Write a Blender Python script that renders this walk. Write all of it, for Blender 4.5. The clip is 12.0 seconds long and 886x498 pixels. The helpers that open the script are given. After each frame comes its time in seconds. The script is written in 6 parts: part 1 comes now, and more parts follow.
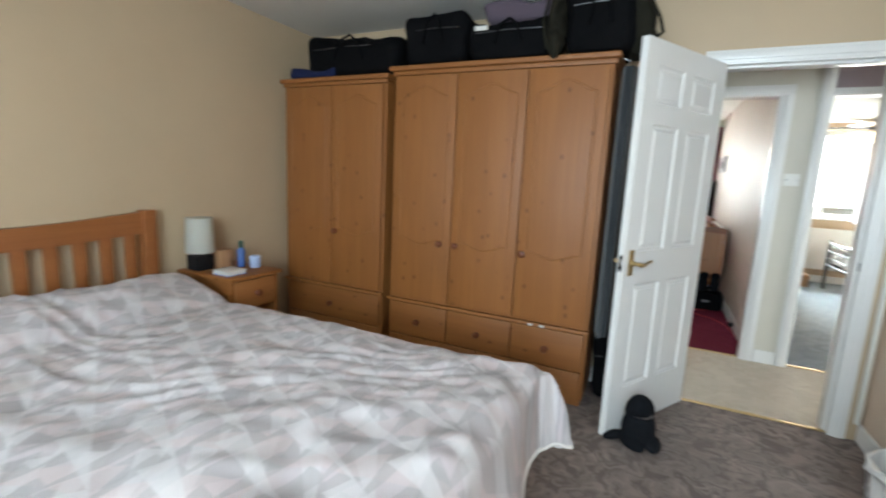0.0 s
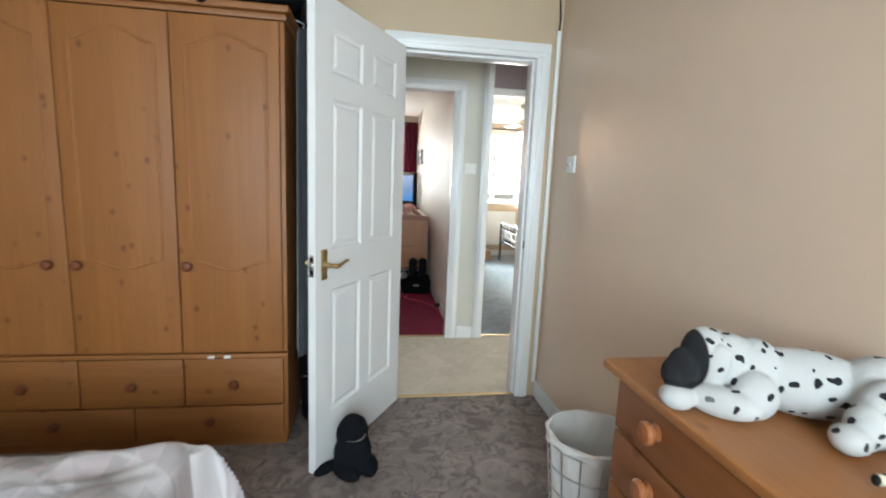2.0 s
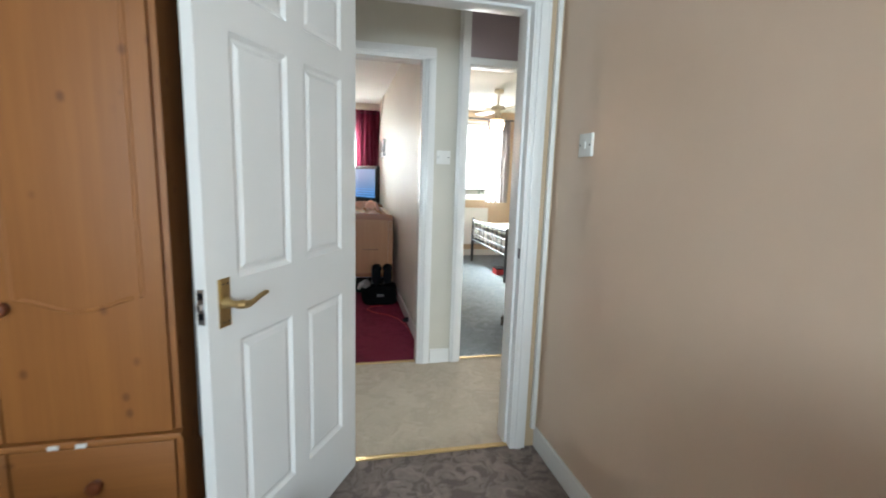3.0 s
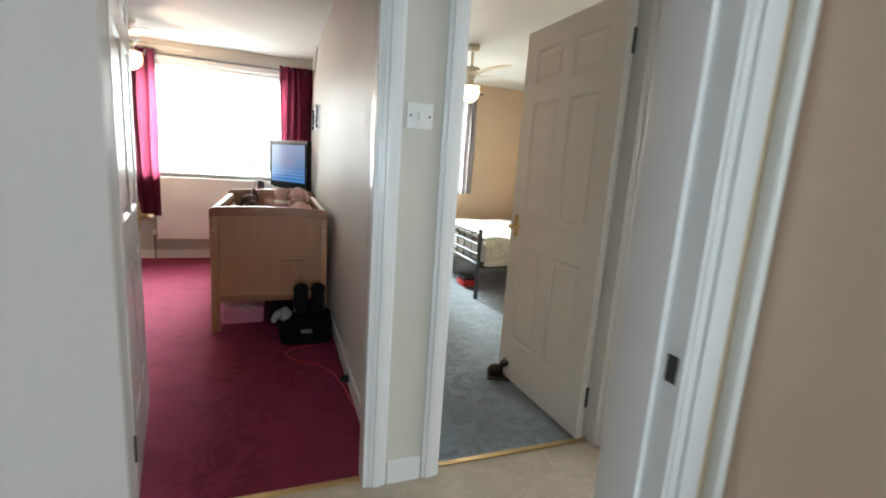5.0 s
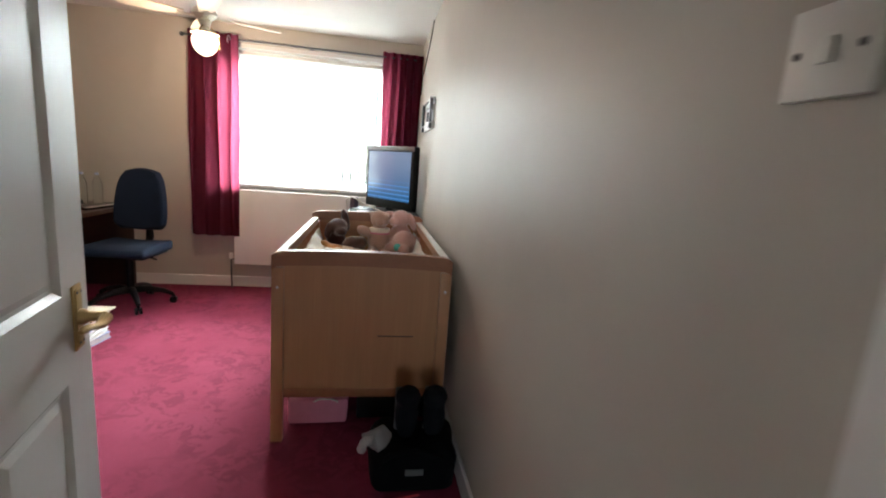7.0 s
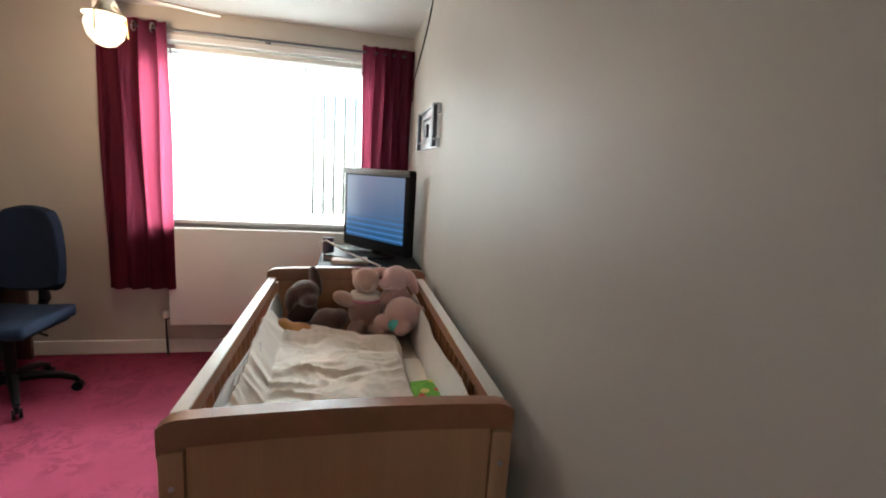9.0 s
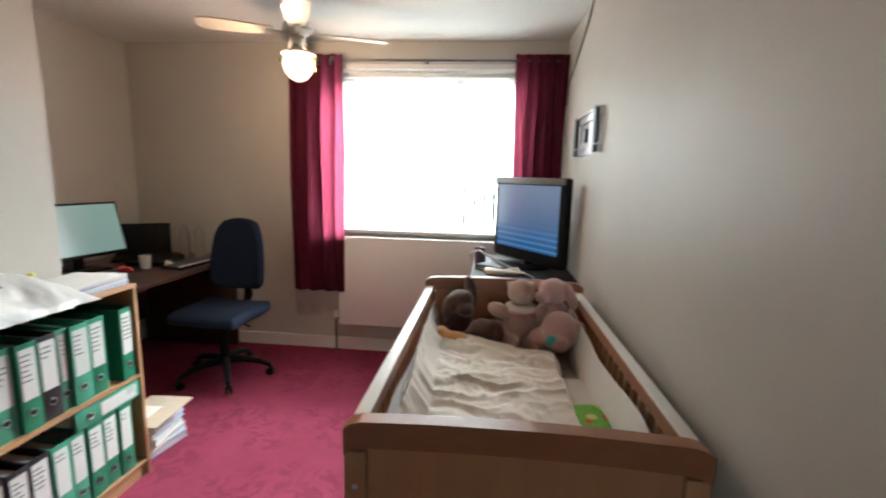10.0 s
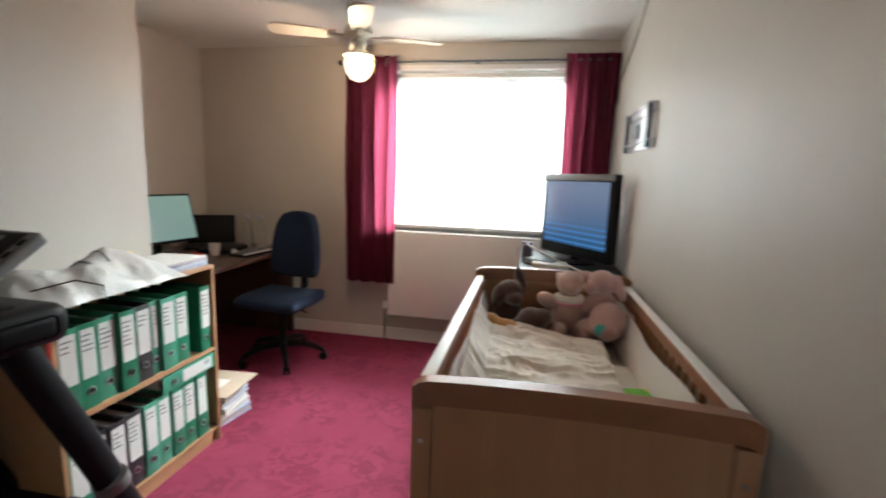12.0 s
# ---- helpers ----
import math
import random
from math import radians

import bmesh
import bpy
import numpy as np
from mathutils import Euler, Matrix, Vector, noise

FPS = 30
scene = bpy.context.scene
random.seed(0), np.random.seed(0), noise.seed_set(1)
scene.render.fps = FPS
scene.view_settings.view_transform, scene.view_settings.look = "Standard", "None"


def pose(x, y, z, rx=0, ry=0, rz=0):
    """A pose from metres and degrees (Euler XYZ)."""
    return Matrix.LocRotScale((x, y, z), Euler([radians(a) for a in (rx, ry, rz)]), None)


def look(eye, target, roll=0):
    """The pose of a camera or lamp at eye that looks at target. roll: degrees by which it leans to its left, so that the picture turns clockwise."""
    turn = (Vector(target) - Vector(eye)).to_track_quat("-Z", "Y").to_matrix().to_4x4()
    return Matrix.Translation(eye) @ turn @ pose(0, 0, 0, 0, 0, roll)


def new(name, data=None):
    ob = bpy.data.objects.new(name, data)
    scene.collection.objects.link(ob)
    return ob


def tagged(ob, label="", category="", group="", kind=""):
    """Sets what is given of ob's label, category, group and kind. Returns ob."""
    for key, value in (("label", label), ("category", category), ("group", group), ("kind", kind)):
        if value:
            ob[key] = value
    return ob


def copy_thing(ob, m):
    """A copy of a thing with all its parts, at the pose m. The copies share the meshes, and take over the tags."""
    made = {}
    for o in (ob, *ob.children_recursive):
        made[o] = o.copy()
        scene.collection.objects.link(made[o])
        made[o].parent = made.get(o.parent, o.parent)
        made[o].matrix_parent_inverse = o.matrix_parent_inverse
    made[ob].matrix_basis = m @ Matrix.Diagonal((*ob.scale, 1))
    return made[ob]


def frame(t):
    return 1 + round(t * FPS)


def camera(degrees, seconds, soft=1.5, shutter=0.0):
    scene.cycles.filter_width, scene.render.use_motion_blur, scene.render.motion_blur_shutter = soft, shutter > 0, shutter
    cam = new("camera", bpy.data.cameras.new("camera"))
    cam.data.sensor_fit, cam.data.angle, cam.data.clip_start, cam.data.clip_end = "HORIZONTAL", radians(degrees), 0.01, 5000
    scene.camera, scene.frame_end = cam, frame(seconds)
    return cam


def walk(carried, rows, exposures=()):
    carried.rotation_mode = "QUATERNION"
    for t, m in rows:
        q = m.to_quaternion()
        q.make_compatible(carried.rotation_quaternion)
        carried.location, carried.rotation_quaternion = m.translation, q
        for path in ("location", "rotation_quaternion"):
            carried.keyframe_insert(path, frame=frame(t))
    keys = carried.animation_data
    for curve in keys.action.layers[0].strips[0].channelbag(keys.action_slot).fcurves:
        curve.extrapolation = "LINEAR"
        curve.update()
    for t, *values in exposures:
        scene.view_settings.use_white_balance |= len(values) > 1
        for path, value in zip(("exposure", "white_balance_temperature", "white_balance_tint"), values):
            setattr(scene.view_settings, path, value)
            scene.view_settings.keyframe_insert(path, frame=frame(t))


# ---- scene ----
cam = camera(89.5, 12.0, 1.9, 0.35)
PATH = [
    (0, (0.522, 0.001, 1.317), (-0.321, 1.786, 0.99), 2.7),
    (0.5, (0.61, 0.06, 1.313), (0.208, 1.993, 0.999), 2.8),
    (1, (0.665, 0.122, 1.313), (0.512, 2.093, 1.005), 2.6),
    (1.5, (0.708, 0.252, 1.287), (0.761, 2.229, 0.987), 2.7),
    (2, (0.65, 0.498, 1.292), (0.942, 2.453, 0.993), 2.4),
    (2.5, (0.661, 0.792, 1.265), (1.048, 2.73, 0.964), 2.1),
    (3, (0.73, 1.159, 1.263), (1.171, 3.084, 0.952), 1.8),
    (3.5, (0.768, 1.524, 1.246), (1.39, 3.396, 0.917), 1.6),
    (5.3, (0.963, 2.742, 1.225), (1.655, 4.583, 0.86), 3.9),
    (5.5, (0.986, 2.898, 1.214), (1.609, 4.763, 0.846), 4.3),
    (6, (0.991, 3.257, 1.222), (1.39, 5.18, 0.841), 4.8),
    (6.5, (0.934, 3.605, 1.247), (1.278, 5.541, 0.88), 4.6),
    (7, (0.884, 3.92, 1.266), (1.212, 5.861, 0.908), 4.4),
    (7.2, (0.863, 4.045, 1.263), (1.185, 5.987, 0.914), 4.2),
    (9, (0.855, 4.895, 1.396), (1.279, 6.822, 1.070), 3.5),
    (9.5, (0.847, 4.944, 1.393), (1.081, 6.906, 1.083), 3.0),
    (10, (0.779, 4.949, 1.399), (0.589, 6.915, 1.081), 1.5),
    (10.5, (0.722, 4.980, 1.363), (0.158, 6.874, 1.058), 1.1),
    (11, (0.680, 4.984, 1.342), (-0.057, 6.817, 1.030), 1.5),
    (11.5, (0.687, 4.975, 1.338), (-0.065, 6.801, 1.024), 1.9),
    (12, (0.735, 4.838, 1.351), (0.372, 6.780, 1.041), 2.0),
]
EXPOSURES = [(0.0, 0.08), (0.5, 0.05), (1.5, 0.12), (2.5, 0.08), (3.5, -0.1), (5.3, -0.42), (5.5, -0.52), (6.0, -0.68), (6.5, -0.85), (7.0, -0.62), (9.0, -0.98), (12.0, -0.98)]
walk(cam, [(t, look(e, g, r)) for t, e, g, r in PATH], EXPOSURES)

# ---------- world and light ----------
world = bpy.data.worlds.new("sky")
scene.world = world
world.use_nodes = True
wn, wl = world.node_tree.nodes, world.node_tree.links
sky = wn.new("ShaderNodeTexSky")
sky.sky_type, sky.sun_disc = "NISHITA", False
sky.sun_elevation, sky.sun_rotation = radians(48), radians(200)
wl.new(sky.outputs[0], wn["Background"].inputs[0])
wn["Background"].inputs[1].default_value = 0.15


def lamp(name, m, watts, sx, sy, colour=(1, 1, 1)):
    d = bpy.data.lights.new(name, "AREA")
    d.shape, d.size, d.size_y, d.energy, d.color = "RECTANGLE", sx, sy, watts, colour
    ob = new(name, d)
    ob.matrix_basis = m
    return ob


sun = bpy.data.lights.new("sun", "SUN")
sun.energy, sun.angle, sun.color = 4.5, radians(12), (1, 0.95, 0.88)
new("sun", sun).matrix_basis = look((0, 0, 0), (-0.25, 0.62, -0.74))
# daylight through the window openings
lamp("window_light_bedroom", look((0.5, -1.52, 1.55), (0.62, 2.0, 0.4)), 134, 1.8, 1.2, (0.73, 0.90, 1.0))
lamp("window_light_study", look((0.15, 11.6, 3.5), (0.28, 8.3, 1.3)), 9600, 4.4, 2.4, (0.87, 0.98, 1.0))
lamp("window_light_spare", look((2.75, 8.75, 1.7), (2.75, 6, 1.3)), 72, 1.4, 1.2, (0.95, 0.98, 1.0))
lamp("window_light_bath", look((4.38, 3.2, 1.7), (2.7, 3.5, 1.2)), 48, 0.7, 0.8, (0.95, 0.98, 1.0))


def bulb(name, at, watts, r=0.04):
    d = bpy.data.lights.new(name, "POINT")
    d.energy, d.color, d.shadow_soft_size = watts, (1.0, 0.69, 0.46), r
    new(name, d).location = at


bulb("bulb_study", (-0.334, 7.55, 1.99), 36)
bulb("bulb_spare", (2.62, 6.6, 1.92), 9)


# ---------- materials ----------
class Graph:
    """A small node graph on a new material."""

    def __init__(self, name):
        self.m = bpy.data.materials.new(name)
        self.m.use_nodes = True
        self.n, self.l = self.m.node_tree.nodes, self.m.node_tree.links
        self.b = self.n["Principled BSDF"]
        self.co = self.n.new("ShaderNodeTexCoord").outputs["Object"]

    def node(self, kind, **inputs):
        k = self.n.new(kind)
        for key, v in inputs.items():
            self.put(k.inputs[key.replace("_", " ")], v)
        return k

    def put(self, socket, v):
        if isinstance(v, bpy.types.NodeSocket):
            self.l.new(v, socket)
        else:
            socket.default_value = v

    def scaled(self, s, source=None):
        k = self.node("ShaderNodeVectorMath")
        k.operation = "MULTIPLY"
        self.put(k.inputs[0], source or self.co)
        k.inputs[1].default_value = s if isinstance(s, tuple) else (s, s, s)
        return k.outputs[0]

    def noise(self, s, detail=4, rough=0.55, source=None):
        return self.node("ShaderNodeTexNoise", Vector=self.scaled(s, source), Scale=1.0, Detail=detail, Roughness=rough).outputs[0]

    def ramp(self, v, a, b, ca=(0, 0, 0), cb=(1, 1, 1)):
        k = self.node("ShaderNodeValToRGB", Fac=v)
        e = k.color_ramp.elements
        e[0].position, e[1].position = a, b
        e[0].color, e[1].color = (*ca, 1), (*cb, 1)
        return k.outputs[0]

    def mix(self, f, a, b, mode="MIX"):
        k = self.n.new("ShaderNodeMix")
        k.data_type, k.blend_type = "RGBA", mode
        for sock, v in ((k.inputs[0], f), (k.inputs[6], a), (k.inputs[7], b)):
            self.put(sock, (*v, 1) if isinstance(v, tuple) and len(v) == 3 else v)
        return k.outputs[2]

    def bump(self, height, strength, dist=0.01):
        k = self.node("ShaderNodeBump", Strength=strength, Distance=dist, Height=height)
        self.l.new(k.outputs[0], self.b.inputs["Normal"])

    def done(self, colour, rough=0.6, metal=0.0, sheen=0.0):
        self.put(self.b.inputs["Base Color"], (*colour, 1) if isinstance(colour, tuple) else colour)
        self.put(self.b.inputs["Roughness"], rough)
        self.b.inputs["Metallic"].default_value = metal
        self.b.inputs["Sheen Weight"].default_value = sheen
        if isinstance(rough, float) and rough >= 0.7:
            self.b.inputs["Specular IOR Level"].default_value = 0.12
        return self.m


def paint(name, c, rough=0.55, bump=0.05, grain=140, stain=0.08, wear=0.04, streak=0.0):
    g = Graph(name)
    big = g.ramp(g.noise(1.7, 5), 0.3, 0.72)
    dark = tuple(v * (1 - stain) for v in c)
    if streak:
        g.bump(g.mix(streak, g.noise(grain, 3), g.noise((13.0, 13.0, 1.4), 2)), 0.09, 0.012)
    else:
        g.bump(g.noise(grain, 3), bump, 0.004)
    r = g.node("ShaderNodeMapRange", Value=g.noise(9, 3), To_Min=rough - wear, To_Max=rough + wear).outputs[0]
    return g.done(g.mix(big, dark, c), r)


def plain(name, c, rough=0.5, metal=0.0, var=0.12, scale=25, bump=0.0, sheen=0.0):
    g = Graph(name)
    f = g.noise(scale, 4)
    if bump:
        g.bump(g.noise(scale * 9, 3), bump, 0.003)
    return g.done(g.mix(f, tuple(v * (1 - var) for v in c), tuple(min(1, v * (1 + var)) for v in c)), rough, metal, sheen)


def carpet(name, c, dark, light, blot=14.0, pile=420, sheen=0.25, figure=1.0, line=0.06, ink=None, mark=None):
    g = Graph(name)
    warp = g.node("ShaderNodeTexNoise", Vector=g.scaled(5.0), Scale=1.0, Detail=3.0)
    moved = g.node("ShaderNodeVectorMath")
    moved.operation = "ADD"
    g.put(moved.inputs[0], g.scaled(blot))
    g.put(moved.inputs[1], g.scaled(3.2, warp.outputs[1]))
    swirl = g.node("ShaderNodeTexNoise", Vector=moved.outputs[0], Scale=1.0, Detail=2.5, Distortion=1.6).outputs[0]
    lines = g.ramp(swirl, 0.5 - line, 0.5)
    lines2 = g.ramp(swirl, 0.5 + line, 0.5)
    curl = g.mix(1.0, lines, lines2, "MULTIPLY")
    tone = g.mix(g.ramp(g.noise(2.6, 4), 0.32, 0.7), c, light)
    tone = g.mix(g.ramp(swirl, 0.35, 0.62, (0,) * 3, (figure,) * 3), tone, dark)
    sparse = g.mix(1.0, curl, g.ramp(g.noise(3.4, 3), 0.42, 0.56, (max(0, 2 * figure - 1),) * 3, (1,) * 3), "MULTIPLY")
    tone = g.mix(g.mix(mark or min(1, 0.45 + 0.55 * figure), (0.0, 0.0, 0.0), sparse), tone, ink or dark)
    fleck = g.noise(pile, 2)
    tone = g.mix(0.35, tone, g.mix(fleck, dark, light))
    g.bump(g.mix(0.6, fleck, curl), 0.5, 0.006)
    return g.done(tone, 0.95, 0, sheen)


def wood(name, c, dark, along=2, knots=True, gloss=0.38):
    g = Graph(name)
    stretch = [9.0, 9.0, 9.0]
    stretch[along] = 0.55
    fine = [150.0, 150.0, 150.0]
    fine[along] = 2.5
    wob = g.noise(tuple(stretch), 5, 0.6)
    grain = g.noise(tuple(fine), 3, 0.6)
    ring = g.node("ShaderNodeMath", Value=g.node("ShaderNodeMath", Value=wob).outputs[0])
    ring.operation = "MULTIPLY"
    ring.inputs[1].default_value = 7.0
    saw = g.node("ShaderNodeMath", Value=ring.outputs[0])
    saw.operation = "PINGPONG"
    saw.inputs[1].default_value = 1.0
    tone = g.mix(g.ramp(saw.outputs[0], 0.1, 0.95), c, tuple(0.70 * a + 0.30 * b for a, b in zip(c, dark)))
    tone = g.mix(g.ramp(grain, 0.35, 0.7, (0.0,) * 3, (0.28,) * 3), tone, dark)
    if knots:
        st = [13.0, 13.0, 13.0]
        st[along] = 9.0
        vor = g.node("ShaderNodeTexVoronoi", Vector=g.scaled(tuple(st)), Scale=1.0, Randomness=1.0)
        spot = g.ramp(vor.outputs["Distance"], 0.06, 0.18, (0.75,) * 3, (0,) * 3)
        pick = g.ramp(g.node("ShaderNodeSeparateColor", Color=vor.outputs["Color"]).outputs[0], 0.22, 0.40)
        tone = g.mix(g.mix(1.0, spot, pick, "MULTIPLY"), tone, tuple(v * k for v, k in zip(dark, (0.62, 0.5, 0.45))))
    g.bump(grain, 0.08, 0.002)
    r = g.node("ShaderNodeMapRange", Value=wob, To_Min=gloss - 0.08, To_Max=gloss + 0.12).outputs[0]
    return g.done(tone, r)


def cloth(name, c, var=0.15, weave=900, fold=14, rough=0.9, bump=0.35, sheen=0.3):
    g = Graph(name)
    f = g.noise(fold, 5, 0.6)
    g.bump(g.mix(0.3, f, g.noise(weave, 2)), bump, 0.012)
    return g.done(g.mix(g.noise(6, 4), tuple(v * (1 - var) for v in c), c), rough, 0, sheen)


def duvet_print(name):
    """Overlapping bands of pale pink, grey and white triangles on cotton."""
    g = Graph(name)
    tone = (0.57, 0.505, 0.52)
    col = None
    for k, (ang, s, c, lo) in enumerate(((28, 6.4, (0.36, 0.34, 0.345), 0.50), (-32, 7.4, (0.72, 0.69, 0.69), 0.66), (74, 5.2, (0.66, 0.55, 0.545), 0.62), (10, 8.6, (0.38, 0.355, 0.36), 0.68), (-62, 5.8, (0.72, 0.69, 0.69), 0.74))):
        mp = g.node("ShaderNodeMapping", Vector=g.co)
        mp.inputs["Rotation"].default_value = (0, 0, radians(ang))
        sx = g.node("ShaderNodeSeparateXYZ", Vector=g.scaled((s * 1.1, s * 0.62, 0.0), mp.outputs[0]))
        fl = g.node("ShaderNodeMath", Value=sx.outputs[0])
        fl.operation = "FRACT"
        fy = g.node("ShaderNodeMath", Value=sx.outputs[1])
        fy.operation = "FRACT"
        ad = g.node("ShaderNodeMath", Value=fl.outputs[0])
        ad.operation = "ADD"
        sc = g.node("ShaderNodeMath", Value=fy.outputs[0])
        sc.operation = "MULTIPLY"
        sc.inputs[1].default_value = 0.45
        g.put(ad.inputs[1], sc.outputs[0])
        f = g.ramp(ad.outputs[0], lo + 0.22, lo + 0.235, (0,) * 3, (0.55,) * 3)
        col = g.mix(f, col if col else tone, c)
    g.bump(g.mix(0.25, g.noise(9, 5), g.noise(900, 2)), 0.6, 0.025)
    return g.done(col, 0.85, 0, 0.2)


def shiny(name, c, rough=0.3, metal=1.0):
    return plain(name, c, rough, metal, 0.08, 40)


def glass(name, ior=1.45):
    g = Graph(name)
    g.b.inputs["Transmission Weight"].default_value = 1.0
    g.b.inputs["IOR"].default_value = ior
    return g.done((0.95, 0.97, 0.97), 0.03)


def glow(name, c, strength):
    g = Graph(name)
    g.b.inputs["Emission Color"].default_value = (*c, 1)
    g.b.inputs["Emission Strength"].default_value = strength
    return g.done(c, 0.3)


def translucent(name, c, t):
    """Thin cloth or plastic that lets daylight through."""
    g = Graph(name)
    tr = g.node("ShaderNodeBsdfTranslucent", Color=(*t, 1))
    df = g.node("ShaderNodeBsdfDiffuse", Color=g.mix(g.noise(12, 4), tuple(v * 0.85 for v in c), c))
    mx = g.node("ShaderNodeMixShader", Fac=0.5)
    g.l.new(df.outputs[0], mx.inputs[1])
    g.l.new(tr.outputs[0], mx.inputs[2])
    g.l.new(mx.outputs[0], g.n["Material Output"].inputs["Surface"])
    return g.m


CREAM = paint("cream_wall_paint", (0.53, 0.405, 0.27), 0.5)
PEACH = paint("beige_satin_wall_paint", (0.68, 0.515, 0.392), 0.30, 0.03, 90, 0.08, 0.05, 0.7)
HALL = paint("ivory_hall_paint", (0.63, 0.605, 0.53), 0.5)
GREIGE = paint("greige_wall_paint", (0.525, 0.497, 0.45), 0.49)
TAN = paint("tan_wall_paint", (0.64, 0.475, 0.33), 0.5)
MAUVE = paint("mauve_panel_paint", (0.36, 0.29, 0.31), 0.5)
ARTEX = paint("stippled_ceiling_paint", (0.72, 0.71, 0.68), 0.8, 0.5, 55)
WHITE = paint("white_gloss_paint", (0.80, 0.80, 0.79), 0.26, 0.03, 60, 0.03, 0.015)
TILE = paint("white_glazed_tile", (0.78, 0.78, 0.76), 0.15, 0.01)
TILE_BAND = paint("beige_patterned_tile", (0.60, 0.48, 0.38), 0.2, 0.02)
GROUT = paint("grout", (0.55, 0.54, 0.5), 0.8)
BROWN_CARPET = carpet("mauve_brown_carpet", (0.205, 0.160, 0.142), (0.095, 0.070, 0.062), (0.36, 0.295, 0.265), 12, 420, 0.04, 0.75)
BEIGE_CARPET = carpet("beige_carpet", (0.47, 0.40, 0.30), (0.395, 0.33, 0.245), (0.53, 0.46, 0.36), 4)
RED_CARPET = carpet("crimson_carpet", (0.215, 0.029, 0.060), (0.13, 0.015, 0.034), (0.255, 0.041, 0.079), 9, 420, 0.0, 0.16, 0.016, (0.075, 0.006, 0.018), 0.42)
GREY_CARPET = carpet("blue_grey_carpet", (0.17, 0.21, 0.235), (0.105, 0.13, 0.148), (0.24, 0.285, 0.31), 9)
PINE = wood("orange_pine", (0.30, 0.113, 0.027), (0.18, 0.062, 0.0145), 2, True, 0.52)
PINE_X = wood("orange_pine_across", (0.305, 0.115, 0.028), (0.185, 0.064, 0.015), 0, True, 0.52)
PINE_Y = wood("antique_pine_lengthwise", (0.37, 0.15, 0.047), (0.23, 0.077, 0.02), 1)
# redder, darker pine; part of the darkness is the chest front's shade
PINE_SHADED = wood("antique_pine_shaded", (0.255, 0.09, 0.026), (0.15, 0.046, 0.0115), 1)
KNOB = wood("turned_dark_knob", (0.17, 0.046, 0.016), (0.10, 0.024, 0.008), 2, False, 0.38)
KNOB_PALE = wood("turned_orange_knob", (0.36, 0.125, 0.045), (0.24, 0.075, 0.025), 2, False, 0.3)
OAK_X = wood("honey_wood_bed", (0.31, 0.112, 0.034), (0.20, 0.062, 0.018), 1, False)
BEECH = wood("pale_beech", (0.43, 0.21, 0.097), (0.31, 0.135, 0.058), 2, False, 0.4)
BEECH_Y = wood("pale_beech_lengthwise", (0.29, 0.115, 0.050), (0.20, 0.072, 0.03), 1, False, 0.3)
SHELF_WOOD = wood("light_veneer", (0.44, 0.245, 0.13), (0.33, 0.165, 0.078), 1, False)
MAHOGANY = wood("dark_desk_veneer", (0.065, 0.032, 0.022), (0.03, 0.014, 0.010), 1, False, 0.3)
BRASS = shiny("worn_brass", (0.50, 0.36, 0.17), 0.42)
STEEL = shiny("brushed_steel", (0.55, 0.55, 0.56), 0.3)
DARK_STEEL = shiny("dark_steel", (0.12, 0.12, 0.13), 0.35)
GUNMETAL = shiny("gunmetal_tube", (0.10, 0.105, 0.11), 0.35)
BLACK = plain("black_plastic", (0.009, 0.0095, 0.011), 0.45, 0, 0.2, 30, 0.05)
BLACK.node_tree.nodes["Principled BSDF"].inputs["Specular IOR Level"].default_value = 0.12
BLACK_CLOTH = cloth("black_nylon", (0.006, 0.006, 0.007), 0.3, 700, 18, 0.7, 0.5, 0.0)
BLACK_CLOTH.node_tree.nodes["Principled BSDF"].inputs["Specular IOR Level"].default_value = 0.05
GREY_PLASTIC = plain("grey_plastic", (0.13, 0.13, 0.132), 0.4, 0, 0.1, 30, 0.05)
WHITE_PLASTIC = plain("white_plastic", (0.78, 0.78, 0.75), 0.35, 0, 0.04)
IVORY = plain("ivory_enamel", (0.80, 0.74, 0.62), 0.3, 0, 0.06)
RADIATOR = plain("radiator_enamel", (0.83, 0.83, 0.82), 0.35, 0, 0.04, 5)
CRIMSON = translucent("crimson_curtain_cloth", (0.095, 0.019, 0.036), (0.30, 0.046, 0.086))
GREY_CURTAIN = translucent("grey_curtain_cloth", (0.36, 0.33, 0.33), (0.35, 0.33, 0.33))
BLIND = translucent("blind_slat_cloth", (0.80, 0.80, 0.78), (0.46, 0.46, 0.45))
GLASS = glass("clear_glass")
BOTTLE = glass("thin_clear_plastic", 1.33)
DUVET = duvet_print("duvet_print_cotton")
SHEET = cloth("cream_muslin", (0.82, 0.745, 0.66), 0.10, 500, 26, 0.92, 0.5)
WHITE_CLOTH = cloth("white_quilted_cotton", (0.74, 0.71, 0.68), 0.1, 500, 30, 0.9, 0.4)
FLORAL = carpet("floral_bed_cotton", (0.66, 0.64, 0.56), (0.40, 0.43, 0.34), (0.74, 0.72, 0.66), 16, 300, 0.1)
BLUE_SEAT = cloth("navy_upholstery", (0.011, 0.021, 0.046), 0.2, 800, 20, 0.8, 0.2, 0.03)
PINK_PLUSH = cloth("pale_pink_plush", (0.62, 0.375, 0.345), 0.15, 350, 40, 0.95, 0.6, 0.6)
BEIGE_PLUSH = cloth("beige_plush", (0.52, 0.325, 0.265), 0.15, 350, 40, 0.95, 0.6, 0.6)
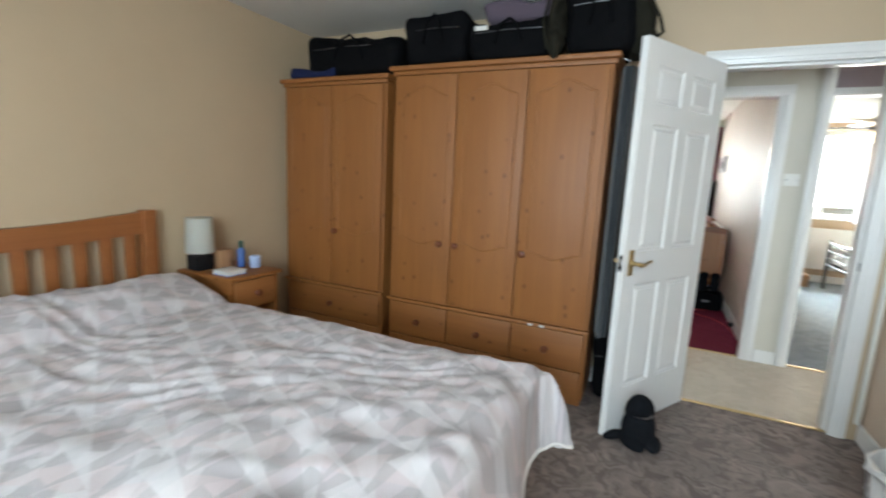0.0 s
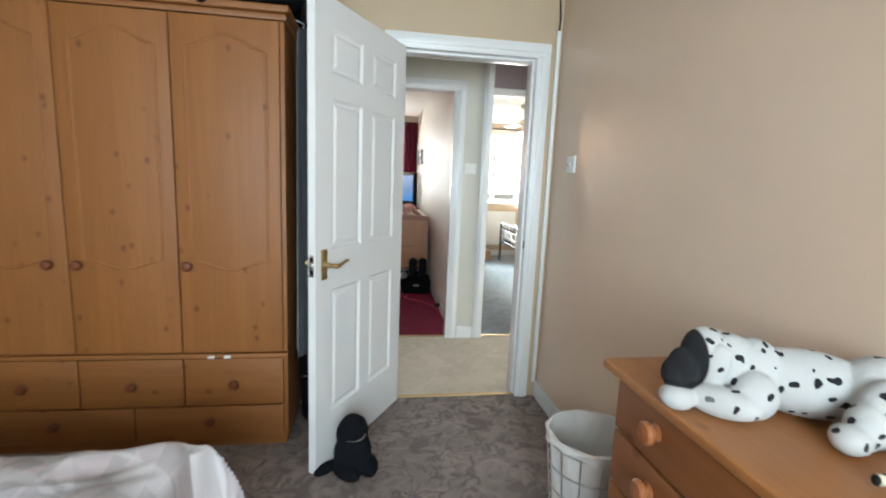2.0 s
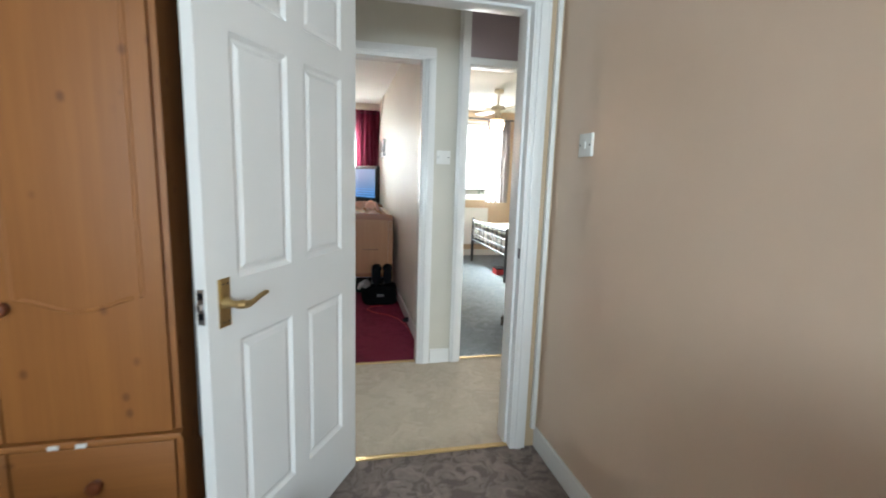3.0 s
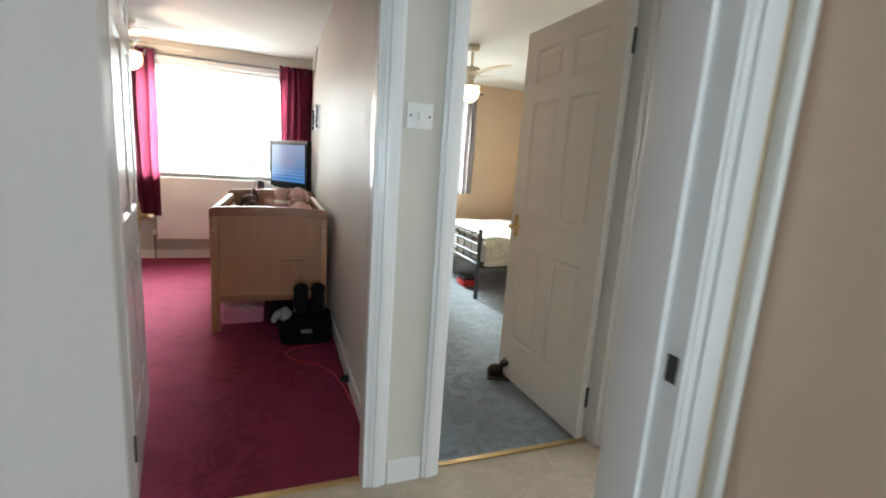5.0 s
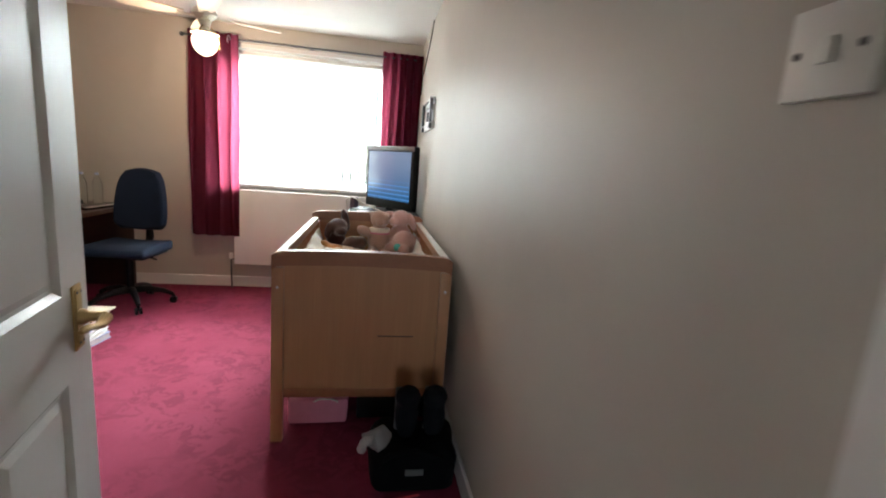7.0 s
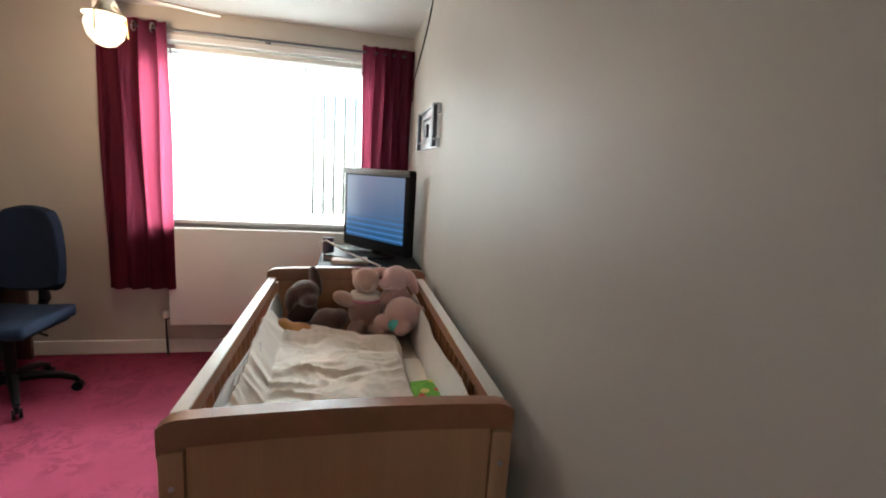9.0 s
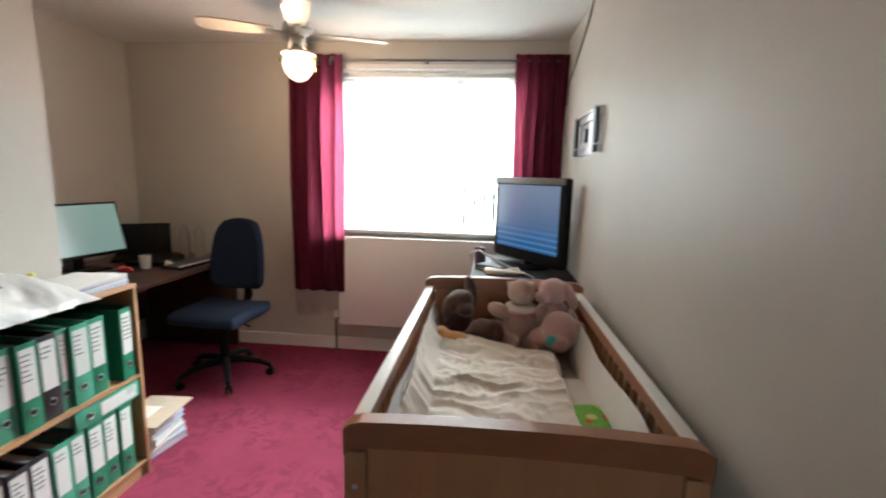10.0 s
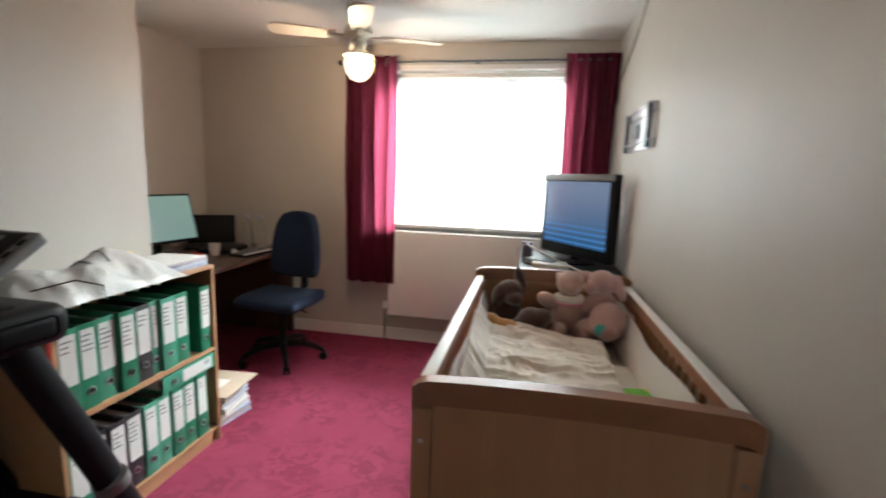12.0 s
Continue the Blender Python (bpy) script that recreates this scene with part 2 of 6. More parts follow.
BROWN_PLUSH = cloth("brown_plush", (0.085, 0.042, 0.035), 0.2, 350, 40, 0.95, 0.6, 0.5)
ORANGE_PLUSH = cloth("orange_plush", (0.62, 0.30, 0.10), 0.2, 350, 40, 0.95, 0.5, 0.5)
BLACK_PLUSH = cloth("black_plush", (0.009, 0.010, 0.013), 0.3, 300, 50, 0.9, 0.8, 0.0)
GREEN_FILE = plain("green_file_board", (0.012, 0.17, 0.095), 0.35, 0, 0.15, 20)
PALE_GREEN_FILE = plain("light_green_file_board", (0.06, 0.30, 0.20), 0.35, 0, 0.15, 20)
BLACK_FILE = plain("black_file_board", (0.02, 0.02, 0.024), 0.4, 0, 0.2, 20)
PAPER = plain("paper", (0.64, 0.63, 0.605), 0.8, 0, 0.05, 40)
INK = plain("grey_ink", (0.14, 0.14, 0.16), 0.8)
RED = plain("red_plastic", (0.50, 0.02, 0.025), 0.4)
BLUE = plain("blue_plastic", (0.05, 0.12, 0.36), 0.4)
PALE_BLUE = plain("pale_blue_plastic", (0.36, 0.45, 0.66), 0.4)


def toy_print(name):
    """Green cloth with red, yellow and cream motifs."""
    g = Graph(name)
    vor = g.node("ShaderNodeTexVoronoi", Vector=g.scaled(26.0), Scale=1.0)
    cell = g.node("ShaderNodeSeparateColor", Color=vor.outputs["Color"])
    leaf = g.mix(g.noise(70, 3), (0.07, 0.24, 0.03), (0.22, 0.46, 0.07))
    col = g.mix(g.ramp(cell.outputs[0], 0.74, 0.76), leaf, (0.62, 0.52, 0.16))
    col = g.mix(g.ramp(cell.outputs[1], 0.80, 0.82), col, (0.50, 0.07, 0.05))
    col = g.mix(g.ramp(cell.outputs[2], 0.84, 0.86), col, (0.66, 0.62, 0.52))
    return g.done(g.mix(g.ramp(vor.outputs["Distance"], 0.42, 0.46), col, leaf), 0.85)


GREEN = toy_print("green_toy_cloth")
PINK = plain("pink_paper", (0.62, 0.20, 0.30), 0.6)
BAG = cloth("grey_polythene", (0.60, 0.60, 0.585), 0.2, 120, 22, 0.35, 0.5, 0)
SHADE = translucent("lampshade_linen", (0.80, 0.80, 0.74), (0.7, 0.68, 0.6))
DARK_OLIVE = cloth("dark_green_cloth", (0.02, 0.06, 0.045), 0.3)
LILAC = cloth("lilac_cloth", (0.12, 0.092, 0.12), 0.2, 700, 14, 0.9, 0.35, 0.05)
OLIVE = cloth("olive_canvas", (0.022, 0.020, 0.014), 0.4, 400, 12, 0.9, 0.35, 0.0)
BULB_GLASS = glow("lit_lamp_glass", (1.0, 0.80, 0.55), 5.0)
TRACK = plain("treadmill_belt", (0.02, 0.02, 0.021), 0.7, 0, 0.2, 90, 0.3)


def spotted():
    g = Graph("dalmatian_plush")
    warp = g.node("ShaderNodeVectorMath")
    warp.operation = "ADD"
    g.put(warp.inputs[0], g.scaled((25.0, 19.0, 25.0)))
    g.put(warp.inputs[1], g.scaled(0.9, g.node("ShaderNodeTexNoise", Vector=g.scaled(22.0), Scale=1.0, Detail=1.0).outputs[1]))
    vor = g.node("ShaderNodeTexVoronoi", Vector=warp.outputs[0], Scale=1.0)
    spot = g.ramp(vor.outputs["Distance"], 0.26, 0.285, (1,) * 3, (0,) * 3)
    pick = g.ramp(g.node("ShaderNodeSeparateColor", Color=vor.outputs["Color"]).outputs[1], 0.16, 0.20)
    f = g.mix(1.0, spot, pick, "MULTIPLY")
    dist = g.node("ShaderNodeVectorMath")
    dist.operation = "DISTANCE"
    g.put(dist.inputs[0], g.co)
    dist.inputs[1].default_value = (-0.045, 0.35, 0.128)
    face = g.ramp(dist.outputs["Value"], 0.094, 0.099, (1,) * 3, (0,) * 3)
    f = g.mix(1.0, f, face, "LIGHTEN")
    g.bump(g.mix(0.4, g.noise(320, 3), g.noise(90, 4)), 0.8, 0.008)
    return g.done(g.mix(f, (0.54, 0.535, 0.52), (0.018, 0.018, 0.02)), 0.95, 0, 0.05)


SPOTTED = spotted()


def braid(name):
    g = Graph(name)
    f = g.ramp(g.node("ShaderNodeNewGeometry").outputs["Random Per Island"], 0.45, 0.5)
    return g.done(g.mix(f, (0.02, 0.02, 0.018), (0.55, 0.50, 0.38)), 0.9)


def screen(name, top, bottom, strength, bars=1.0):
    """A lit display: a colour that fades down the screen, with a few lighter bars."""
    g = Graph(name)
    z = g.node("ShaderNodeSeparateXYZ", Vector=g.co).outputs[2]
    col = g.ramp(z, 0.02, 0.36, bottom, top)
    wave = g.node("ShaderNodeTexWave", Vector=g.scaled((0.0, 0.0, 9.0)), Scale=1.0, Distortion=0.6)
    wave.bands_direction = "Z"
    low = g.ramp(z, 0.10, 0.17, (1,) * 3, (0,) * 3)
    col = g.mix(g.mix(bars, (0.0, 0.0, 0.0), g.mix(1.0, g.ramp(wave.outputs[1], 0.7, 0.8), low, "MULTIPLY")), col, tuple(min(1, v * 1.9 + 0.05) for v in bottom))
    g.put(g.b.inputs["Emission Color"], col)
    g.b.inputs["Emission Strength"].default_value = strength
    return g.done((0.02, 0.02, 0.02), 0.15)


TV_PICTURE = screen("television_picture", (0.30, 0.40, 0.60), (0.03, 0.17, 0.42), 1.0)
PC_PICTURE = screen("monitor_picture", (0.40, 0.62, 0.54), (0.36, 0.57, 0.52), 1.0, 0.0)


# ---------- building helpers ----------
def where(ob):
    m = Matrix()
    while ob:
        m = ob.matrix_basis @ m
        ob = ob.parent
    return m


def thing(name, at, label, category, turn=0.0, group=""):
    ob = new(name)
    ob.empty_display_size = 0.1
    ob.matrix_basis = pose(*at, 0, 0, turn)
    return tagged(ob, label, category, group)


def part(name, bm, material, parent=None, label="", world_space=True, smooth=True):
    """One mesh object from a bmesh. World coordinates are turned into the parent's own."""
    if parent and world_space:
        bm.transform(where(parent).inverted())
    for f in bm.faces:
        f.smooth = smooth
    me = bpy.data.meshes.new(name)
    bm.to_mesh(me)
    bm.free()
    for m in material if isinstance(material, (list, tuple)) else (material,):
        me.materials.append(m)
    if smooth:
        me.set_sharp_from_angle(angle=radians(35))
    ob = new(name, me)
    ob.parent = parent
    return tagged(ob, label)


def box(x0, x1, y0, y1, z0, z1, bevel=0.0, bm=None, seg=2):
    bm = bm or bmesh.new()
    vs = bmesh.ops.create_cube(bm, size=1.0)["verts"]
    bmesh.ops.transform(bm, verts=vs, matrix=Matrix.LocRotScale(((x0 + x1) / 2, (y0 + y1) / 2, (z0 + z1) / 2), None, (abs(x1 - x0), abs(y1 - y0), abs(z1 - z0))))
    if bevel:
        es = list({e for v in vs for e in v.link_edges})
        bmesh.ops.bevel(bm, geom=es, offset=bevel, segments=seg, affect="EDGES", profile=0.6)
    return bm


def rod(a, b, r0, r1=None, bm=None, seg=14):
    bm = bm or bmesh.new()
    a, b = Vector(a), Vector(b)
    d = b - a
    m = Matrix.Translation((a + b) / 2) @ d.to_track_quat("Z", "Y").to_matrix().to_4x4()
    bmesh.ops.create_cone(bm, cap_ends=True, segments=seg, radius1=r0, radius2=r0 if r1 is None else r1, depth=d.length, matrix=m)
    return bm


def ball(at, r, turn=(0, 0, 0), bm=None, seg=20):
    bm = bm or bmesh.new()
    r = r if isinstance(r, tuple) else (r, r, r)
    m = Matrix.LocRotScale(at, Euler([radians(a) for a in turn]), r)
    bmesh.ops.create_uvsphere(bm, u_segments=seg, v_segments=seg // 2 + 2, radius=1.0, matrix=m)
    return bm


def tube(points, r, bm=None, seg=8, closed=False):
    """A round tube along points."""
    bm = bm or bmesh.new()
    ps = [Vector(p) for p in points]
    rings, up = [], Vector((0.13, 0.21, 1)).normalized()
    n = len(ps)
    for i, p in enumerate(ps):
        d = (ps[(i + 1) % n] - ps[i - 1]) if closed else (ps[min(i + 1, n - 1)] - ps[max(i - 1, 0)])
        d.normalize()
        u = d.cross(up)
        u = u.normalized() if u.length > 1e-3 else d.orthogonal().normalized()
        w = d.cross(u)
        rr = r[i] if isinstance(r, (list, tuple)) else r
        rings.append([bm.verts.new(p + rr * (math.cos(2 * math.pi * k / seg) * u + math.sin(2 * math.pi * k / seg) * w)) for k in range(seg)])
    for i in range(n if closed else n - 1):
        a, b = rings[i], rings[(i + 1) % n]
        for k in range(seg):
            bm.faces.new((a[k], a[(k + 1) % seg], b[(k + 1) % seg], b[k]))
    if not closed:
        bm.faces.new(rings[0][::-1])
        bm.faces.new(rings[-1])
    bmesh.ops.recalc_face_normals(bm, faces=bm.faces)
    return bm


def lathe(profile, at=(0, 0, 0), m=None, bm=None, seg=24):
    """A turned shape from (radius, height) pairs."""
    bm = bm or bmesh.new()
    rows = []
    for r, z in profile:
        rows.append([bm.verts.new(Vector((r * math.cos(2 * math.pi * k / seg), r * math.sin(2 * math.pi * k / seg), z))) for k in range(seg)])
    made = [v for row in rows for v in row]
    for a, b in zip(rows, rows[1:]):
        for k in range(seg):
            bm.faces.new((a[k], a[(k + 1) % seg], b[(k + 1) % seg], b[k]))
    bm.faces.new(rows[0][::-1])
    bm.faces.new(rows[-1])
    bmesh.ops.transform(bm, verts=made, matrix=Matrix.Translation(at) @ (m or Matrix()))
    bmesh.ops.recalc_face_normals(bm, faces=bm.faces)
    return bm


def sheet(f, nu, nv, thick=0.0, bm=None):
    """A surface f(u, v) with u and v from 0 to 1; thick gives it a second side below."""
    bm = bm or bmesh.new()
    g = [[bm.verts.new(f(i / nu, j / nv)) for j in range(nv + 1)] for i in range(nu + 1)]
    for i in range(nu):
        for j in range(nv):
            bm.faces.new((g[i][j], g[i + 1][j], g[i + 1][j + 1], g[i][j + 1]))
    bmesh.ops.recalc_face_normals(bm, faces=bm.faces)
    if thick:
        bmesh.ops.solidify(bm, geom=bm.faces[:], thickness=thick)
    return bm


def prism(outline, depth, m=None, bm=None, bevel=0.0):
    """A flat outline of (x, z) points pushed along y by depth."""
    bm = bm or bmesh.new()
    vs = [bm.verts.new((x, 0, z)) for x, z in outline]
    f = bm.faces.new(vs)
    top = bmesh.ops.extrude_face_region(bm, geom=[f])["geom"]
    tv = [v for v in top if isinstance(v, bmesh.types.BMVert)]
    bmesh.ops.translate(bm, verts=tv, vec=(0, depth, 0))
    bmesh.ops.recalc_face_normals(bm, faces=bm.faces)
    if bevel:
        bmesh.ops.bevel(bm, geom=bm.edges[:], offset=bevel, segments=2, affect="EDGES")
    if m:
        bm.transform(m)
    return bm


def fuse(ob, size):
    """Melts the overlapping lumps of a soft toy or bag into one skin."""
    r = ob.modifiers.new("skin", "REMESH")
    r.mode, r.voxel_size, r.use_smooth_shade = "VOXEL", size, True
    s = ob.modifiers.new("soften", "SMOOTH")
    s.factor, s.iterations = 0.6, 5
    return ob


def crumple(bm, amount, scale, seed=0.0):
    for v in bm.verts:
        v.co += amount * noise.noise_vector(v.co * scale + Vector((seed, 3 * seed, 7)))
    return bm


def structure(name, bm, material, label, category, smooth=False, parent=None):
    return tagged(part(name, bm, material, parent, "", True, smooth), label, category, "", "structure")


# ---------- the setting ----------
H = 2.36          # ceiling height
LEFT1, RIGHT1 = -2.12, 1.64
DOOR1, DOOR2, DOOR3 = (0.745, 1.505), (0.46, 1.235), (1.53, 2.30)


def wall(name, x0, x1, y0, y1, holes, material, label, along="x", top=H):
    """A wall slab with rectangular holes (a0, a1, z0, z1) along its length, as one closed skin."""
    bm = bmesh.new()
    s0, s1 = (x0, x1) if along == "x" else (y0, y1)
    t0, t1 = (y0, y1) if along == "x" else (x0, x1)
    cuts = sorted({s0, s1, *(v for h in holes for v in h[:2])})
    levels = sorted({0, top, *(min(v, top) for h in holes for v in h[2:])})
    made = {}

    def corner(i, side, k):
        if (i, side, k) not in made:
            a, t = cuts[i], (t0, t1)[side]
            made[i, side, k] = bm.verts.new((a, t, levels[k]) if along == "x" else (t, a, levels[k]))
        return made[i, side, k]

    def solid(i, k):
        if not (0 <= i < len(cuts) - 1 and 0 <= k < len(levels) - 1):
            return False
        a, z = (cuts[i] + cuts[i + 1]) / 2, (levels[k] + levels[k + 1]) / 2
        return not any(h[0] < a < h[1] and h[2] < z < h[3] for h in holes)

    for i in range(len(cuts) - 1):
        for k in range(len(levels) - 1):
            if not solid(i, k):
                continue
            for side in (0, 1):
                bm.faces.new([corner(p, side, q) for p, q in ((i, k), (i + 1, k), (i + 1, k + 1), (i, k + 1))])
            for (p, q), (u, v), beside in (((i, k), (i, k + 1), (i - 1, k)), ((i + 1, k), (i + 1, k + 1), (i + 1, k)), ((i, k), (i + 1, k), (i, k - 1)), ((i, k + 1), (i + 1, k + 1), (i, k + 1))):
                if not solid(*beside):
                    bm.faces.new((corner(p, 0, q), corner(u, 0, v), corner(u, 1, v), corner(p, 1, q)))
    bmesh.ops.recalc_face_normals(bm, faces=bm.faces)
    return structure(name, bm, material, label, "wall")


def hole(door, top=2.02):
    return (door[0] - 0.03, door[1] + 0.03, 0, top)


wall("wall_bedroom_north", LEFT1, RIGHT1 + 0.06, 3.0, 3.06, [hole(DOOR1)], CREAM, "cream painted bedroom wall round the door")
wall("wall_bedroom_east", RIGHT1, RIGHT1 + 0.06, -1.5, 3.0, [], PEACH, "beige satin painted bedroom wall", "y")
wall("wall_bedroom_west", LEFT1 - 0.06, LEFT1, -1.5, 3.06, [], CREAM, "cream painted bedroom wall behind the bed", "y")
wall("wall_bedroom_south", LEFT1 - 0.06, RIGHT1 + 0.06, -1.56, -1.5, [(-0.45, 1.45, 0.95, 2.15)], CREAM, "cream painted bedroom window wall")
wall("wall_hall_south", -1.2, 2.67, 3.06, 3.12, [hole(DOOR1)], HALL, "ivory painted hall wall")
wall("wall_hall_north", -1.2, 2.67, 4.04, 4.10, [hole(DOOR2), hole(DOOR3, H)], HALL, "ivory painted hall wall between two doors")
wall("wall_hall_west", -1.26, -1.2, 3.06, 4.10, [], HALL, "ivory painted hall end wall", "y")
wall("wall_hall_east", 2.67, 2.73, 2.4, 4.10, [(3.10, 3.80, 0, 2.02)], HALL, "ivory painted hall end wall with a bathroom door opening", "y")
wall("wall_study_south", -1.03, 1.30, 4.10, 4.16, [hole(DOOR2)], GREIGE, "greige painted study wall round the door")
wall("wall_study_east", 1.30, 1.36, 4.10, 8.33, [], GREIGE, "greige painted study wall", "y")
wall("wall_study_north", -2.11, 1.36, 8.33, 8.58, [(-0.45, 1.06, 0.98, 2.16)], GREIGE, "greige painted study window wall")
wall("wall_study_west", -2.11, -2.05, 6.66, 8.33, [], GREIGE, "greige painted alcove wall", "y")
wall("wall_study_cupboard", -2.05, -1.03, 4.10, 6.66, [], GREIGE, "greige painted boxed-in wall beside the alcove")
wall("wall_spare_west", 1.36, 1.42, 4.10, 8.33, [], TAN, "tan painted spare bedroom wall", "y")
wall("wall_spare_south", 1.42, 4.8, 4.10, 4.16, [hole(DOOR3, H)], TAN, "tan painted spare bedroom wall round the door")
wall("wall_spare_north", 1.36, 4.86, 8.33, 8.58, [(2.1, 3.25, 0.95, 2.2)], TAN, "tan painted spare bedroom window wall")
wall("wall_spare_east", 4.8, 4.86, 4.10, 8.33, [], TAN, "tan painted spare bedroom wall", "y")
wall("wall_bath_south", 2.67, 4.4, 2.34, 2.4, [], TILE, "white tiled bathroom wall")
wall("wall_bath_east", 4.4, 4.46, 2.34, 4.04, [(2.8, 3.6, 1.2, 2.1)], TILE, "white tiled bathroom window wall", "y")
wall("wall_bath_north", 2.73, 4.46, 4.0, 4.04, [], GROUT, "white tiled bathroom wall with a beige tile band")

for nm, x0, x1, y0, y1, mt, lb in (
    ("floor_bedroom", LEFT1, RIGHT1, -1.5, 3.03, BROWN_CARPET, "mauve-brown patterned bedroom carpet"),
    ("floor_hall", -1.2, 2.69, 3.03, 4.085, BEIGE_CARPET, "beige hall carpet"),
    ("floor_study", -2.05, 1.30, 4.085, 8.33, RED_CARPET, "crimson carpet with a swirling pattern"),
    ("floor_spare", 1.42, 4.8, 4.085, 8.33, GREY_CARPET, "blue-grey spare bedroom carpet"),
    ("floor_bath", 2.69, 4.4, 2.4, 4.0, TILE_BAND, "beige bathroom floor"),
):
    structure(nm, box(x0, x1, y0, y1, -0.05, 0.0), mt, lb, "floor")
structure("floor_slab", box(-2.3, 4.9, -1.6, 8.6, -0.2, -0.055), GROUT, "floor slab under the carpets", "floor")
for nm, x0, x1, y0, y1 in (("ceiling_bedroom", LEFT1 - 0.06, 1.72, -1.56, 3.06), ("ceiling_hall", -1.26, 2.73, 3.065, 4.095), ("ceiling_study", -2.11, 1.36, 4.10, 8.58), ("ceiling_spare", 1.365, 4.86, 4.10, 8.58), ("ceiling_bath", 2.735, 4.46, 2.34, 4.095)):
    structure(nm, box(x0, x1, y0, y1, H, H + 0.06), ARTEX, "white stippled ceiling", "ceiling")
# roof over the rooms
structure("roof_slab", box(-2.4, 5.0, -1.7, 8.6, H + 0.065, H + 0.2), GROUT, "roof slab above the ceilings", "roof")


# skirting boards
def skirting(name, x0, x1, y0, y1):
    structure(name, box(x0, x1, y0, y1, 0.0, 0.10, 0.004), WHITE, "white painted skirting board", "baseboard")


skirting("baseboard", 1.626, RIGHT1, -1.5, 3.0)
skirting("baseboard", LEFT1, 0.67, 2.985, 3.0)
skirting("baseboard", LEFT1, LEFT1 + 0.015, -1.5, 2.98)
skirting("baseboard", 1.315, 1.45, 4.027, 4.04)
skirting("baseboard", 2.375, 2.67, 4.027, 4.04)
skirting("baseboard", 1.285, 1.30, 4.24, 8.315)
skirting("baseboard", -2.05, 1.30, 8.315, 8.33)
skirting("baseboard", -1.03, -1.015, 4.18, 6.66)
skirting("baseboard", -1.03, 0.38, 4.16, 4.175)
skirting("baseboard", -2.05, -2.035, 6.68, 8.31)
skirting("baseboard", 1.42, 1.435, 4.18, 8.31)
skirting("baseboard", 1.44, 4.8, 8.315, 8.33)


# door linings and architraves
def lining(name, x0, x1, y0, y1, top, faces, head_top=2.02):
    par = tagged(new(name), "white painted door frame", "door frame", "", "structure")
    part("jamb", box(x0 - 0.03, x0, y0, y1, 0, top, 0.002), WHITE, par)
    part("jamb", box(x1, x1 + 0.03, y0, y1, 0, top, 0.002), WHITE, par)
    part("head", box(x0 - 0.03, x1 + 0.03, y0, y1, top, head_top, 0.002), WHITE, par)
    for y, d in faces:
        for a in (x0 - 0.075, x1 + 0.008):
            bm = box(a, a + 0.067, y, y + d * 0.012, 0, top + 0.008, 0.003)
            box(a + 0.016, a + 0.051, y + d * 0.012, y + d * 0.019, 0, top + 0.008, 0.005, bm)
            part("architrave", bm, WHITE, par)
        bm = box(x0 - 0.075, x1 + 0.075, y, y + d * 0.012, top + 0.009, top + 0.076, 0.003)
        box(x0 - 0.075, x1 + 0.075, y + d * 0.012, y + d * 0.019, top + 0.025, top + 0.060, 0.005, bm)
        part("architrave", bm, WHITE, par)
    return par


f1 = lining("door_frame_bedroom", *DOOR1, 2.992, 3.128, 1.985, ((3.0, -1), (3.12, 1)))
f2 = lining("door_frame_study", *DOOR2, 4.032, 4.168, 1.985, ((4.04, -1), (4.16, 1)))
# the spare room's frame runs up to the ceiling, with a mauve panel over the door
f3 = tagged(new("door_frame_spare"), "white full-height door frame with a mauve panel above", "door frame", "", "structure")
for a, b in ((DOOR3[0] - 0.03, DOOR3[0]), (DOOR3[1], DOOR3[1] + 0.03)):
    part("jamb", box(a, b, 4.032, 4.168, 0, H, 0.002), WHITE, f3)
part("head", box(DOOR3[0], DOOR3[1], 4.036, 4.166, 1.985, 2.03, 0.003), WHITE, f3)
part("over_panel", box(DOOR3[0], DOOR3[1], 4.075, 4.12, 2.03, H), MAUVE, f3, "mauve painted panel over the door")
for a in (DOOR3[0] - 0.075, DOOR3[1] + 0.008):
    bm = box(a, a + 0.067, 4.04, 4.028, 0, H, 0.003)
    box(a + 0.016, a + 0.051, 4.028, 4.021, 0, H, 0.005, bm)
    part("architrave", bm, WHITE, f3)
# the stops that the doors close against, and strike plates
part("door_stop", box(DOOR1[1] - 0.012, DOOR1[1], 3.035, 3.128, 0, 1.985, 0.002), WHITE, f1)
part("door_stop", box(DOOR1[0], DOOR1[1] - 0.012, 3.035, 3.128, 1.972, 1.985, 0.002), WHITE, f1)
part("door_stop", box(DOOR2[1] - 0.012, DOOR2[1], 4.032, 4.125, 0, 1.985, 0.002), WHITE, f2)
part("strike_plate", box(DOOR1[1] - 0.002, DOOR1[1] + 0.001, 3.002, 3.022, 0.92, 0.965), DARK_STEEL, f1, "dark steel strike plate")
part("strike_plate", box(DOOR2[1] - 0.003, DOOR2[1] + 0.001, 4.135, 4.158, 0.925, 0.975), BRASS, f2, "worn brass strike plate")
# bathroom door frame on the hall's end wall
f4 = tagged(new("door_frame_bathroom"), "white painted bathroom door frame", "door frame", "", "structure")
for a, b in ((3.10, 3.12), (3.78, 3.80)):
    part("jamb", box(2.662, 2.738, a, b, 0, 2.0, 0.002), WHITE, f4)
bm = box(2.656, 2.669, 3.788, 3.855, 0, 2.008, 0.003)
box(2.649, 2.656, 3.80, 3.84, 0, 2.008, 0.004, bm)
part("architrave", bm, WHITE, f4)
part("architrave", box(2.656, 2.669, 3.125, 3.855, 2.009, 2.076, 0.003), WHITE, f4)
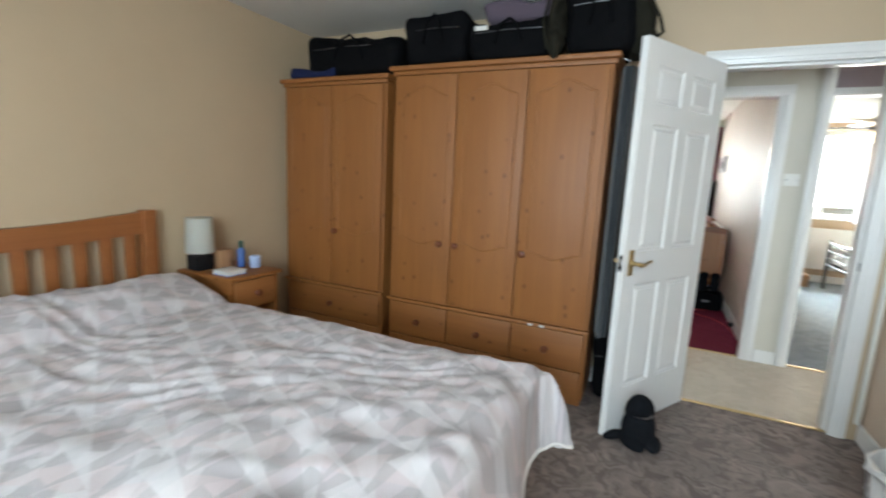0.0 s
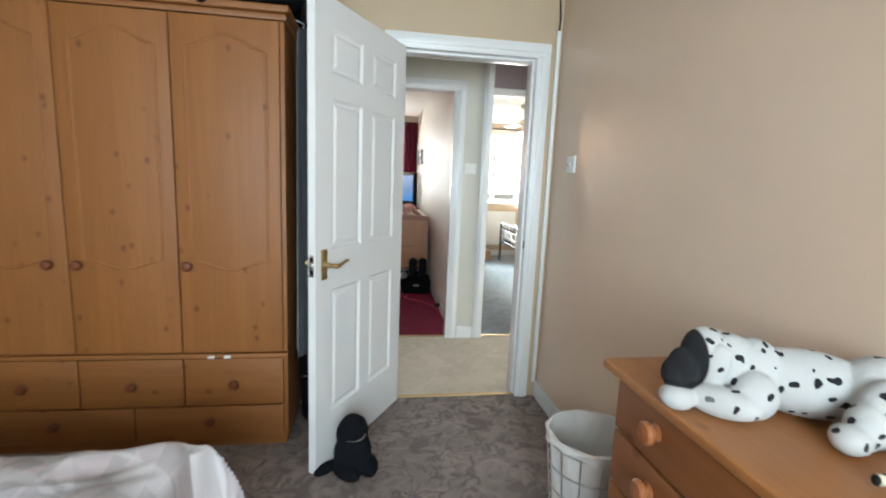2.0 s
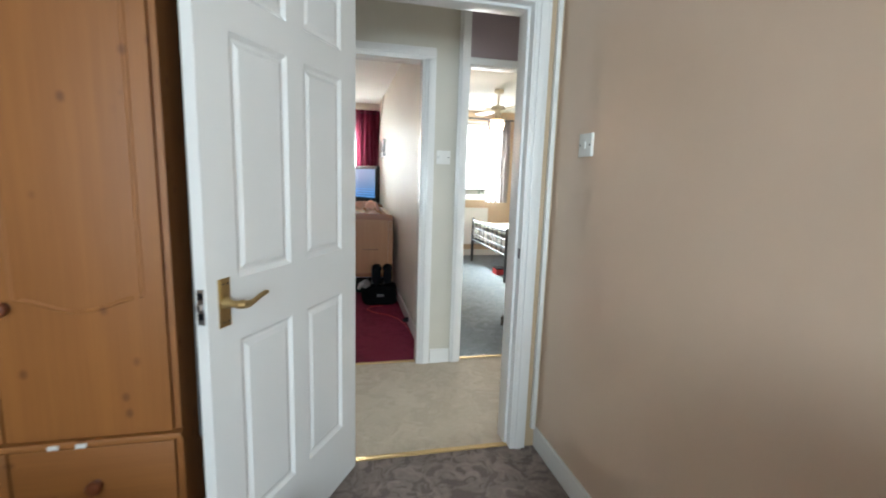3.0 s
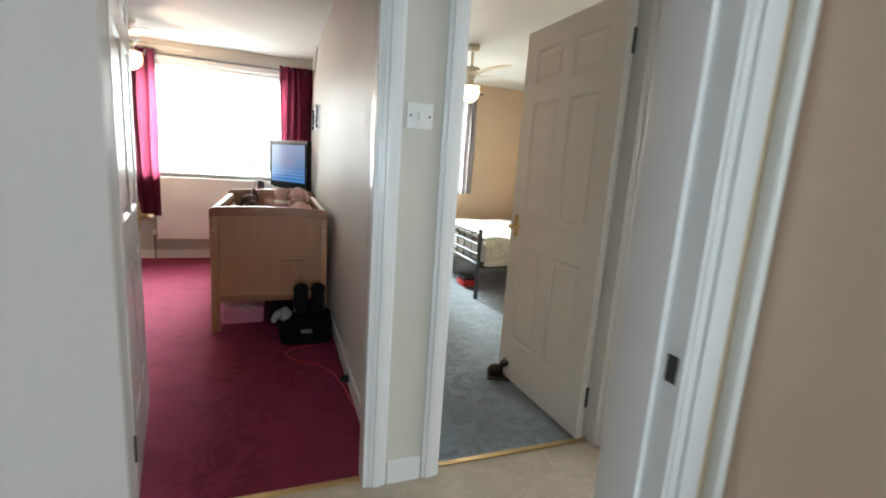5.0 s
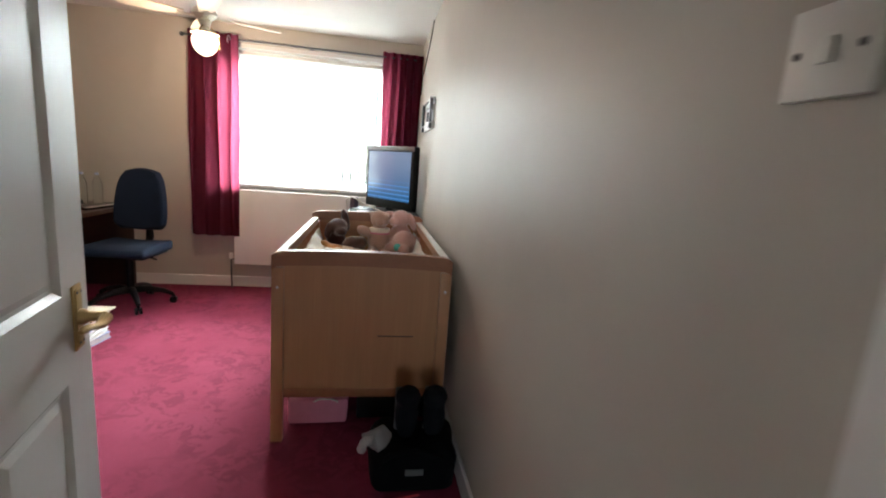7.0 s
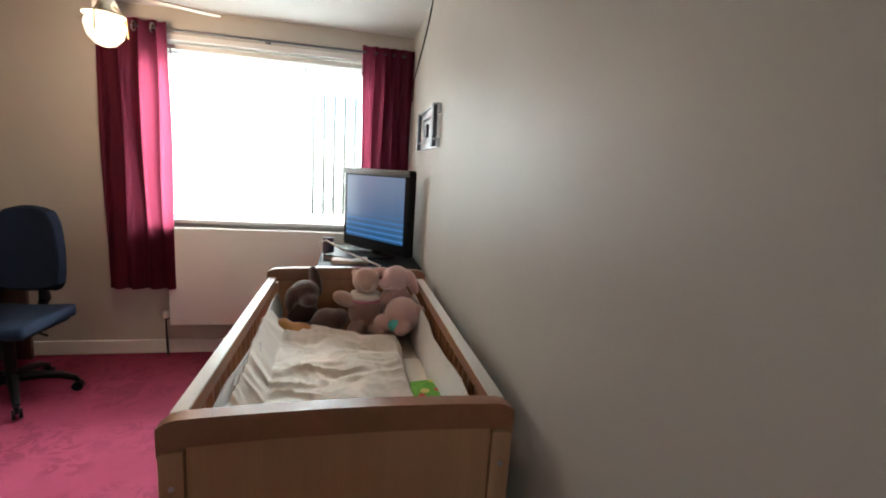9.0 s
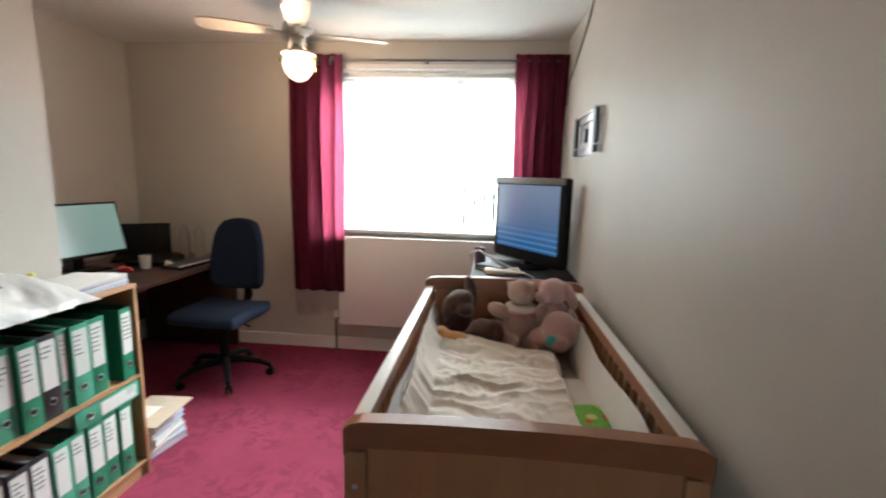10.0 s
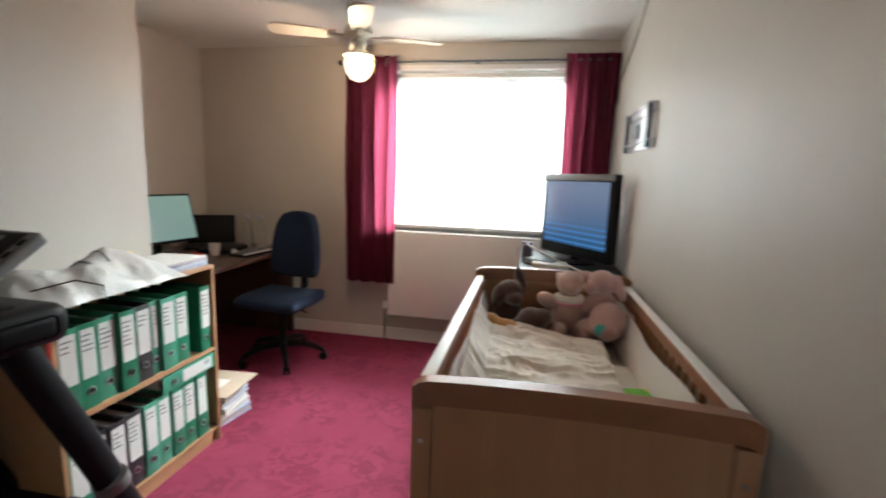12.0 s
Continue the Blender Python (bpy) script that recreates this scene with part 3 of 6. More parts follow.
# carpet bars
for nm, x0, x1, y in (("threshold_bar", DOOR1[0], DOOR1[1], 3.03), ("threshold_bar", DOOR2[0], DOOR2[1], 4.085), ("threshold_bar", DOOR3[0], DOOR3[1], 4.085)):
    structure(nm, box(x0, x1, y - 0.014, y + 0.014, 0.0, 0.006, 0.002), BRASS, "brass carpet threshold bar", "threshold")


# ---------- doors ----------
def panel_door(name, hinge, turn, label, side=1, hinges=False):
    """A six-panel leaf: local x runs from the hinge, y is its thickness."""
    ob = tagged(new(name), label, "door", "", "structure")
    ob.matrix_basis = pose(hinge[0], hinge[1], 0, 0, 0, turn)
    t, w = 0.036, 0.757
    cols = ((0.108, 0.338), (0.419, 0.649))
    rows_z = ((0.255, 0.815), (0.985, 1.605), (1.70, 1.875))
    bm = bmesh.new()
    xs = (0.0, cols[0][0], cols[0][1], cols[1][0], cols[1][1], w)
    for a, b in ((xs[0], xs[1]), (xs[2], xs[3]), (xs[4], xs[5])):
        box(a, b, 0, t, 0.012, 1.982, 0, bm)
    zs = (0.012, *(z for r in rows_z for z in r), 1.982)
    for a, b in cols:
        for z0, z1 in ((zs[0], zs[1]), (zs[2], zs[3]), (zs[4], zs[5]), (zs[6], zs[7])):
            box(a, b, 0, t, z0, z1, 0, bm)
    part("leaf", bm, WHITE, ob, "", False, False)
    for a, b in cols:
        for z0, z1 in rows_z:
            bm = bmesh.new()
            for y0, s in ((0.0, 1), (t, -1)):
                # sloping moulding, then a raised field
                rims = []
                for inset, dep in ((0.0, 0.0), (0.012, 0.009), (0.020, 0.009), (0.034, 0.003)):
                    rims.append([bm.verts.new((x, y0 + s * dep, z)) for x, z in ((a + inset, z0 + inset), (b - inset, z0 + inset), (b - inset, z1 - inset), (a + inset, z1 - inset))])
                for p, q in zip(rims, rims[1:]):
                    for k in range(4):
                        bm.faces.new((p[k], p[(k + 1) % 4], q[(k + 1) % 4], q[k]))
                bm.faces.new(rims[-1])
            bmesh.ops.recalc_face_normals(bm, faces=bm.faces)
            part("panel", bm, WHITE, ob, "", False, False)
    for s, y in ((-1, 0.0), (1, t)):
        hx = w - 0.055
        bm = box(hx - 0.019, hx + 0.019, min(y, y + s * 0.004), max(y, y + s * 0.004), 0.866, 0.994, 0.0015)
        box(hx - 0.014, hx + 0.014, min(y + s * 0.004, y + s * 0.0065), max(y + s * 0.004, y + s * 0.0065), 0.873, 0.987, 0.002, bm)
        plate = part("handle_plate", bm, BRASS, ob, "worn brass backplate", False)
        for z in (0.880, 0.980):
            for x in (hx - 0.008, hx + 0.008):
                part("screw", rod((x, y + s * 0.006, z), (x, y + s * 0.0078, z), 0.0028, None, None, 8), DARK_STEEL, plate, "", False)
        bm = lathe([(0.016, 0.0), (0.015, 0.008), (0.010, 0.016), (0.009, 0.04)], (hx, y + s * 0.006, 0.93), Matrix.Rotation(radians(-90 * s), 4, "X"), None, 16)
        tube([(hx + 0.004, y + s * 0.043, 0.93), (hx - 0.008, y + s * 0.05, 0.929), (hx - 0.03, y + s * 0.05, 0.924), (hx - 0.055, y + s * 0.049, 0.928), (hx - 0.08, y + s * 0.048, 0.936), (hx - 0.102, y + s * 0.047, 0.939), (hx - 0.112, y + s * 0.046, 0.938)], [0.009, 0.012, 0.0095, 0.0065, 0.0062, 0.0068, 0.004], bm, 10)
        part("lever", bm, BRASS, plate, "brass lever", False)
    latch = part("latch_plate", box(w - 0.001, w + 0.002, 0.007, 0.029, 0.885, 0.975, 0.001), STEEL, ob, "steel latch plate", False)
    for z in (0.896, 0.948):
        part("latch_recess", box(w + 0.0005, w + 0.0026, 0.010, 0.026, z, z + 0.018), BLACK, latch, "dark recess", False)
    part("latch_bolt", box(w, w + 0.011, 0.012, 0.024, 0.922, 0.938, 0.002), STEEL, ob, "", False)
    for z in (0.22, 1.79) if hinges else (0.22,):
        part("hinge", box(-0.004, 0.004, -0.006, 0.010, z - 0.05, z + 0.05, 0.002), DARK_STEEL, ob, "dark steel butt hinge", False)
    return ob


panel_door("door_1", (0.752, 2.995), -119.9, "white six-panel door standing open into the bedroom")
panel_door("door_2", (0.462, 4.150), 100.5, "white six-panel door standing open into the red-carpeted study", 1, True)
panel_door("door_3", (2.275, 4.085), 92.0, "white six-panel door standing open into the spare bedroom", 1, True)


# ---------- windows ----------
def window(name, x0, x1, z0, z1, yin, yout, mullions, label, sign=1):
    """A white framed window set in an opening of a wall that faces along y."""
    ob = tagged(new(name), label, "window", "", "structure")
    ym = yin + sign * 0.10
    a, b = sorted((ym, ym + sign * 0.06))
    fr = bmesh.new()
    for p in ((x0, x0 + 0.06, z0, z1), (x1 - 0.06, x1, z0, z1), (x0 + 0.06, x1 - 0.06, z0, z0 + 0.06), (x0 + 0.06, x1 - 0.06, z1 - 0.06, z1)):
        box(p[0], p[1], a, b, p[2], p[3], 0.004, fr)
    for mx in mullions:
        box(mx - 0.03, mx + 0.03, a, b, z0 + 0.06, z1 - 0.06, 0.004, fr)
    part("window_frame", fr, WHITE, ob)
    edges = [x0 + 0.06, *[v for mx in mullions for v in (mx - 0.03, mx + 0.03)], x1 - 0.06]
    for p, q in zip(edges[::2], edges[1::2]):
        pane = part("pane", box(p, q, (a + b) / 2 - 0.003, (a + b) / 2 + 0.003, z0 + 0.06, z1 - 0.06), GLASS, ob)
        pane.visible_shadow = False
    a, b = sorted((yin - sign * 0.035, ym))
    part("window_sill", box(x0 - 0.0, x1 + 0.0, a, b, z0 - 0.022, z0 + 0.004, 0.005), WHITE, ob)
    return ob


window("window_1", -0.45, 1.06, 0.98, 2.16, 8.33, 8.58, (0.55,), "wide white framed window behind vertical blinds")
window("window_2", 2.1, 3.25, 0.95, 2.2, 8.33, 8.58, (2.7,), "white framed spare bedroom window")
window("window_3", -0.45, 1.45, 0.95, 2.15, -1.5, -1.56, (0.5,), "white framed bedroom window", -1)

# garden beyond the windows
structure("ground", box(-60, 60, -60, 70, -2.9, -2.8), plain("lawn", (0.07, 0.11, 0.04), 0.9, 0, 0.4, 3), "grass ground outside the house", "ground")
fence = thing("fence", (0, 14, -2.8), "weathered wooden garden fence", "fence")
slat_me = None
for i in range(64):
    if slat_me is None:
        s = part("slat", box(-0.06, 0.06, -0.01, 0.01, 0, 1.8, 0.004), wood("fence_board", (0.20, 0.15, 0.11), (0.10, 0.075, 0.055)), fence, "", False)
        slat_me = s.data
    else:
        s = new("slat", slat_me)
        s.parent = fence
    s.location = (-4.4 + i * 0.14, 0, 0.02 * math.sin(i * 2.3))
for k in (0.4, 1.3):
    part("rail", box(-4.5, 4.6, 0.012, 0.05, k, k + 0.08), wood("fence_rail", (0.18, 0.13, 0.10), (0.09, 0.07, 0.05), 0), fence, "", False)


def bush(name, x, y, z, w, h, seed):
    rnd = random.Random(seed)
    ob = thing(name, (x, y, z), "dense green garden shrub", "shrub")
    bm = bmesh.new()
    for k in range(5):
        a = 6.28 * k / 5 + rnd.random()
        tube([(x, y, z), (x + 0.2 * w * math.cos(a), y + 0.2 * w * math.sin(a), z + 0.4 * h), (x + 0.38 * w * math.cos(a), y + 0.38 * w * math.sin(a), z + 0.75 * h)], [0.05, 0.035, 0.015], bm, 6)
    part("trunk", bm, wood("bark", (0.12, 0.085, 0.06), (0.06, 0.04, 0.03), 2, False), ob)
    vs, fs = [], []
    for k in range(2600):
        u, v, r = rnd.uniform(0, 6.283), rnd.uniform(-0.5, 1), rnd.random() ** 0.4
        lump = 0.75 + 0.3 * noise.noise(Vector((math.cos(u) * 1.7, math.sin(u) * 1.7, v * 2 + seed)))
        c = Vector((x + w * 0.5 * r * lump * math.cos(u) * math.sqrt(max(0, 1 - v * v)), y + w * 0.5 * r * lump * math.sin(u) * math.sqrt(max(0, 1 - v * v)), z + h * (0.5 + 0.5 * v * r * lump)))
        q = Euler((rnd.uniform(0, 3), rnd.uniform(0, 3), rnd.uniform(0, 6))).to_matrix()
        s = rnd.uniform(0.035, 0.07) * max(1, w / 2.4)
        n = len(vs)
        vs += [c + q @ Vector(p) * s for p in ((-1, 0, 0), (0, -0.5, 0.1), (1, 0, 0), (0, 0.5, 0.1))]
        fs.append((n, n + 1, n + 2, n + 3))
    me = bpy.data.meshes.new("crown")
    me.from_pydata([tuple(v) for v in vs], [], fs)
    me.materials.append(LEAF)
    c = new("crown", me)
    c.parent = ob
    c.matrix_parent_inverse = where(ob).inverted()


LEAF = plain("leaf", (0.085, 0.12, 0.06), 0.6, 0, 0.5, 8)
bush("shrub", 2.5, 13.6, -2.8, 1.9, 4.7, 3)
bush("shrub", -1.2, 13.2, -2.8, 1.8, 3.4, 8)
for i in range(7):
    bush("shrub", -9.5 + 3.4 * i, 21.0 + (i % 3) * 0.8, -2.8, 4.6, 3.9 + 0.4 * math.sin(2.4 * i), 20 + i)

# vertical blind: head rail and hanging slats
blind = thing("vertical_blind", (0.3, 8.375, 2.13), "white vertical slat blind, turned nearly shut", "blind")
part("head_rail", box(-0.44, 1.05, 8.36, 8.395, 2.115, 2.15, 0.004), WHITE_PLASTIC, blind)
n_slats = 20
for i in range(n_slats):
    x = -0.40 + 1.41 * i / (n_slats - 1)
    a = radians(51.5)
    c, s = 0.044 * math.cos(a), 0.044 * math.sin(a)

    def slat_at(u, v, x=x, c=c, s=s):
        bow = 0.004 * (1 - (2 * u - 1) ** 2)
        return Vector((x + (2 * u - 1) * c - bow * 0.6, 8.378 + (2 * u - 1) * s - bow, 1.005 + 1.078 * v))

    slat = part("slat", sheet(slat_at, 4, 1), BLIND, blind)
    part("hook", box(x - 0.007, x + 0.007, 8.376, 8.380, 2.080, 2.116), WHITE_PLASTIC, slat)

# pelmet board, curtain rail and curtains of the study
structure("trim", box(-0.47, 1.08, 8.31, 8.33, 2.162, 2.20, 0.004), WHITE, "white painted window head trim", "trim")
rail = thing("curtain_rail", (0.3, 8.24, 2.205), "thin dark metal curtain rail", "curtain rail")
part("pole", rod((-0.74, 8.24, 2.205), (1.285, 8.24, 2.205), 0.008), DARK_STEEL, rail)
part("finial", ball((-0.75, 8.24, 2.205), 0.018), DARK_STEEL, rail)
for x in (-0.66, 0.30, 1.24):
    bm = rod((x, 8.33, 2.205), (x, 8.24, 2.205), 0.006)
    rod((x, 8.33, 2.205), (x, 8.322, 2.205), 0.02, None, bm)
    part("bracket", bm, DARK_STEEL, rail)


def curtain(name, x0, x1, y, z0, z1, folds, amp, material, label, rings=2, seed=0, flare=0.0):
    ob = thing(name, ((x0 + x1) / 2, y, z0), label, "curtain")

    def f(u, v):
        ph = folds * 2 * math.pi * u + 0.5 * math.sin(5 * u + seed)
        w = x0 + (x1 - x0) * (u + flare * (1 - v) * (u - 0.5))
        d = amp * math.sin(ph) * (0.75 + 0.25 * v) + 0.005 * math.sin(2.1 * ph + 2 * v + seed)
        return Vector((w + 0.010 * math.cos(ph) + 0.006 * math.sin(7 * v + 9 * u + seed), y + d, z0 + (z1 - z0) * v + (0.012 * math.sin(ph) if v > 0.97 else 0)))

    part("cloth", sheet(f, 90, 26), material, ob)
    if rings:
        for k in range(folds - rings, folds):
            u = (k + 0.25) / folds
            x = x0 + (x1 - x0) * u
            ring = [(x + 0.004 * math.sin(t), y + 0.028 * math.cos(t), z1 - 0.045 + 0.028 * math.sin(t)) for t in [2 * math.pi * j / 14 for j in range(14)]]
            part("eyelet", tube(ring, 0.006, None, 6, True), STEEL, ob, "chrome eyelet ring")
    return ob


curtain("curtain", -0.72, -0.30, 8.24, 0.50, 2.25, 4, 0.030, CRIMSON, "crimson eyelet curtain drawn aside", 2, 1)
curtain("curtain", 0.93, 1.285, 8.24, 0.50, 2.25, 5, 0.032, CRIMSON, "crimson eyelet curtain bunched against the wall", 0, 4)
curtain("curtain", 3.02, 3.42, 8.24, 0.90, 2.22, 5, 0.03, GREY_CURTAIN, "grey striped short curtain", 0, 2)
part("pole", rod((1.9, 8.25, 2.225), (3.5, 8.25, 2.225), 0.012), DARK_STEEL, thing("curtain_rail", (2.7, 8.25, 2.225), "dark curtain pole over the spare window", "curtain rail"))


# ---------- radiators ----------
def radiator(name, x0, x1, z0, z1, yf, yw, label):
    ob = thing(name, ((x0 + x1) / 2, yw, z0), label, "radiator")
    part("panel", box(x0, x1, yf, yf + 0.045, z0, z1, 0.008), RADIATOR, ob)
    part("top_grille", box(x0 + 0.03, x1 - 0.03, yf + 0.010, yf + 0.036, z1, z1 + 0.004, 0.001), RADIATOR, ob)
    for x in (x0 + 0.12, x1 - 0.12):
        part("wall_bracket", box(x - 0.015, x + 0.015, yf + 0.045, yw, z0 + 0.1, z1 - 0.1), STEEL, ob)
    bm = tube([(x0 + 0.015, yf + 0.03, z0 + 0.04), (x0 - 0.035, yf + 0.03, z0 + 0.04), (x0 - 0.035, yf + 0.03, z0 - 0.05), (x0 - 0.03, yf + 0.03, 0.0)], 0.0075)
    part("pipe", bm, DARK_STEEL, ob)
    part("valve", lathe([(0.012, 0), (0.018, 0.004), (0.018, 0.05), (0.012, 0.056)], (x0 - 0.035, yf + 0.03, z0 + 0.045)), WHITE_PLASTIC, ob, "white radiator valve")
    return ob


radiator("radiator", -0.345, 0.93, 0.235, 0.93, 8.235, 8.33, "large white flat panel radiator under the window")
radiator("radiator", 2.2, 3.1, 0.2, 0.8, 8.24, 8.33, "white radiator under the spare room window")


# ---------- switches and wall fittings ----------
def switch(name, at, normal, w, label, rockers=1, cord=False):
    """A plate on a wall whose normal is one of the axes."""
    turn = {"-y": 0, "-x": -90, "x": 90}[normal]
    ob = thing(name, at, label, "light switch", turn)
    part("plate", box(-w / 2, w / 2, -0.010, 0.0, -0.043, 0.043, 0.003), WHITE_PLASTIC, ob, "", False)
    for k in range(rockers):
        x = (k - (rockers - 1) / 2) * 0.025
        part("rocker", box(x - 0.007, x + 0.007, -0.015, -0.009, -0.012, 0.012, 0.002), WHITE_PLASTIC, ob, "", False)
    for x in (-w / 2 + 0.012, w / 2 - 0.012):
        part("screw", rod((x, -0.009, 0), (x, -0.0115, 0), 0.004, None, None, 10), DARK_STEEL, ob, "", False)
    return ob


switch("light_switch", (1.64, 2.735, 1.405), "-x", 0.092, "white plastic light switch beside the bedroom door")
switch("light_switch", (1.372, 4.04, 1.398), "-y", 0.092, "white plastic light switch on the hall wall")
switch("light_switch", (1.30, 4.297, 1.398), "-x", 0.086, "white plastic light switch inside the study door")

tr = thing("cable_trunking", (1.63, 2.985, 0), "white cable trunking in the wall corner", "trunking")
part("channel", box(1.604, 1.624, 2.975, 2.999, 0.10, 2.13, 0.003), WHITE_PLASTIC, tr)
part("cable", tube([(1.614, 2.985, 2.13), (1.618, 2.984, 2.2), (1.61, 2.985, 2.28), (1.616, 2.988, 2.36)], 0.004), BLACK, tr, "thin black cable")

br = thing("television_bracket", (1.30, 7.48, 1.65), "empty steel television wall bracket", "wall bracket")
bm = bmesh.new()
for z in (1.555, 1.725):
    box(1.282, 1.300, 7.15, 7.71, z - 0.022, z + 0.022, 0.003, bm)
    box(1.268, 1.282, 7.15, 7.71, z + 0.014, z + 0.022, 0.002, bm)
part("rail", bm, STEEL, br)
for y in (7.17, 7.65):
    part("arm", box(1.262, 1.283, y, y + 0.045, 1.535, 1.75, 0.003), DARK_STEEL, br)
part("back_plate", box(1.290, 1.2995, 7.23, 7.64, 1.59, 1.70, 0.002), STEEL, br)
part("hook", box(1.276, 1.291, 7.44, 7.50, 1.60, 1.67, 0.003), DARK_STEEL, br)
wr = thing("wall_cable", (1.296, 8.0, 2.0), "thin black aerial cable hanging on the wall", "cable")
part("cord", tube([(1.296, 7.55, 2.358), (1.296, 7.66, 2.27), (1.296, 7.80, 2.20), (1.296, 8.0, 2.12), (1.296, 8.2, 2.05), (1.292, 8.19, 1.9)], 0.004), BLACK, wr)
tc = thing("curtain_cable", (1.10, 8.18, 1.4), "thin white cable hanging down the curtain", "cable")
part("cord", tube([(1.22, 8.19, 2.02), (1.20, 8.185, 1.86), (1.14, 8.18, 1.74), (1.08, 8.18, 1.60), (1.05, 8.18, 1.44), (1.05, 8.18, 1.2)], 0.001), LILAC, tc)
ds = thing("door_stopper", (1.285, 4.83, 0.05), "black rubber door stop on the skirting", "door stop")
part("buffer", lathe([(0.016, 0), (0.022, 0.004), (0.020, 0.03), (0.013, 0.045), (0.006, 0.05)], (1.285, 4.83, 0.055), Matrix.Rotation(radians(-90), 4, "Y")), BLACK, ds)
cb = thing("floor_cable", (1.1, 5.1, 0), "thin red cable lying on the carpet", "cable")
part("cord", tube([(1.12, 5.44, 0.012), (1.0, 5.42, 0.006), (0.96, 5.34, 0.005), (1.02, 5.24, 0.005), (1.14, 5.15, 0.005), (1.22, 5.02, 0.005), (1.26, 4.85, 0.006), (1.28, 4.62, 0.006)], 0.004), RED, cb)


# ---------- ceiling fans ----------
def ceiling_fan(at, turn, label):
    x, y, z = at      # centre of the lamp globe
    ob = thing("ceiling_fan", (x, y, H), label, "ceiling fan")
    part("canopy", lathe([(0.055, 0), (0.065, -0.02), (0.045, -0.05), (0.015, -0.06)], (x, y, H)), IVORY, ob)
    part("motor", lathe([(0.02, 0.24), (0.07, 0.235), (0.085, 0.21), (0.085, 0.19), (0.05, 0.165)], (x, y, z)), IVORY, ob)
    part("down_rod", rod((x, y, H - 0.05), (x, y, z + 0.23), 0.014), IVORY, ob)
    bm = lathe([(0.035, 0.175), (0.045, 0.15), (0.028, 0.12), (0.035, 0.095), (0.088, 0.078), (0.092, 0.068), (0.05, 0.066)], (x, y, z))
    part("light_fitting", bm, IVORY, ob)
    part("globe", lathe([(0.045, 0.07), (0.082, 0.045), (0.088, 0.02), (0.075, -0.03), (0.045, -0.065), (0.012, -0.078)], (x, y, z)), BULB_GLASS, ob, "lit frosted glass globe").visible_shadow = False
    for k in range(3):
        a = 2 * math.pi * k / 3 + 0.5
        part("shade_clip", tube([(x + 0.04 * math.cos(a), y + 0.04 * math.sin(a), z + 0.12), (x + 0.09 * math.cos(a), y + 0.09 * math.sin(a), z + 0.07), (x + 0.095 * math.cos(a), y + 0.095 * math.sin(a), z - 0.02)], 0.004), BRASS, ob)
    for k in range(4):
        m = Matrix.Translation((x, y, z + 0.185)) @ pose(0, 0, 0, 0, 0, turn + 90 * k) @ pose(0, 0, 0, 9, 0, 0)
        bm = bmesh.new()
        pts = [(0.13, -0.045), (0.30, -0.062), (0.46, -0.068), (0.50, -0.058), (0.517, -0.03), (0.52, 0.0), (0.517, 0.03), (0.50, 0.058), (0.46, 0.068), (0.30, 0.062), (0.13, 0.045)]
        lo = [bm.verts.new((px, py, -0.003)) for px, py in pts]
        hi = [bm.verts.new((px, py, 0.003)) for px, py in pts]
        bm.faces.new(lo[::-1])
        bm.faces.new(hi)
        for i in range(len(pts)):
            j = (i + 1) % len(pts)
            bm.faces.new((lo[i], lo[j], hi[j], hi[i]))
        bm.transform(m)
        blade = part("blade", bm, IVORY, ob, "", True, False)
        bm = box(0.06, 0.17, -0.015, 0.015, -0.010, -0.004, 0.002)
        bm.transform(m)
        part("blade_iron", bm, IVORY, blade)
    return ob


ceiling_fan((-0.334, 7.55, 2.0), 22.5, "cream four-blade ceiling fan with a lit glass globe")
ceiling_fan((2.62, 6.6, 1.93), 12.0, "white four-blade ceiling fan with a lit glass globe")


# ---------- bedroom: wardrobes ----------
def turned_knob(at, normal=(0, -1, 0), r=0.022):
    m = Vector(normal).to_track_quat("Z", "Y").to_matrix().to_4x4()
    return lathe([(r * 0.75, 0), (r * 0.45, 0.006), (r * 0.4, 0.012), (r * 0.95, 0.018), (r, 0.024), (r * 0.8, 0.031), (r * 0.3, 0.034)], at, m, None, 16)


def arch_outline(a, b, z0, z1, rise, top=True, n=14):
    """A panel outline whose top bows up, and whose foot dips where it is asked."""
    pts = [(a, z0), (b, z0)] if top else []
    for i in range(n + 1):
        u = i / n
        s = math.sin(math.pi * u) ** 2
        pts.append((b + (a - b) * u, z1 - rise + rise * s))
    return pts


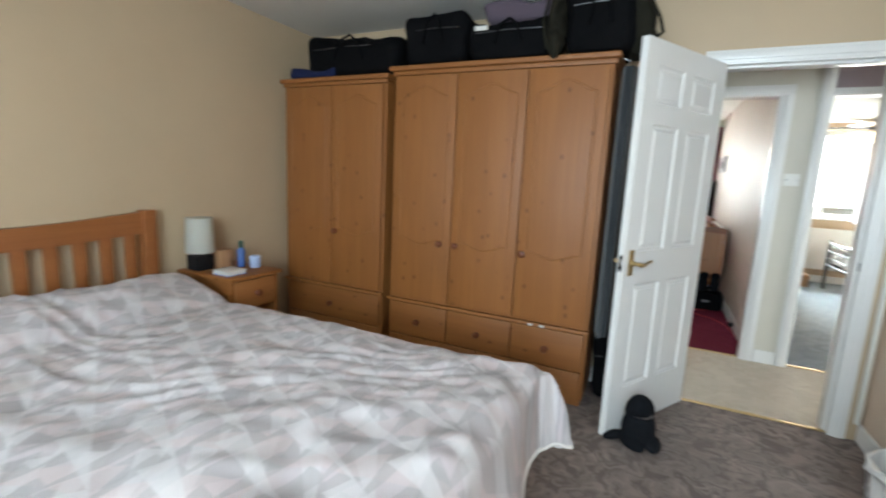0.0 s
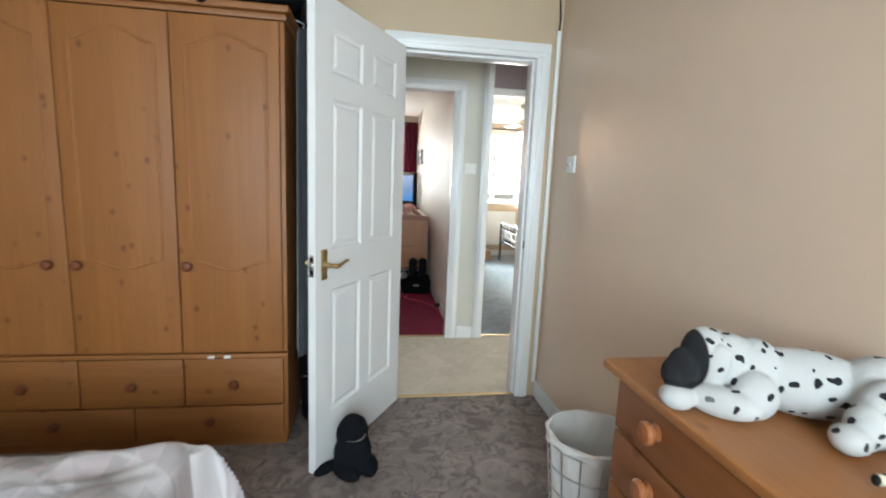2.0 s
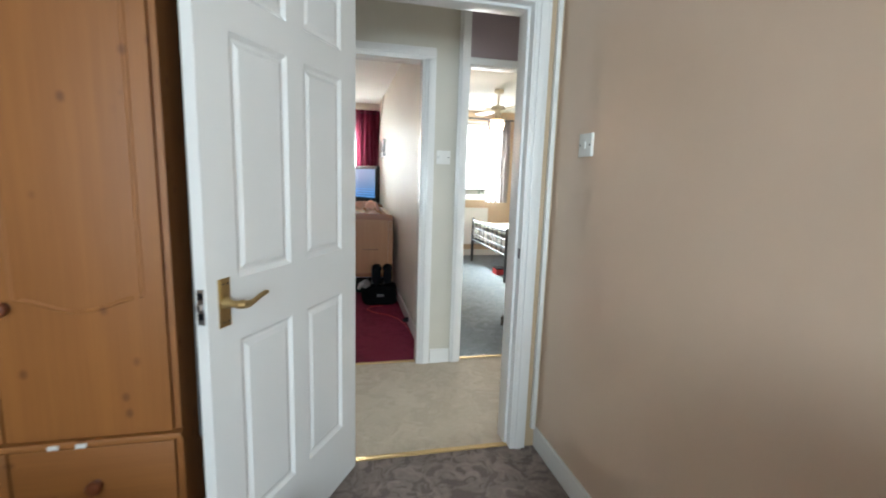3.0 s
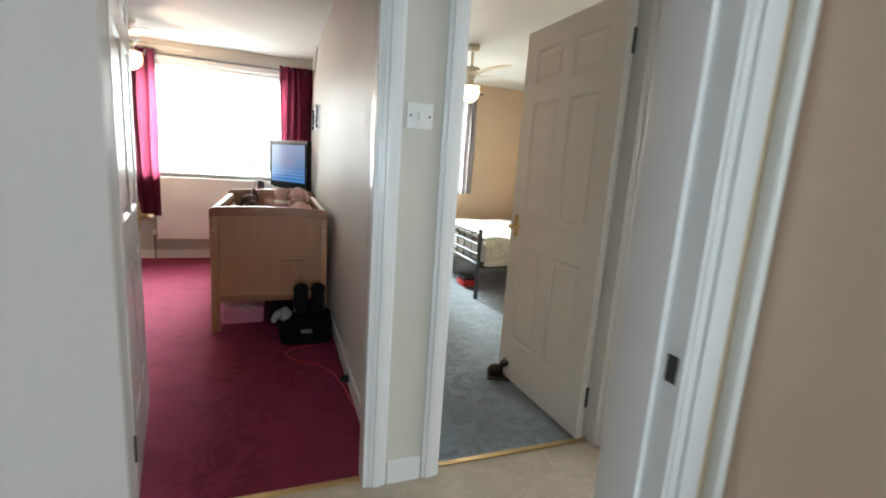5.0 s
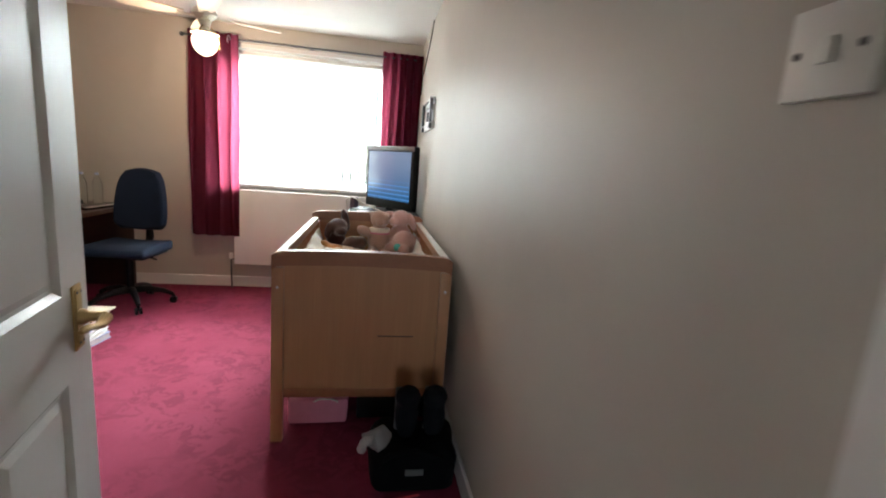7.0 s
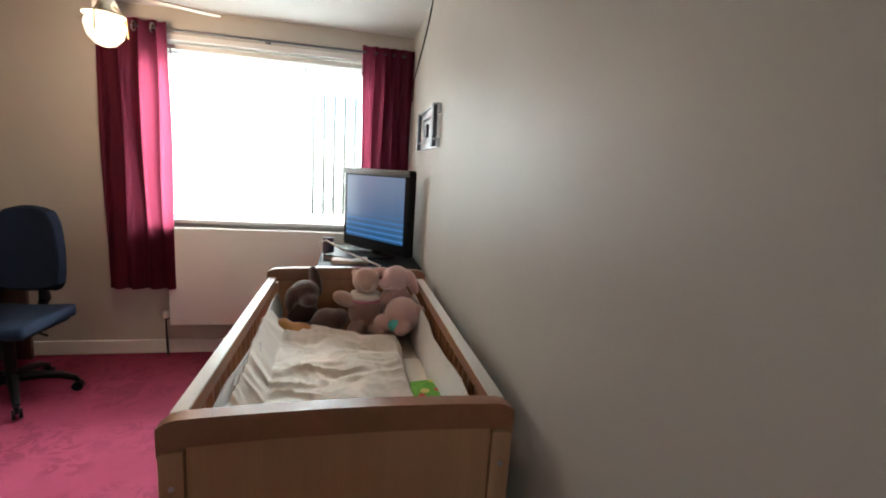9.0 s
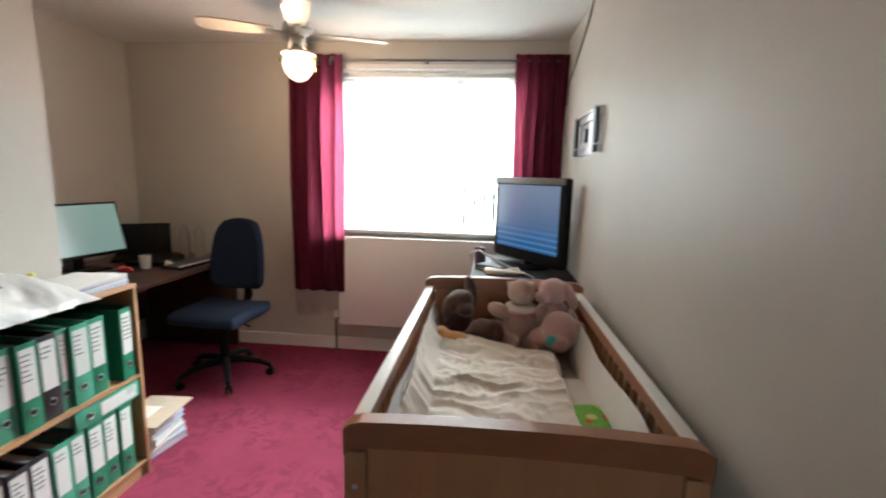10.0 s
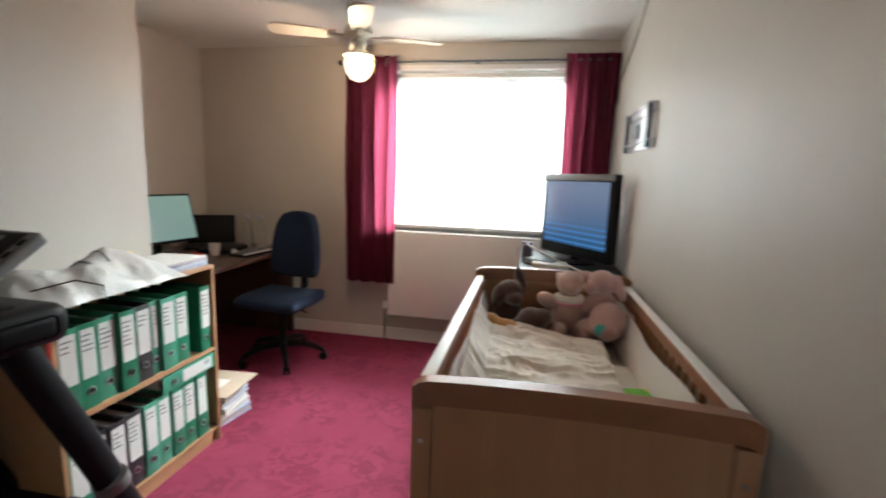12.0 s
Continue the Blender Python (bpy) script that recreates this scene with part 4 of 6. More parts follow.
def wardrobe(name, x0, x1, yf, top, doors, drawers, wide, label):
    """Doors over a row of drawers over a plinth drawer; the front lies at yf."""
    ob = thing(name, ((x0 + x1) / 2, yf + 0.28, 0), label, "wardrobe")
    yb = 2.985
    body = part("body", box(x0, x1, yf + 0.022, yb, 0.04, top - 0.055, 0.003), PINE, ob)
    part("plinth", box(x0 + 0.01, x1 - 0.01, yf + 0.03, yb - 0.02, 0, 0.06), PINE_X, ob)
    bm = box(x0 - 0.012, x1 + 0.012, yf + 0.004, yb, top - 0.055, top - 0.03, 0.006)
    box(x0 - 0.028, x1 + 0.028, yf - 0.018, yb, top - 0.030, top, 0.010, bm, 3)
    part("cornice", bm, PINE_X, ob)
    part("mid_rail", box(x0 - 0.006, x1 + 0.006, yf - 0.008, yf + 0.03, 0.452, 0.472, 0.005), PINE_X, ob)
    w = (x1 - x0 - 0.03) / doors
    for i in range(doors):
        a, b = x0 + 0.015 + w * i + 0.003, x0 + 0.015 + w * (i + 1) - 0.003
        door = part("door", box(a, b, yf, yf + 0.022, 0.478, top - 0.062, 0.003), PINE, ob)
        # bead that follows the arched panel
        ins = 0.055
        dip = [(a + ins + (b - a - 2 * ins) * k / 12, 0.90 - 0.04 * math.sin(math.pi * k / 12) ** 2) for k in range(13)]
        loop = [(px, yf + 0.0055, pz) for px, pz in dip + arch_outline(a + ins, b - ins, 0.98, top - 0.13, 0.06, False)]
        part("panel_bead", tube(loop, 0.009, None, 10, True), PINE, door)
        kx = b - 0.07 if (i == 0 and doors > 1) else a + 0.035
        if doors == 2:
            kx = a + 0.035 if i == 1 else b - 0.04
        if doors != 2 or i == 1:
            part("knob", turned_knob((kx, yf, 0.878)), KNOB, door, "dark turned wooden knob")
    wd = (x1 - x0 - 0.03) / drawers
    for i in range(drawers):
        a, b = x0 + 0.015 + wd * i + 0.003, x0 + 0.015 + wd * (i + 1) - 0.003
        dr = part("drawer", box(a, b, yf, yf + 0.022, 0.222, 0.446, 0.004), PINE_X, ob)
        part("knob", turned_knob(((a + b) / 2, yf, 0.325)), KNOB, dr, "dark turned wooden knob")
    wd = (x1 - x0 - 0.03) / wide
    for i in range(wide):
        a, b = x0 + 0.015 + wd * i + 0.003, x0 + 0.015 + wd * (i + 1) - 0.003
        dr = part("drawer", box(a, b, yf, yf + 0.022, 0.055, 0.214, 0.004), PINE_X, ob)
        part("knob", turned_knob(((a + b) / 2, yf, 0.145)), KNOB, dr, "dark turned wooden knob")
    return ob


wardrobe("wardrobe", -1.092, 0.243, 2.565, 1.985, 3, 3, 2, "three-door orange pine wardrobe with drawers below")
wardrobe("wardrobe", -2.065, -1.175, 2.595, 1.955, 2, 1, 1, "two-door orange pine wardrobe with a drawer below")
# two chips of bare wood on the drawer edge
chip = thing("plaster_strip", (0.0, 2.55, 0.47), "two small white sticky strips on the wardrobe edge", "sticky strip")
for x in (-0.10, -0.03):
    part("strip", box(x, x + 0.028, 2.5535, 2.5565, 0.452, 0.466, 0.001), PAPER, chip)


# ---------- bedroom: luggage on the wardrobes ----------
def soft_bag(name, x0, x1, y0, y1, z0, z1, label, material=None, seed=1, strap=True, tilt=0.0, category="bag"):
    ob = thing(name, ((x0 + x1) / 2, (y0 + y1) / 2, z0), label, category)
    bm = box(x0, x1, y0, y1, z0 + 0.006, z1, min(0.08, (z1 - z0) * 0.36), None, 4)
    bmesh.ops.subdivide_edges(bm, edges=[e for e in bm.edges if e.calc_length() > 0.12], cuts=6, use_grid_fill=True)
    cz = z0 + 0.006
    for v in bm.verts:
        k = max(0, min(1, (v.co.z - cz) / (z1 - cz)))
        v.co += k * 0.050 * noise.noise_vector(v.co * 4.2 + Vector((seed, 0, 2))) + k * 0.014 * noise.noise_vector(v.co * 13 + Vector((0, seed, 2)))
        v.co.z += k * (tilt * ((v.co.x - x0) / (x1 - x0) - 0.5) - 0.02 * abs(noise.noise(v.co * 3 + Vector((0, seed, 0)))))
    part("body", bm, material or BLACK_CLOTH, ob)
    if strap:
        xm, w = (x0 + x1) / 2, (x1 - x0)
        part("strap", tube([(xm - 0.16 * w, y0 - 0.008, z0 + 0.4 * (z1 - z0)), (xm - 0.10 * w, y0 - 0.02, z0 + 0.8 * (z1 - z0)), (xm, y0 + 0.01, z1 - 0.005), (xm + 0.10 * w, y0 - 0.02, z0 + 0.8 * (z1 - z0)), (xm + 0.16 * w, y0 - 0.008, z0 + 0.4 * (z1 - z0))], 0.009), BLACK_CLOTH, ob)
        part("zip", tube([(x0 + 0.1 * w, y0 - 0.002, z0 + 0.68 * (z1 - z0)), (xm, y0 - 0.006, z0 + 0.70 * (z1 - z0)), (x1 - 0.1 * w, y0 - 0.002, z0 + 0.68 * (z1 - z0))], 0.004), DARK_STEEL, ob)
    return ob


soft_bag("holdall", -1.88, -1.12, 2.62, 2.93, 1.955, 2.235, "black canvas holdall on the wardrobe", None, 1, True, -0.06)
soft_bag("folded_blanket", -2.02, -1.62, 2.60, 2.66, 1.955, 2.03, "dark blue folded cloth on the wardrobe", cloth("navy_cloth", (0.015, 0.022, 0.07), 0.2, 700, 14, 0.9, 0.35, 0.02), 5, False, 0, "blanket")
soft_bag("laptop_bag", -1.05, -0.62, 2.59, 2.93, 1.985, 2.29, "black padded laptop bag on the wardrobe", None, 2, True)
b2 = soft_bag("travel_bag", -0.60, -0.10, 2.58, 2.93, 1.985, 2.215, "black travel bag with a white tag", None, 3, True)
part("tag", box(-0.55, -0.47, 2.560, 2.566, 2.15, 2.175, 0.001), PAPER, b2, "white luggage tag")
soft_bag("pillow", -0.52, -0.13, 2.64, 2.92, 2.205, 2.335, "lilac cushion stuffed on top of the bag", LILAC, 6, False, 0, "cushion")
rk = soft_bag("suitcase", -0.03, 0.33, 2.57, 2.93, 1.985, 2.345, "large black suitcase reaching the ceiling", None, 4, True)
rs = thing("rucksack", (-0.07, 2.56, 1.99), "olive camouflage rucksack hanging over the cornice", "rucksack")
bm = ball((-0.08, 2.62, 2.15), (0.055, 0.08, 0.165))
ball((-0.07, 2.545, 2.03), (0.045, 0.05, 0.075), (0, 0, 0), bm)
ball((-0.09, 2.56, 2.22), (0.035, 0.05, 0.10), (0, 8, 0), bm)
fuse(part("body", crumple(bm, 0.02, 14, 2), OLIVE, rs), 0.012)
part("strap", tube([(-0.12, 2.56, 2.30), (-0.14, 2.53, 2.15), (-0.11, 2.52, 2.02), (-0.06, 2.53, 1.965)], 0.010), OLIVE, rs)
hb = thing("hanging_bag", (0.36, 2.68, 1.99), "dark camouflage bag slumped over the wardrobe's edge", "bag")
bm = ball((0.33, 2.72, 2.14), (0.08, 0.14, 0.14))
ball((0.36, 2.70, 2.04), (0.07, 0.10, 0.09), (0, 20, 0), bm)
ball((0.32, 2.68, 2.24), (0.05, 0.09, 0.09), (0, 0, 0), bm)
fuse(part("body", crumple(bm, 0.03, 10, 6), OLIVE, hb), 0.012)
part("strap", tube([(0.38, 2.62, 2.24), (0.43, 2.60, 2.14), (0.45, 2.60, 2.07), (0.42, 2.61, 2.05)], 0.008), OLIVE, hb)
gc = thing("coat", (0.50, 2.66, 1.2), "dark green coat hanging behind the open door", "coat")
fuse(part("cloth", crumple(ball((0.47, 2.72, 0.75), (0.035, 0.10, 0.45), (0, 0, -30), ball((0.485, 2.75, 1.05), (0.03, 0.08, 0.25), (0, 0, -30))), 0.02, 9, 3), DARK_OLIVE, gc), 0.012)
part("hook", tube([(0.515, 2.66, 1.28), (0.50, 2.70, 1.31), (0.49, 2.74, 1.25)], 0.005), STEEL, gc)


# added shape that darkens the shaded gap between wardrobe and open door
dc = thing("gap_darkener", (0.30, 2.75, 1.9), "long charcoal shape added to darken the gap beside the wardrobe", "coat")


def darkener_at(u, v):
    a = 2 * math.pi * u
    w = 0.13 + 0.045 * (1 - v) - 0.05 * max(0, v - 0.85) / 0.15
    fold = 1 + 0.10 * math.sin(6 * a + 2 * v) * (1 - 0.6 * v)
    return Vector((0.305 + 0.040 * math.cos(a) * fold, 2.77 + w * math.sin(a) * fold, 0.44 + 1.5 * v))


part("cloth", sheet(darkener_at, 48, 24), cloth("charcoal_gap_shade", (0.045, 0.05, 0.055), 0.3), dc)
part("hook", tube([(0.285, 2.75, 1.93), (0.30, 2.75, 1.975), (0.27, 2.75, 1.99), (0.235, 2.75, 1.987)], 0.004), STEEL, dc)


soft_bag("black_holdall", 0.27, 0.44, 2.72, 2.96, 0.0, 0.42, "black bag standing on the floor behind the door", None, 9, True)


# ---------- bedroom: bed ----------
bed = thing("double_bed", (-0.95, 0.85, 0), "honey-coloured wooden double bed with a slatted headboard", "bed")
for y in (0.10, 1.515):
    part("post", box(-2.105, -2.04, y, y + 0.075, 0, 1.045, 0.008), OAK_X, bed)


def headrail(z0, z1, dip0, dip1):
    def f(u, v):
        return Vector((0, 0.175 + 1.34 * u, (z1 - dip1 * math.sin(math.pi * u)) * v + (z0 - dip0 * math.sin(math.pi * u)) * (1 - v)))
    bm = sheet(f, 24, 1)
    ex = bmesh.ops.extrude_face_region(bm, geom=bm.faces[:])["geom"]
    bmesh.ops.translate(bm, verts=[v for v in ex if isinstance(v, bmesh.types.BMVert)], vec=(0.035, 0, 0))
    bmesh.ops.translate(bm, verts=bm.verts[:], vec=(-2.092, 0, 0))
    bmesh.ops.recalc_face_normals(bm, faces=bm.faces)
    return bm


part("top_rail", headrail(0.915, 1.035, 0.03, 0.045), OAK_X, bed)
part("lower_rail", headrail(0.50, 0.60, 0.0, 0.0), OAK_X, bed)
for i in range(11):
    y = 0.215 + 1.21 * i / 10
    part("slat", box(-2.082, -2.064, y, y + 0.058, 0.59, 0.925, 0.003), OAK_X, bed)
for y in (0.12, 1.545):
    part("side_rail", box(-2.05, 0.13, y, y + 0.03, 0.2, 0.36, 0.005), OAK_X, bed)
part("foot_rail", box(0.10, 0.135, 0.12, 1.575, 0.18, 0.38, 0.006), OAK_X, bed)
for y in (0.12, 1.51):
    part("leg", box(0.07, 0.135, y, y + 0.065, 0, 0.38, 0.006), OAK_X, bed)
part("mattress", box(-2.03, 0.09, 0.155, 1.54, 0.34, 0.535, 0.05, None, 4), WHITE_CLOTH, bed, "white mattress")

dv = thing("duvet", (-0.9, 0.85, 0.54), "pink, grey and white patterned duvet spread on the bed", "duvet")
X0, X1, Y0, Y1, TOP = -2.0, 0.10, 0.15, 1.55, 0.612


def duvet_at(u, v):
    # cloth distances past the bed's edges turn into drop
    s = -1.97 + 2.48 * u
    t = -0.22 + 2.16 * v
    over_x, over_y1, over_y0 = max(0, s - X1), max(0, t - Y1), max(0, Y0 - t)

    def fall(o):
        r = 0.10
        if o < r * 1.57:
            a = o / r
            return r * math.sin(a), r * (1 - math.cos(a))
        return r + 0.10 * (o - r * 1.57), r + (o - r * 1.57) * 0.98

    ax, dx = fall(over_x)
    ay, dy = fall(over_y1)
    az, dz = fall(over_y0)
    x, y = min(s, X1) + ax, min(max(t, Y0), Y1) + ay - az
    drop = max(dx, dy, dz) + 0.10 * min(dx, dy)
    p = Vector((x, y, 0))
    puff = 0.020 * noise.noise(Vector((s * 1.6, t * 1.6, 0.3))) + 0.016 * noise.noise(Vector((s * 4.5, t * 3.5, 1.3))) + 0.008 * noise.noise(Vector((s * 11 + t * 5, t * 9, 2.3)))
    ripple = 0.006 * math.sin(9 * s + 5 * t + 3 * noise.noise(Vector((s * 2, t * 2, 5))))
    pil = 0.13 * max(0, 1 - ((s + 1.80) / 0.30) ** 2) * (1 - 0.5 * abs(t - 0.85))
    foot = max(0, min(1, (s + 0.5) / 0.5))
    bend = 0.5 * noise.noise(Vector((s * 1.3, t * 1.3, 11)))
    for q, (fa, fb, amp) in enumerate(((1.6, 7.0, 0.011), (3.0, 12.0, 0.007), (5.0, 4.5, 0.006))):
        along, across = 0.94 * s + 0.34 * t, -0.34 * s + 0.94 * t + bend
        puff += amp * max(0, 1 - 6 * max(over_x, over_y1, over_y0)) * (0.5 - min(1, 2.2 * abs(noise.noise(Vector((along * fa, across * fb, 14 + q))))))
    puff += foot * (0.036 * math.sin(9.0 * t + 2.5 * s + 2.2 * noise.noise(Vector((s * 2.5, t * 2.5, 8)))) * noise.noise(Vector((s * 1.9, t * 2.2, 3))) - 0.016 * min(1, 2.4 * abs(noise.noise(Vector((s * 4.5 - t * 2.5, t * 4 + s, 6))))) + 0.008)
    z = TOP + puff + ripple + pil + 0.025 * max(0, min(1, (s + 1.0) / 0.9)) - drop
    if drop > 0.06:
        k = min(1, (drop - 0.06) / 0.2)
        wav = 0.022 * math.sin(11 * (t if over_x > over_y1 else s) + 1.0) * k
        if over_x > over_y1:
            p.x += wav
        else:
            p.y += wav
        if over_x > 0.05 and over_y1 > 0.05:
            q = min(over_x, over_y1)
            p.x += 0.27 * q
            p.y += 0.06 * q
    return Vector((p.x, p.y, z))


cover = part("cover", sheet(duvet_at, 190, 165), DUVET, dv)
edge = [duvet_at(1.0, k / 60) for k in range(61)] + [duvet_at(1 - k / 70, 1.0) for k in range(1, 71)]
part("hem", tube(edge, 0.007, None, 6), WHITE_CLOTH, dv, "pale stitched hem")
quilt = cover.modifiers.new("thickness", "SOLIDIFY")
quilt.thickness, quilt.offset, quilt.thickness_clamp = 0.02, -1.0, 1.0

# bedside table with its clutter
bt = thing("bedside_table", (-1.86, 1.93, 0), "pine bedside table with one drawer over an open shelf", "bedside table")
for y in (1.755, 2.085):
    part("side", box(-2.10, -1.655, y, y + 0.02, 0, 0.645, 0.003), PINE_X, bt)
part("top", box(-2.105, -1.63, 1.735, 2.125, 0.645, 0.667, 0.006), PINE_X, bt)
dr = part("drawer", box(-1.665, -1.645, 1.78, 2.08, 0.46, 0.637, 0.004), PINE_Y, bt)
part("knob", turned_knob((-1.645, 1.93, 0.55), (1, 0, 0)), KNOB, dr, "dark turned wooden knob")
part("shelf", box(-2.10, -1.66, 1.775, 2.085, 0.12, 0.14), PINE_X, bt)
part("back", box(-2.10, -2.09, 1.775, 2.085, 0.02, 0.64), PINE, bt)
tl = thing("table_lamp", (-2.0, 1.82, 0.667), "small table lamp with a white shade and black base", "lamp")
part("base", box(-2.055, -1.945, 1.765, 1.875, 0.667, 0.76, 0.008), BLACK, tl, "black lamp base")
part("stem", rod((-2.0, 1.82, 0.76), (-2.0, 1.82, 0.80), 0.008), BLACK, tl)
part("shade", lathe([(0.082, 0.775), (0.083, 0.79), (0.076, 0.985), (0.075, 0.99)], (-2.0, 1.82, 0)), SHADE, tl, "white fabric shade")
bk = thing("book", (-1.78, 1.83, 0.667), "pale hardback book lying on the table", "book")
part("page_block", box(-1.83, -1.70, 1.775, 1.90, 0.670, 0.690), PAPER, bk)
part("cover", box(-1.835, -1.695, 1.77, 1.905, 0.6665, 0.6705, 0.001), BLUE, bk)
part("cover", box(-1.835, -1.695, 1.77, 1.905, 0.690, 0.694, 0.001), PAPER, bk)
sp = thing("spray_bottle", (-1.88, 2.02, 0.667), "slim blue spray bottle with a green cap", "bottle")
part("bottle", lathe([(0.022, 0), (0.024, 0.006), (0.024, 0.11), (0.014, 0.125)], (-1.88, 2.02, 0.667)), BLUE, sp)
part("cap", lathe([(0.016, 0), (0.016, 0.035), (0.012, 0.045)], (-1.88, 2.02, 0.792)), DARK_OLIVE, sp)
cu = thing("tub", (-1.80, 2.06, 0.667), "small pale blue plastic tub", "tub")
part("body", lathe([(0.03, 0), (0.034, 0.006), (0.036, 0.07), (0.034, 0.074)], (-1.80, 2.06, 0.667)), PALE_BLUE, cu)
bx = thing("tissue_box", (-1.95, 1.955, 0.667), "brown cardboard box on the bedside table", "box")
part("body", box(-2.02, -1.92, 1.90, 1.99, 0.667, 0.78, 0.004), SHELF_WOOD, bx)

# ---------- bedroom: chest of drawers and plush dog ----------
ch = thing("chest_of_drawers", (1.45, 0.75, 0), "antique pine chest of drawers against the wall", "chest of drawers")
CX, CY0, CY1 = 1.252, -0.05, 1.485
# top keeps the lighter pine; front and sides carry their shade in the colour
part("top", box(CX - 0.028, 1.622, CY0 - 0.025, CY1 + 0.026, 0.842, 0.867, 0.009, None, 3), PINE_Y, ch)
part("carcase", box(CX + 0.018, 1.620, CY0, CY1, 0.07, 0.842, 0.003), PINE_SHADED, ch)
part("plinth", box(CX + 0.01, 1.620, CY0, CY1, 0.0, 0.075, 0.004), PINE_SHADED, ch)
for r, (z0, z1) in enumerate(((0.702, 0.834), (0.562, 0.694), (0.422, 0.554), (0.282, 0.414), (0.085, 0.274))):
    for a, b in (((CY0 + 0.012, 0.71), (0.725, CY1 - 0.012)) if r == 0 else ((CY0 + 0.012, CY1 - 0.012),)):
        dr = part("drawer", box(CX, CX + 0.02, a, b, z0, z1, 0.005), PINE_SHADED, ch)
        off = 0.215 if r == 0 else 0.60
        for y in ((a + b) / 2 - off, (a + b) / 2 + off):
            part("knob", turned_knob((CX, y, (z0 + z1) / 2 + 0.008), (-1, 0, 0), 0.026), KNOB_PALE, dr, "orange turned wooden knob")

bm = ball((0.06, -0.04, 0.095), (0.085, 0.21, 0.092))               # body
ball((0.06, -0.23, 0.10), (0.095, 0.12, 0.10), (0, 0, 15), bm)       # hind end
ball((0.04, 0.12, 0.10), (0.082, 0.105, 0.10), (0, 0, 10), bm)       # shoulders
ball((0.02, 0.20, 0.125), (0.072, 0.095, 0.082), (0, 0, 0), bm)      # neck
ball((0.0, 0.275, 0.142), (0.073, 0.080, 0.076), (0, 0, 0), bm)      # head
ball((-0.035, 0.33, 0.105), (0.056, 0.064, 0.056), (0, 0, 20), bm)   # muzzle
ball((-0.052, 0.365, 0.085), (0.046, 0.044, 0.042), (0, 0, 20), bm)  # nose
ball((0.075, 0.235, 0.135), (0.018, 0.05, 0.065), (10, 10, 0), bm)   # ear
ball((-0.055, 0.235, 0.125), (0.022, 0.042, 0.066), (14, 0, 0), bm)  # ear
ball((-0.045, 0.115, 0.065), (0.055, 0.075, 0.066), (0, 0, 0), bm)   # upper foreleg
ball((-0.085, 0.215, 0.042), (0.046, 0.125, 0.042), (0, 0, -10), bm)  # foreleg
ball((-0.100, 0.345, 0.036), (0.050, 0.062, 0.036), (0, 0, 0), bm)    # paw
ball((-0.040, -0.225, 0.085), (0.062, 0.085, 0.085), (0, 0, 8), bm)   # thigh
ball((-0.090, -0.165, 0.062), (0.044, 0.055, 0.058), (0, 0, -20), bm)  # knee
ball((-0.125, -0.125, 0.038), (0.046, 0.055, 0.036), (0, 0, 0), bm)  # hind paw
ball((-0.02, -0.33, 0.060), (0.055, 0.065, 0.058), (0, 0, 20), bm)
ball((0.075, -0.34, 0.075), (0.055, 0.075, 0.062), (0, 0, 0), bm)    # far hind leg
dog = part("plush_dalmatian", bm, SPOTTED)
dog.matrix_basis = pose(1.432, 1.188, 0.867, 0, 0, 53) @ Matrix.Diagonal((0.64, 0.55, 0.72, 1))
fuse(dog, 0.005).modifiers["soften"].iterations = 2
tagged(dog, "black-spotted white plush dog lying on the chest", "plush toy")
bm = bmesh.new()
for k in range(44):
    u = k / 43
    c = Vector((-0.05 - 0.22 * u, -0.36 + 0.22 * u - 0.04 * math.sin(3.1 * u), 0.024 - 0.006 * u))
    ball(c, (0.013, 0.008, 0.012), (0, 35 if k % 2 else -35, 35), bm, 8)
part("tail", bm, braid("braided_tail_cord"), dog, "black and cream braided tail", False)

# wire basket with a white liner
BX, BY = 1.45, 1.93
bs = thing("laundry_basket", (BX, BY, 0), "round wire basket with a white cloth liner", "basket")
for z, r in ((0.01, 0.125), (0.10, 0.134), (0.19, 0.143), (0.28, 0.152), (0.37, 0.160)):
    part("hoop", tube([(BX + r * math.cos(t), BY + r * math.sin(t), z) for t in [2 * math.pi * k / 32 for k in range(32)]], 0.003, None, 6, True), STEEL, bs)
for k in range(14):
    t = 2 * math.pi * k / 14
    part("wire", rod((BX + 0.125 * math.cos(t), BY + 0.125 * math.sin(t), 0.008), (BX + 0.161 * math.cos(t), BY + 0.161 * math.sin(t), 0.375), 0.0022, None, None, 6), STEEL, bs)


def liner(u, v):
    t = 2 * math.pi * u
    if v < 0.62:
        k = v / 0.62
        r, z = 0.115 + 0.040 * k, 0.02 + 0.385 * k
    elif v < 0.72:
        r, z = 0.157 + 0.010 * (v - 0.62) / 0.1, 0.405 - 0.004
    else:
        k = (v - 0.72) / 0.28
        r, z = 0.167, 0.40 - (0.03 + 0.01 * math.sin(3 * t)) * k
    r += 0.004 * math.sin(9 * t + 12 * v)
    return Vector((BX + r * math.cos(t), BY + r * math.sin(t), z))


bm = sheet(liner, 48, 26)
bmesh.ops.remove_doubles(bm, verts=bm.verts[:], dist=0.0005)
part("liner", bm, WHITE_CLOTH, bs, "white cloth liner folded over the rim")
part("base", lathe([(0.118, 0.012), (0.118, 0.02)], (BX, BY, 0)), WHITE_CLOTH, bs)

